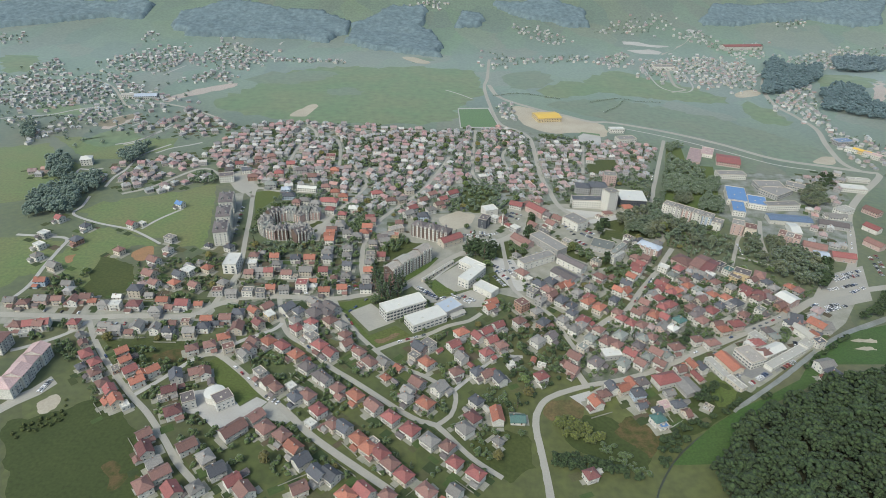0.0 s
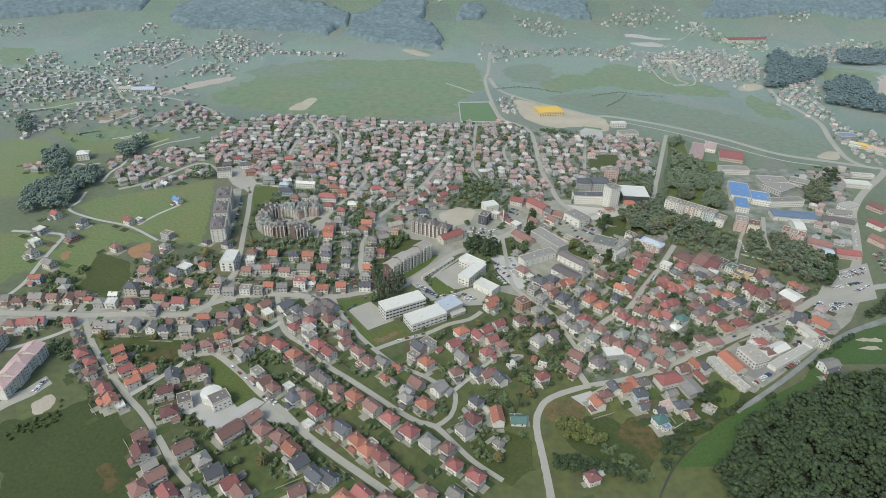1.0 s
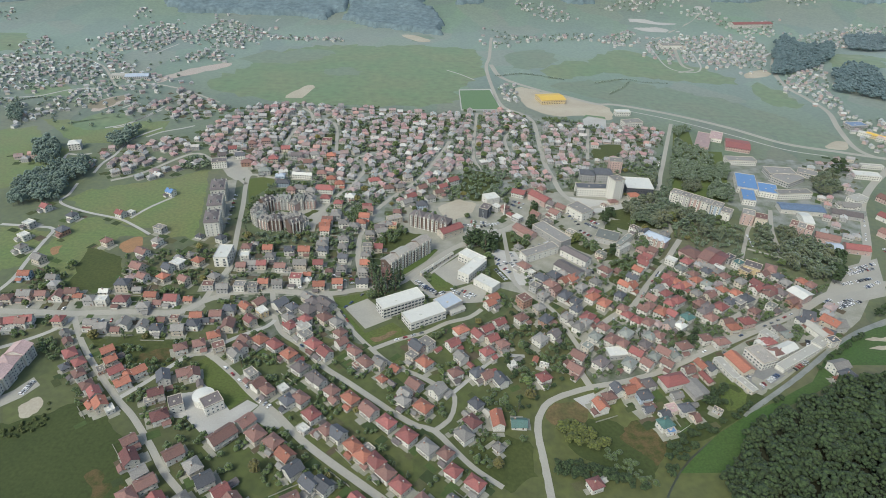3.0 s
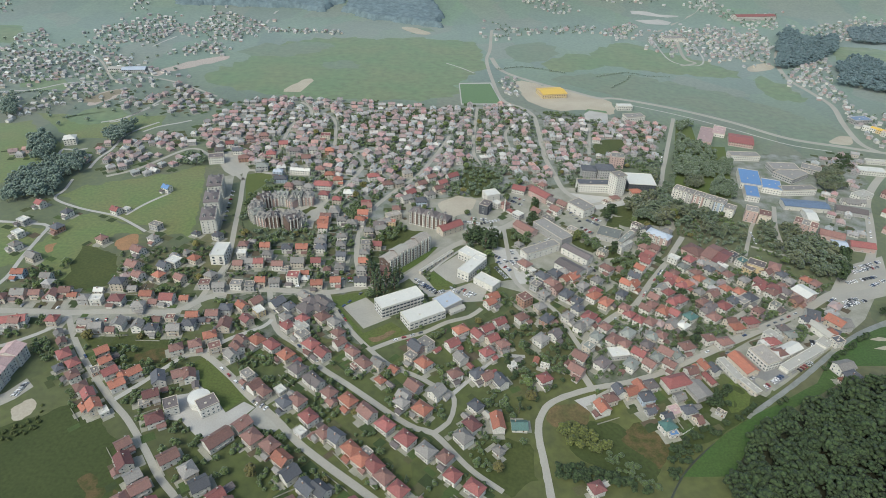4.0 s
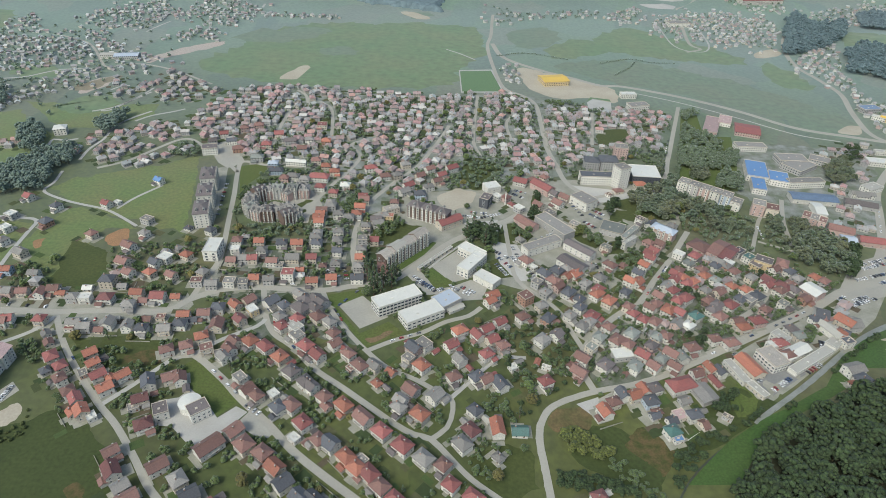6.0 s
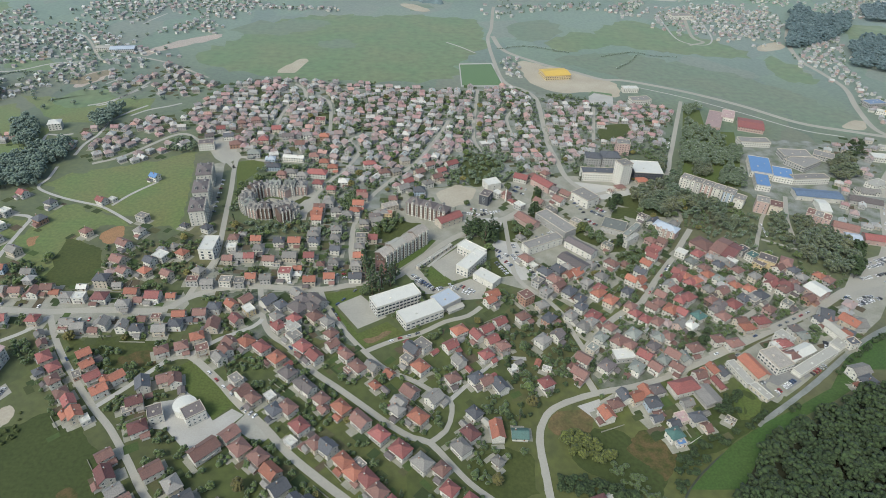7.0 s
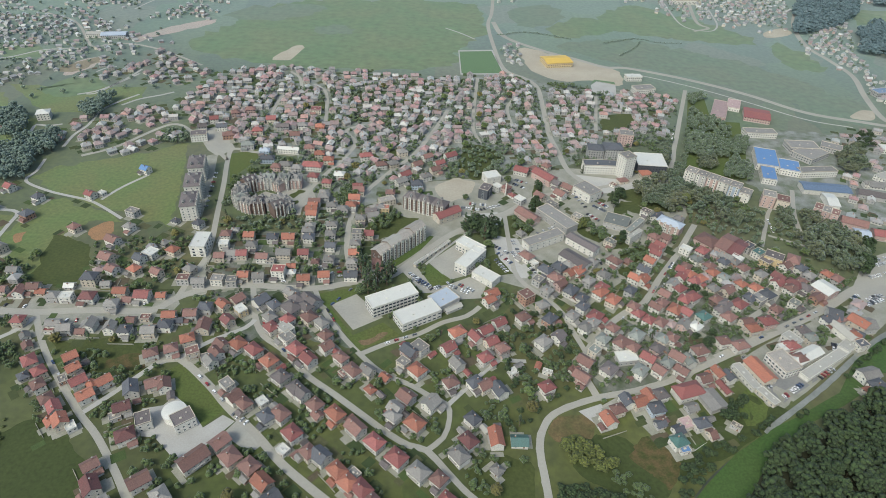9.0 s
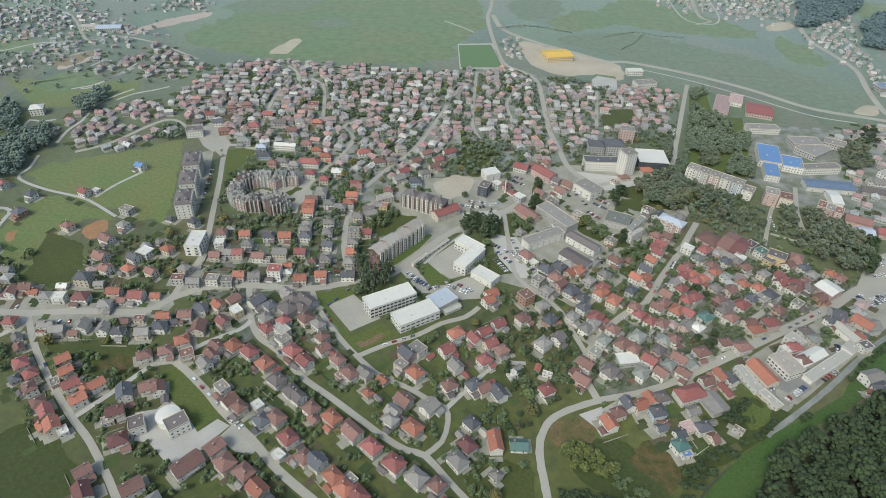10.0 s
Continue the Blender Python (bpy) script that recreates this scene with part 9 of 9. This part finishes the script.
wood("avenue_trees", "dense dark trees of the park beside the avenue", "town_leaf", [q for q in scatter([(352.3, 941.5), (377.7, 957.7), (376.1, 876.7), (371.1, 804.4), (347.3, 769.8), (297.0, 761.9)], 7.5, 332) if is_free(q[0], q[1], 1)], 9, 3.6, 14, 332, "trees")
wood("garden_shrubs", "dark bushes below the apartment houses", "hedge_leaf", [q for q in scatter([(-324.7, 394.3), (-323.2, 401.4), (-308.4, 398.1), (-302.3, 388.9), (-308.9, 380.4)], 4.5, 341) if is_free(q[0], q[1], 0.8)], 4.5, 2.3, 14, 341, "shrubs")
wood("garden_shrubs", "dark hedge behind the roadside houses", "hedge_leaf", [q for q in scatter([(-283.1, 360.4), (-279.4, 363.1), (-257.0, 338.5), (-253.0, 327.7), (-257.9, 330.7)], 4.5, 342) if is_free(q[0], q[1], 0.8)], 4, 2.0, 14, 342, "shrubs")
wood("garden_shrubs", "low scrub round the sandy plot", "verge_scrub", [q for q in scatter([(-303.2, 305.8), (-292.0, 312.9), (-278.6, 322.5), (-282.1, 338.7), (-274.6, 329.7), (-270.9, 314.1), (-281.4, 302.0), (-295.7, 294.0)], 4.5, 343) if is_free(q[0], q[1], 0.8)], 1.8, 1.7, 10, 343, "shrubs", False)
wood("tree_group", "dark trees beside the white hall", "town_leaf", [q for q in scatter([(-334.7, 730.0), (-332.0, 754.2), (-320.8, 764.7), (-303.0, 742.0), (-305.0, 727.2), (-319.9, 722.8)], 6, 351) if is_free(q[0], q[1], 1)], 8, 3.2, 14, 351, "trees")
wood("tree_group", "dark trees beside the mown plot", "forest_leaf", [q for q in scatter([(205.9, 368.4), (212.7, 379.2), (225.7, 383.4), (228, 372.2), (223.4, 361.5), (212.4, 362.9)], 6, 314) if is_free(q[0], q[1], 1)], 8, 3.6, 36, 314, "trees")
wood("tree_group", "dark shrubs along the stream", "forest_leaf", [q for q in scatter([(164.1, 315), (175.2, 333.7), (193.9, 343), (221.7, 354.7), (237.5, 359.2), (228.6, 351.7), (199.3, 335.4), (179.2, 314.8), (159.5, 292.8)], 6, 315) if is_free(q[0], q[1], 1)], 5, 2.8, 24, 315, "trees")
wood("tree_group", "dark trees by the crossroads", "forest_leaf", [q for q in scatter([(515.8, 786.3), (546.5, 838.4), (564.1, 834.7), (553.1, 806.9), (527.6, 787.4)], 7, 316) if is_free(q[0], q[1], 1)], 9, 3.8, 30, 316, "trees")
wood("slope_shrubs", "low olive scrub on the slope", "hedge_leaf", [q for q in scatter([(117.1, 321.9), (128.2, 328.2), (148.3, 305.9), (157.1, 297.1), (144.9, 292.7), (123.4, 314)], 4.5, 317) if is_free(q[0], q[1], 1)], 3, 2.2, 16, 317, "shrubs")
wood("forest", "dense dark broadleaf forest on the riverside hill", "forest_leaf", scatter([(200, 235), (198.4, 299.4), (218.7, 324.0), (239.2, 339.8), (264.9, 352.6), (292.6, 365.7), (321.7, 380.6), (341.4, 382.5), (418.5, 406.1), (489.7, 384.7), (312.2, 198.3), (215, 205)], 8.5, 62), 14, 6.4, 44, 62)
wood("park_trees", "tall park trees in green and yellow", "park_leaf", [q for q in scatter([(213.2, 669.1), (254.2, 700.3), (269.6, 694.6), (322.4, 628.2), (327.8, 594.4), (305.2, 598.1), (260.3, 629), (226.8, 620.3), (212.2, 637.1)], 7, 63) if is_free(q[0], q[1], 2)], 13, 4.4, 46, 63, "trees")
wood("park_trees", "broadleaf park trees turning yellow", "shrub_leaf", [q for q in scatter([(248, 652.7), (285.6, 649.6), (317.6, 599.1), (305.2, 598.1), (260.3, 629)], 12, 64) if is_free(q[0], q[1], 2)], 12, 4.2, 40, 64, "trees")
wood("park_trees", "broad green park trees by the market", "park_leaf", [q for q in scatter([(351.5, 630.6), (387.3, 633.5), (427.9, 591.5), (401, 530.1), (383.9, 528.9), (351.8, 554.9), (336.2, 600.6)], 7, 65) if is_free(q[0], q[1], 2)], 12, 4.5, 46, 65, "trees")
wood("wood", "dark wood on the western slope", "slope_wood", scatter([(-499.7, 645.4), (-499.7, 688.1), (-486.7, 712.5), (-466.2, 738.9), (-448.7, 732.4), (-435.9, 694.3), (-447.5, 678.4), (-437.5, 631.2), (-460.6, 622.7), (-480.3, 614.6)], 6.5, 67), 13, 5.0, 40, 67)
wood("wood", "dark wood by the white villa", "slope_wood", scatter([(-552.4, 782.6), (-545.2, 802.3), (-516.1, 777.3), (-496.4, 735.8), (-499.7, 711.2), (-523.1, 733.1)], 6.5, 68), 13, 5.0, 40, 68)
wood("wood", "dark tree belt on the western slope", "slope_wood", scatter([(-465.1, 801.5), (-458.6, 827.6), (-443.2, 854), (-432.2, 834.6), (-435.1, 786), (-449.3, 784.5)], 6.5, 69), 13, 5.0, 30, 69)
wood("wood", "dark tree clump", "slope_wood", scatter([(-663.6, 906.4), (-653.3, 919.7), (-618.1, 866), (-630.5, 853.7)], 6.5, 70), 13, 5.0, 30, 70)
for x, y in ((-64.5, 496.1), (-61.7, 503.4), (-57.2, 491.4), (-60.4, 483.5), (-53.6, 482.3), (-49.4, 486.9), (-45.8, 493.1), (-41.0, 497.0), (-41.8, 489.1), (-38.3, 502.5), (-56.5, 476.3), (-50.2, 475.1), (-67.2, 504.7), (26.1, 575.1), (33.3, 584.4), (51.0, 581.5), (44.4, 561.7)):
    tree(x, y, 1.8 + 0.4 * abs(math.sin(x)), "leaf_dark", "spruce_a" if x < -47 else "spruce_b")
    take(x, y, 3)
wood("square_trees", "dark dense trees beside the school wing", "forest_leaf", scatter([(19.7, 572.2), (28.6, 583.7), (40.6, 591.3), (55.1, 583.7), (57, 562.6), (45.4, 557.6), (38.8, 567.4)], 4.6, 72), 13, 4.2, 40, 72, "trees")
wood("riverside_shrubs", "shrubs along the river bank", "forest_leaf", [q for q in scatter([(169.2, 319.6), (200.9, 340.3), (241.6, 364.5), (274.6, 383.6), (302.3, 405.5), (369.8, 453.9), (398.4, 471), (393.7, 463), (301.2, 394.5), (245.2, 353.4), (195.3, 323.5), (164.5, 297.1)], 4.2, 73) if q[1] > 352 and is_free(q[0], q[1], 0.5)], 4.5, 2.3, 14, 73, "shrubs")
wood("slope_shrubs", "yellow-green shrub band on the slope", "shrub_leaf", scatter([(89.7, 340.7), (100.5, 349.5), (114.4, 340.8), (128.4, 329.1), (119.3, 323), (98.2, 328.5)], 3.6, 74), 5, 2.6, 22, 74, "shrubs")
wood("slope_shrubs", "dark green shrub band on the slope", "forest_leaf", scatter([(85.6, 308.9), (107.2, 310.7), (125.4, 305.1), (149.1, 294.9), (147.4, 288.5), (119.8, 296.9), (86, 297.8)], 4, 75), 5.5, 2.8, 20, 75, "shrubs")
wood("slope_shrubs", "dark shrubs along the road", "forest_leaf", [q for q in scatter([(47.5, 360.2), (70.3, 378.8), (89.8, 397.4), (112.3, 396.4), (121.8, 385.9), (93.7, 373), (76.8, 355.8), (55.3, 348.3)], 9, 76) if is_free(q[0], q[1], 1)], 5, 2.6, 16, 76, "shrubs")
wood("slope_shrubs", "dark trees in the lower gardens", "hedge_leaf", [q for q in scatter([(51.3, 444), (89, 433.8), (105.1, 410.3), (103.5, 398.6), (59.8, 424.8)], 10, 77) if is_free(q[0], q[1], 2)], 6, 3, 16, 77, "shrubs")
wood("slope_shrubs", "dark shrubs beside the western lane", "hedge_leaf", [q for q in scatter([(-326, 390), (-311.9, 403.9), (-293.8, 379.6), (-304.6, 375.9), (-323, 377.8)], 6, 78) if is_free(q[0], q[1], 2)], 6, 3, 10, 78, "shrubs")
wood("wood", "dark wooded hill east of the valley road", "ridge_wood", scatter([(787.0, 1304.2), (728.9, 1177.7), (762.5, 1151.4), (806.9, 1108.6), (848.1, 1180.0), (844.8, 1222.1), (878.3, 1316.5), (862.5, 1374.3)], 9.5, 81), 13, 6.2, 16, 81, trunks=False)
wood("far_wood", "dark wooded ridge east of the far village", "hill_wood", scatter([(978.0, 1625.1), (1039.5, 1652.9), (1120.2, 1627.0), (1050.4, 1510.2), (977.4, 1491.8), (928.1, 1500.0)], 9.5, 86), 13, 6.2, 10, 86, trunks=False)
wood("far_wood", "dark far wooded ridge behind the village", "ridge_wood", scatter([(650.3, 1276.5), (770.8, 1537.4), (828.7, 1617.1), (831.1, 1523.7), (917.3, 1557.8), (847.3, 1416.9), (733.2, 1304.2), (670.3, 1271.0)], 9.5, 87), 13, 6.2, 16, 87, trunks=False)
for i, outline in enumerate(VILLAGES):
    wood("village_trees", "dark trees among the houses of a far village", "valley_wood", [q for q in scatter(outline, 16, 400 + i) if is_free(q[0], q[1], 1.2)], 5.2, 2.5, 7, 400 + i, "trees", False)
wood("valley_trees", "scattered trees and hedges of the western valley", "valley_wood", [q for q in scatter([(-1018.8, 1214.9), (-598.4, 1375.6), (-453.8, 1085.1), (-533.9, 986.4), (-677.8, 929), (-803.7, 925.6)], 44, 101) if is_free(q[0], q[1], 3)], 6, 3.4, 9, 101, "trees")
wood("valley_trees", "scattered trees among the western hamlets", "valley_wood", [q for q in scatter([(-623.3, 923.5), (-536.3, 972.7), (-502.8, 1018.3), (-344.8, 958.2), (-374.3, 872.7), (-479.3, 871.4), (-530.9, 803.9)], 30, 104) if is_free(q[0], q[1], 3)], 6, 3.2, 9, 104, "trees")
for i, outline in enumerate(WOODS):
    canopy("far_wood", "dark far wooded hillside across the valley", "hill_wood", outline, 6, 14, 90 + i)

# ---- paved yards beside the houses ----
rng = random.Random(3)
yards = Shape()


def slab(shape, x, y, a, ox, oy, hw, hd, lift):
    """A flat paved patch that lies on the ground beside a house."""
    spots = [(x + (ox + p * hw) * math.cos(a) - (oy + q * hd) * math.sin(a), y + (ox + p * hw) * math.sin(a) + (oy + q * hd) * math.cos(a)) for p, q in ((-1, -1), (1, -1), (1, 1), (-1, 1))]
    shape.poly([(p, q, lift + ground_z(p, q)) for p, q in spots])


for i, (x, y, turn, w, d) in enumerate(YARDS):
    a, up = radians(turn), 0.004 * (i * 7 % 23)
    slab(yards, x, y, a, rng.uniform(-3, 3), rng.choice((-1, 1)) * rng.uniform(2, 4), w * rng.uniform(0.45, 0.66), d * rng.uniform(0.45, 0.66), 0.07 + up)
    if y < 600:
        side = rng.choice((-1, 1))
        slab(yards, x, y, a, side * (w / 2 + rng.uniform(1.5, 3.0)), rng.uniform(-2, 2), rng.uniform(1.5, 2.6), d * rng.uniform(0.5, 0.9), 0.072 + up)
        if rng.random() < 0.5:
            slab(yards, x, y, a, rng.uniform(-2, 2), -side * (d / 2 + rng.uniform(2, 4)), w * rng.uniform(0.2, 0.4), rng.uniform(1.5, 3), 0.0735 + up)
tagged(new("yard_paving", yards.mesh("yard_paving", ["yard"])), "grey concrete yards and drives beside the houses", "paving", kind="structure")


# ---- garden plots and low walls ----
rng = random.Random(12)
beds, walls = Shape(), Shape()
for i, (x, y, turn, w, d) in enumerate(YARDS):
    a, up = radians(turn), 0.004 * (i * 11 % 29)
    spot = lambda p, q: (x + p * math.cos(a) - q * math.sin(a), y + p * math.sin(a) + q * math.cos(a))
    for k in range(rng.choice((2, 3, 3, 4))):
        ox, oy, hw, hd = rng.choice((-1, 1)) * rng.uniform(6, 13), rng.choice((-1, 1)) * rng.uniform(5, 13), rng.uniform(2, 6), rng.uniform(1.5, 4.5)
        if is_open(*spot(ox, oy), 2.0):
            beds.poly([(*spot(ox + p * hw, oy + q * hd), 0.17 + 0.001 * k + up + ground_z(*spot(ox + p * hw, oy + q * hd))) for p, q in ((-1, -1), (1, -1), (1, 1), (-1, 1))])
    if y < 540:
        hw, hd = w / 2 + rng.uniform(3, 6), d / 2 + rng.uniform(4, 8)
        for (p0, q0), (p1, q1) in (((-hw, -hd), (hw, -hd)), ((hw, -hd), (hw, hd)), ((-hw, -hd), (-hw, hd)), ((-hw, hd), (hw, hd))):
            mid = spot(0.5 * (p0 + p1), 0.5 * (q0 + q1))
            if rng.random() < 0.13 and is_open(*spot(p0, q0), 0.3) and is_open(*spot(p1, q1), 0.3) and is_open(*mid, 0.3):
                t = 0.15
                ring = [(p0 - t, q0 - t), (p1 + t, q0 - t), (p1 + t, q1 + t), (p0 - t, q1 + t)]
                z = ground_z(*mid)
                walls.solid([(*spot(*q), z - 1.5) for q in ring], [(*spot(*q), z + 1.0) for q in ring])
tagged(new("garden_beds", beds.mesh("garden_beds", ["bed"])), "vegetable plots and mown patches in the gardens", "garden", kind="stuff")
tagged(new("garden_walls", walls.mesh("garden_walls", ["yard"])), "low pale garden walls round the plots", "wall", kind="stuff")


# ---- white picket fence of the riverside garden ----
def picket_fence(ax, ay, bx, by):
    """White posts with two rails between them."""
    top = tagged(new("fence"), "white post-and-rail garden fence", "fence")
    top.matrix_world = turned(ax, ay, ground_z(ax, ay), math.degrees(math.atan2(by - ay, bx - ax)))
    run = math.dist((ax, ay), (bx, by))
    n = int(run / 1.6)
    post, rail = Shape(), Shape()
    post.box(-0.2, -0.2, -0.5, 0.2, 0.2, 1.3)
    rail.box(0, -0.04, 0, run, 0.04, 0.14)
    post, rail = post.mesh("post", ["frame_white"]), rail.mesh("rail", ["frame_white"])
    for i in range(n + 1):
        part("post", post, top, turned(run * i / n, 0, 0, 0))
    for z in (0.35, 0.85):
        part("rail", rail, top, turned(0, 0, z, 0))


picket_fence(182.8, 341.1, 204.6, 355.8)


# ---- parked cars ----
car_row(484.6, 604.4, 474.5, 562.2, 9, True)
car_row(493.6, 608.9, 484.3, 574.3, 7, True)
car_row(-304.5, 338.6, -302.8, 355.6, 7, True)
car_row(376.6, 491.6, 402.8, 502.9, 9, True)
car_row(419.6, 526.0, 441.0, 538.0, 7, True)
car_row(-24.3, 506.8, -3.5, 488.7, 9, True)
car_row(-0.9, 487.2, 11.9, 495.8, 7, True)
car_row(19.8, 494.7, 33.7, 485.9, 6, True)
car_row(21.6, 617.5, 41.2, 614.3, 8, True)
car_row(41.2, 614.3, 63.2, 624.6, 7, True)
car_row(30.3, 625.4, 48.9, 623.4, 7, True)
car_row(52.1, 554.2, 67.1, 541.6, 6, True)
car_row(56, 542.6, 68.9, 526.6, 6, True)
car_row(67.6, 548.4, 75, 534.5, 5, True)
car_row(53.4, 532.9, 64.3, 513.7, 6, True)
car_row(161, 632.8, 172.7, 621.7, 7, True)
car_row(165.7, 641.9, 176.8, 630.5, 7, True)
car_row(152, 616.5, 163.1, 603.5, 6, True)
car_row(257.8, 383.9, 277.2, 397.1, 8, True)
car_row(249.4, 400.9, 252.8, 392.9, 5, True)
car_row(242.1, 424.1, 253.4, 411.4, 7, True)
car_row(374, 489.4, 399.7, 507.9, 8, True)
car_row(417.3, 550, 440.7, 561.5, 6, True)
car_row(189.3, 494.4, 220.1, 540.4, 9, False)
car_row(194.5, 494.7, 225.8, 540.8, 8, False)
car_row(267.9, 738.6, 311.6, 855.8, 10, False)
car_row(-91.8, 461.8, -78.5, 440.2, 4, False)
car_row(-95.2, 512.2, -89.7, 494.9, 4, True)
car_row(-234.2, 593.7, -247, 668.6, 8, True)
car_row(99, 527, 107.8, 509.9, 4, True)
car_row(398.1, 529.9, 436.3, 543.8, 11, True)
car_row(410.9, 547.6, 449.1, 562.2, 11, True)
car_row(417.6, 556.8, 455.8, 571.7, 11, True)
car_row(-20.7, 500.1, 0.8, 483.3, 8, True)
car_row(12, 492.4, 31.6, 482.5, 8, True)
car_row(318.9, 439.6, 333.6, 435.9, 8, True)
car_row(317.7, 435.3, 328.3, 430, 6, True)
car_row(81.4, 679.1, 95.4, 672.2, 6, True)
car_row(78.9, 670.7, 91.2, 661.1, 6, True)
car_row(150.5, 540.2, 153.8, 522, 4, False)
car_row(-145.4, 454.2, -126.9, 422.6, 4, False)
car_row(-114.7, 409.9, -92.4, 389.1, 4, False)
car_row(-168.9, 381.1, -139.5, 355.3, 4, False)
car_row(-133.3, 348.1, -116.2, 337.1, 5, True)
car_row(-277.4, 388, -256.3, 365.2, 4, False)
car_row(-70, 483.6, -86.3, 458.4, 4, False)
car_row(-38.1, 418.9, -11, 432.8, 4, False)
car_row(222.9, 421.9, 269.6, 447.4, 6, False)
car_row(288.1, 457, 328.2, 480, 5, False)
car_row(-279.1, 448.9, -231.8, 452.2, 6, True)
car_row(-305.9, 426.4, -261, 430.8, 6, True)
car_row(-363, 443.2, -323.9, 442.1, 5, True)
car_row(-142.5, 486.8, -111.7, 487.3, 4, False)
car_row(139.7, 437.2, 159.9, 465.8, 4, False)
car_row(363.3, 488.7, 392.7, 504.9, 8, True)
car_row(365, 497.1, 377.7, 506.4, 4, True)
car_row(71.4, 563.8, 78.9, 534.8, 7, True)
car_row(82.5, 525.8, 94.3, 509, 6, True)
car_row(140.1, 662.7, 153.6, 626.1, 6, True)
car_row(176.6, 571.9, 163.8, 581.5, 5, True)
car_row(95.7, 576.1, 114.7, 588.4, 6, True)
car_row(247.3, 699.6, 266.1, 694.3, 6, True)
car_row(337, 595.2, 341.8, 629.8, 5, False)
car_row(291.8, 402.2, 311.8, 415.7, 6, True)
car_row(224.3, 545.5, 204.3, 512.1, 6, False)
car_row(472.2, 617.1, 505.2, 681.3, 6, False)
car_row(-91.4, 521.8, -83, 495.4, 5, True)
car_row(-103.1, 511.6, -97.5, 494.3, 4, True)
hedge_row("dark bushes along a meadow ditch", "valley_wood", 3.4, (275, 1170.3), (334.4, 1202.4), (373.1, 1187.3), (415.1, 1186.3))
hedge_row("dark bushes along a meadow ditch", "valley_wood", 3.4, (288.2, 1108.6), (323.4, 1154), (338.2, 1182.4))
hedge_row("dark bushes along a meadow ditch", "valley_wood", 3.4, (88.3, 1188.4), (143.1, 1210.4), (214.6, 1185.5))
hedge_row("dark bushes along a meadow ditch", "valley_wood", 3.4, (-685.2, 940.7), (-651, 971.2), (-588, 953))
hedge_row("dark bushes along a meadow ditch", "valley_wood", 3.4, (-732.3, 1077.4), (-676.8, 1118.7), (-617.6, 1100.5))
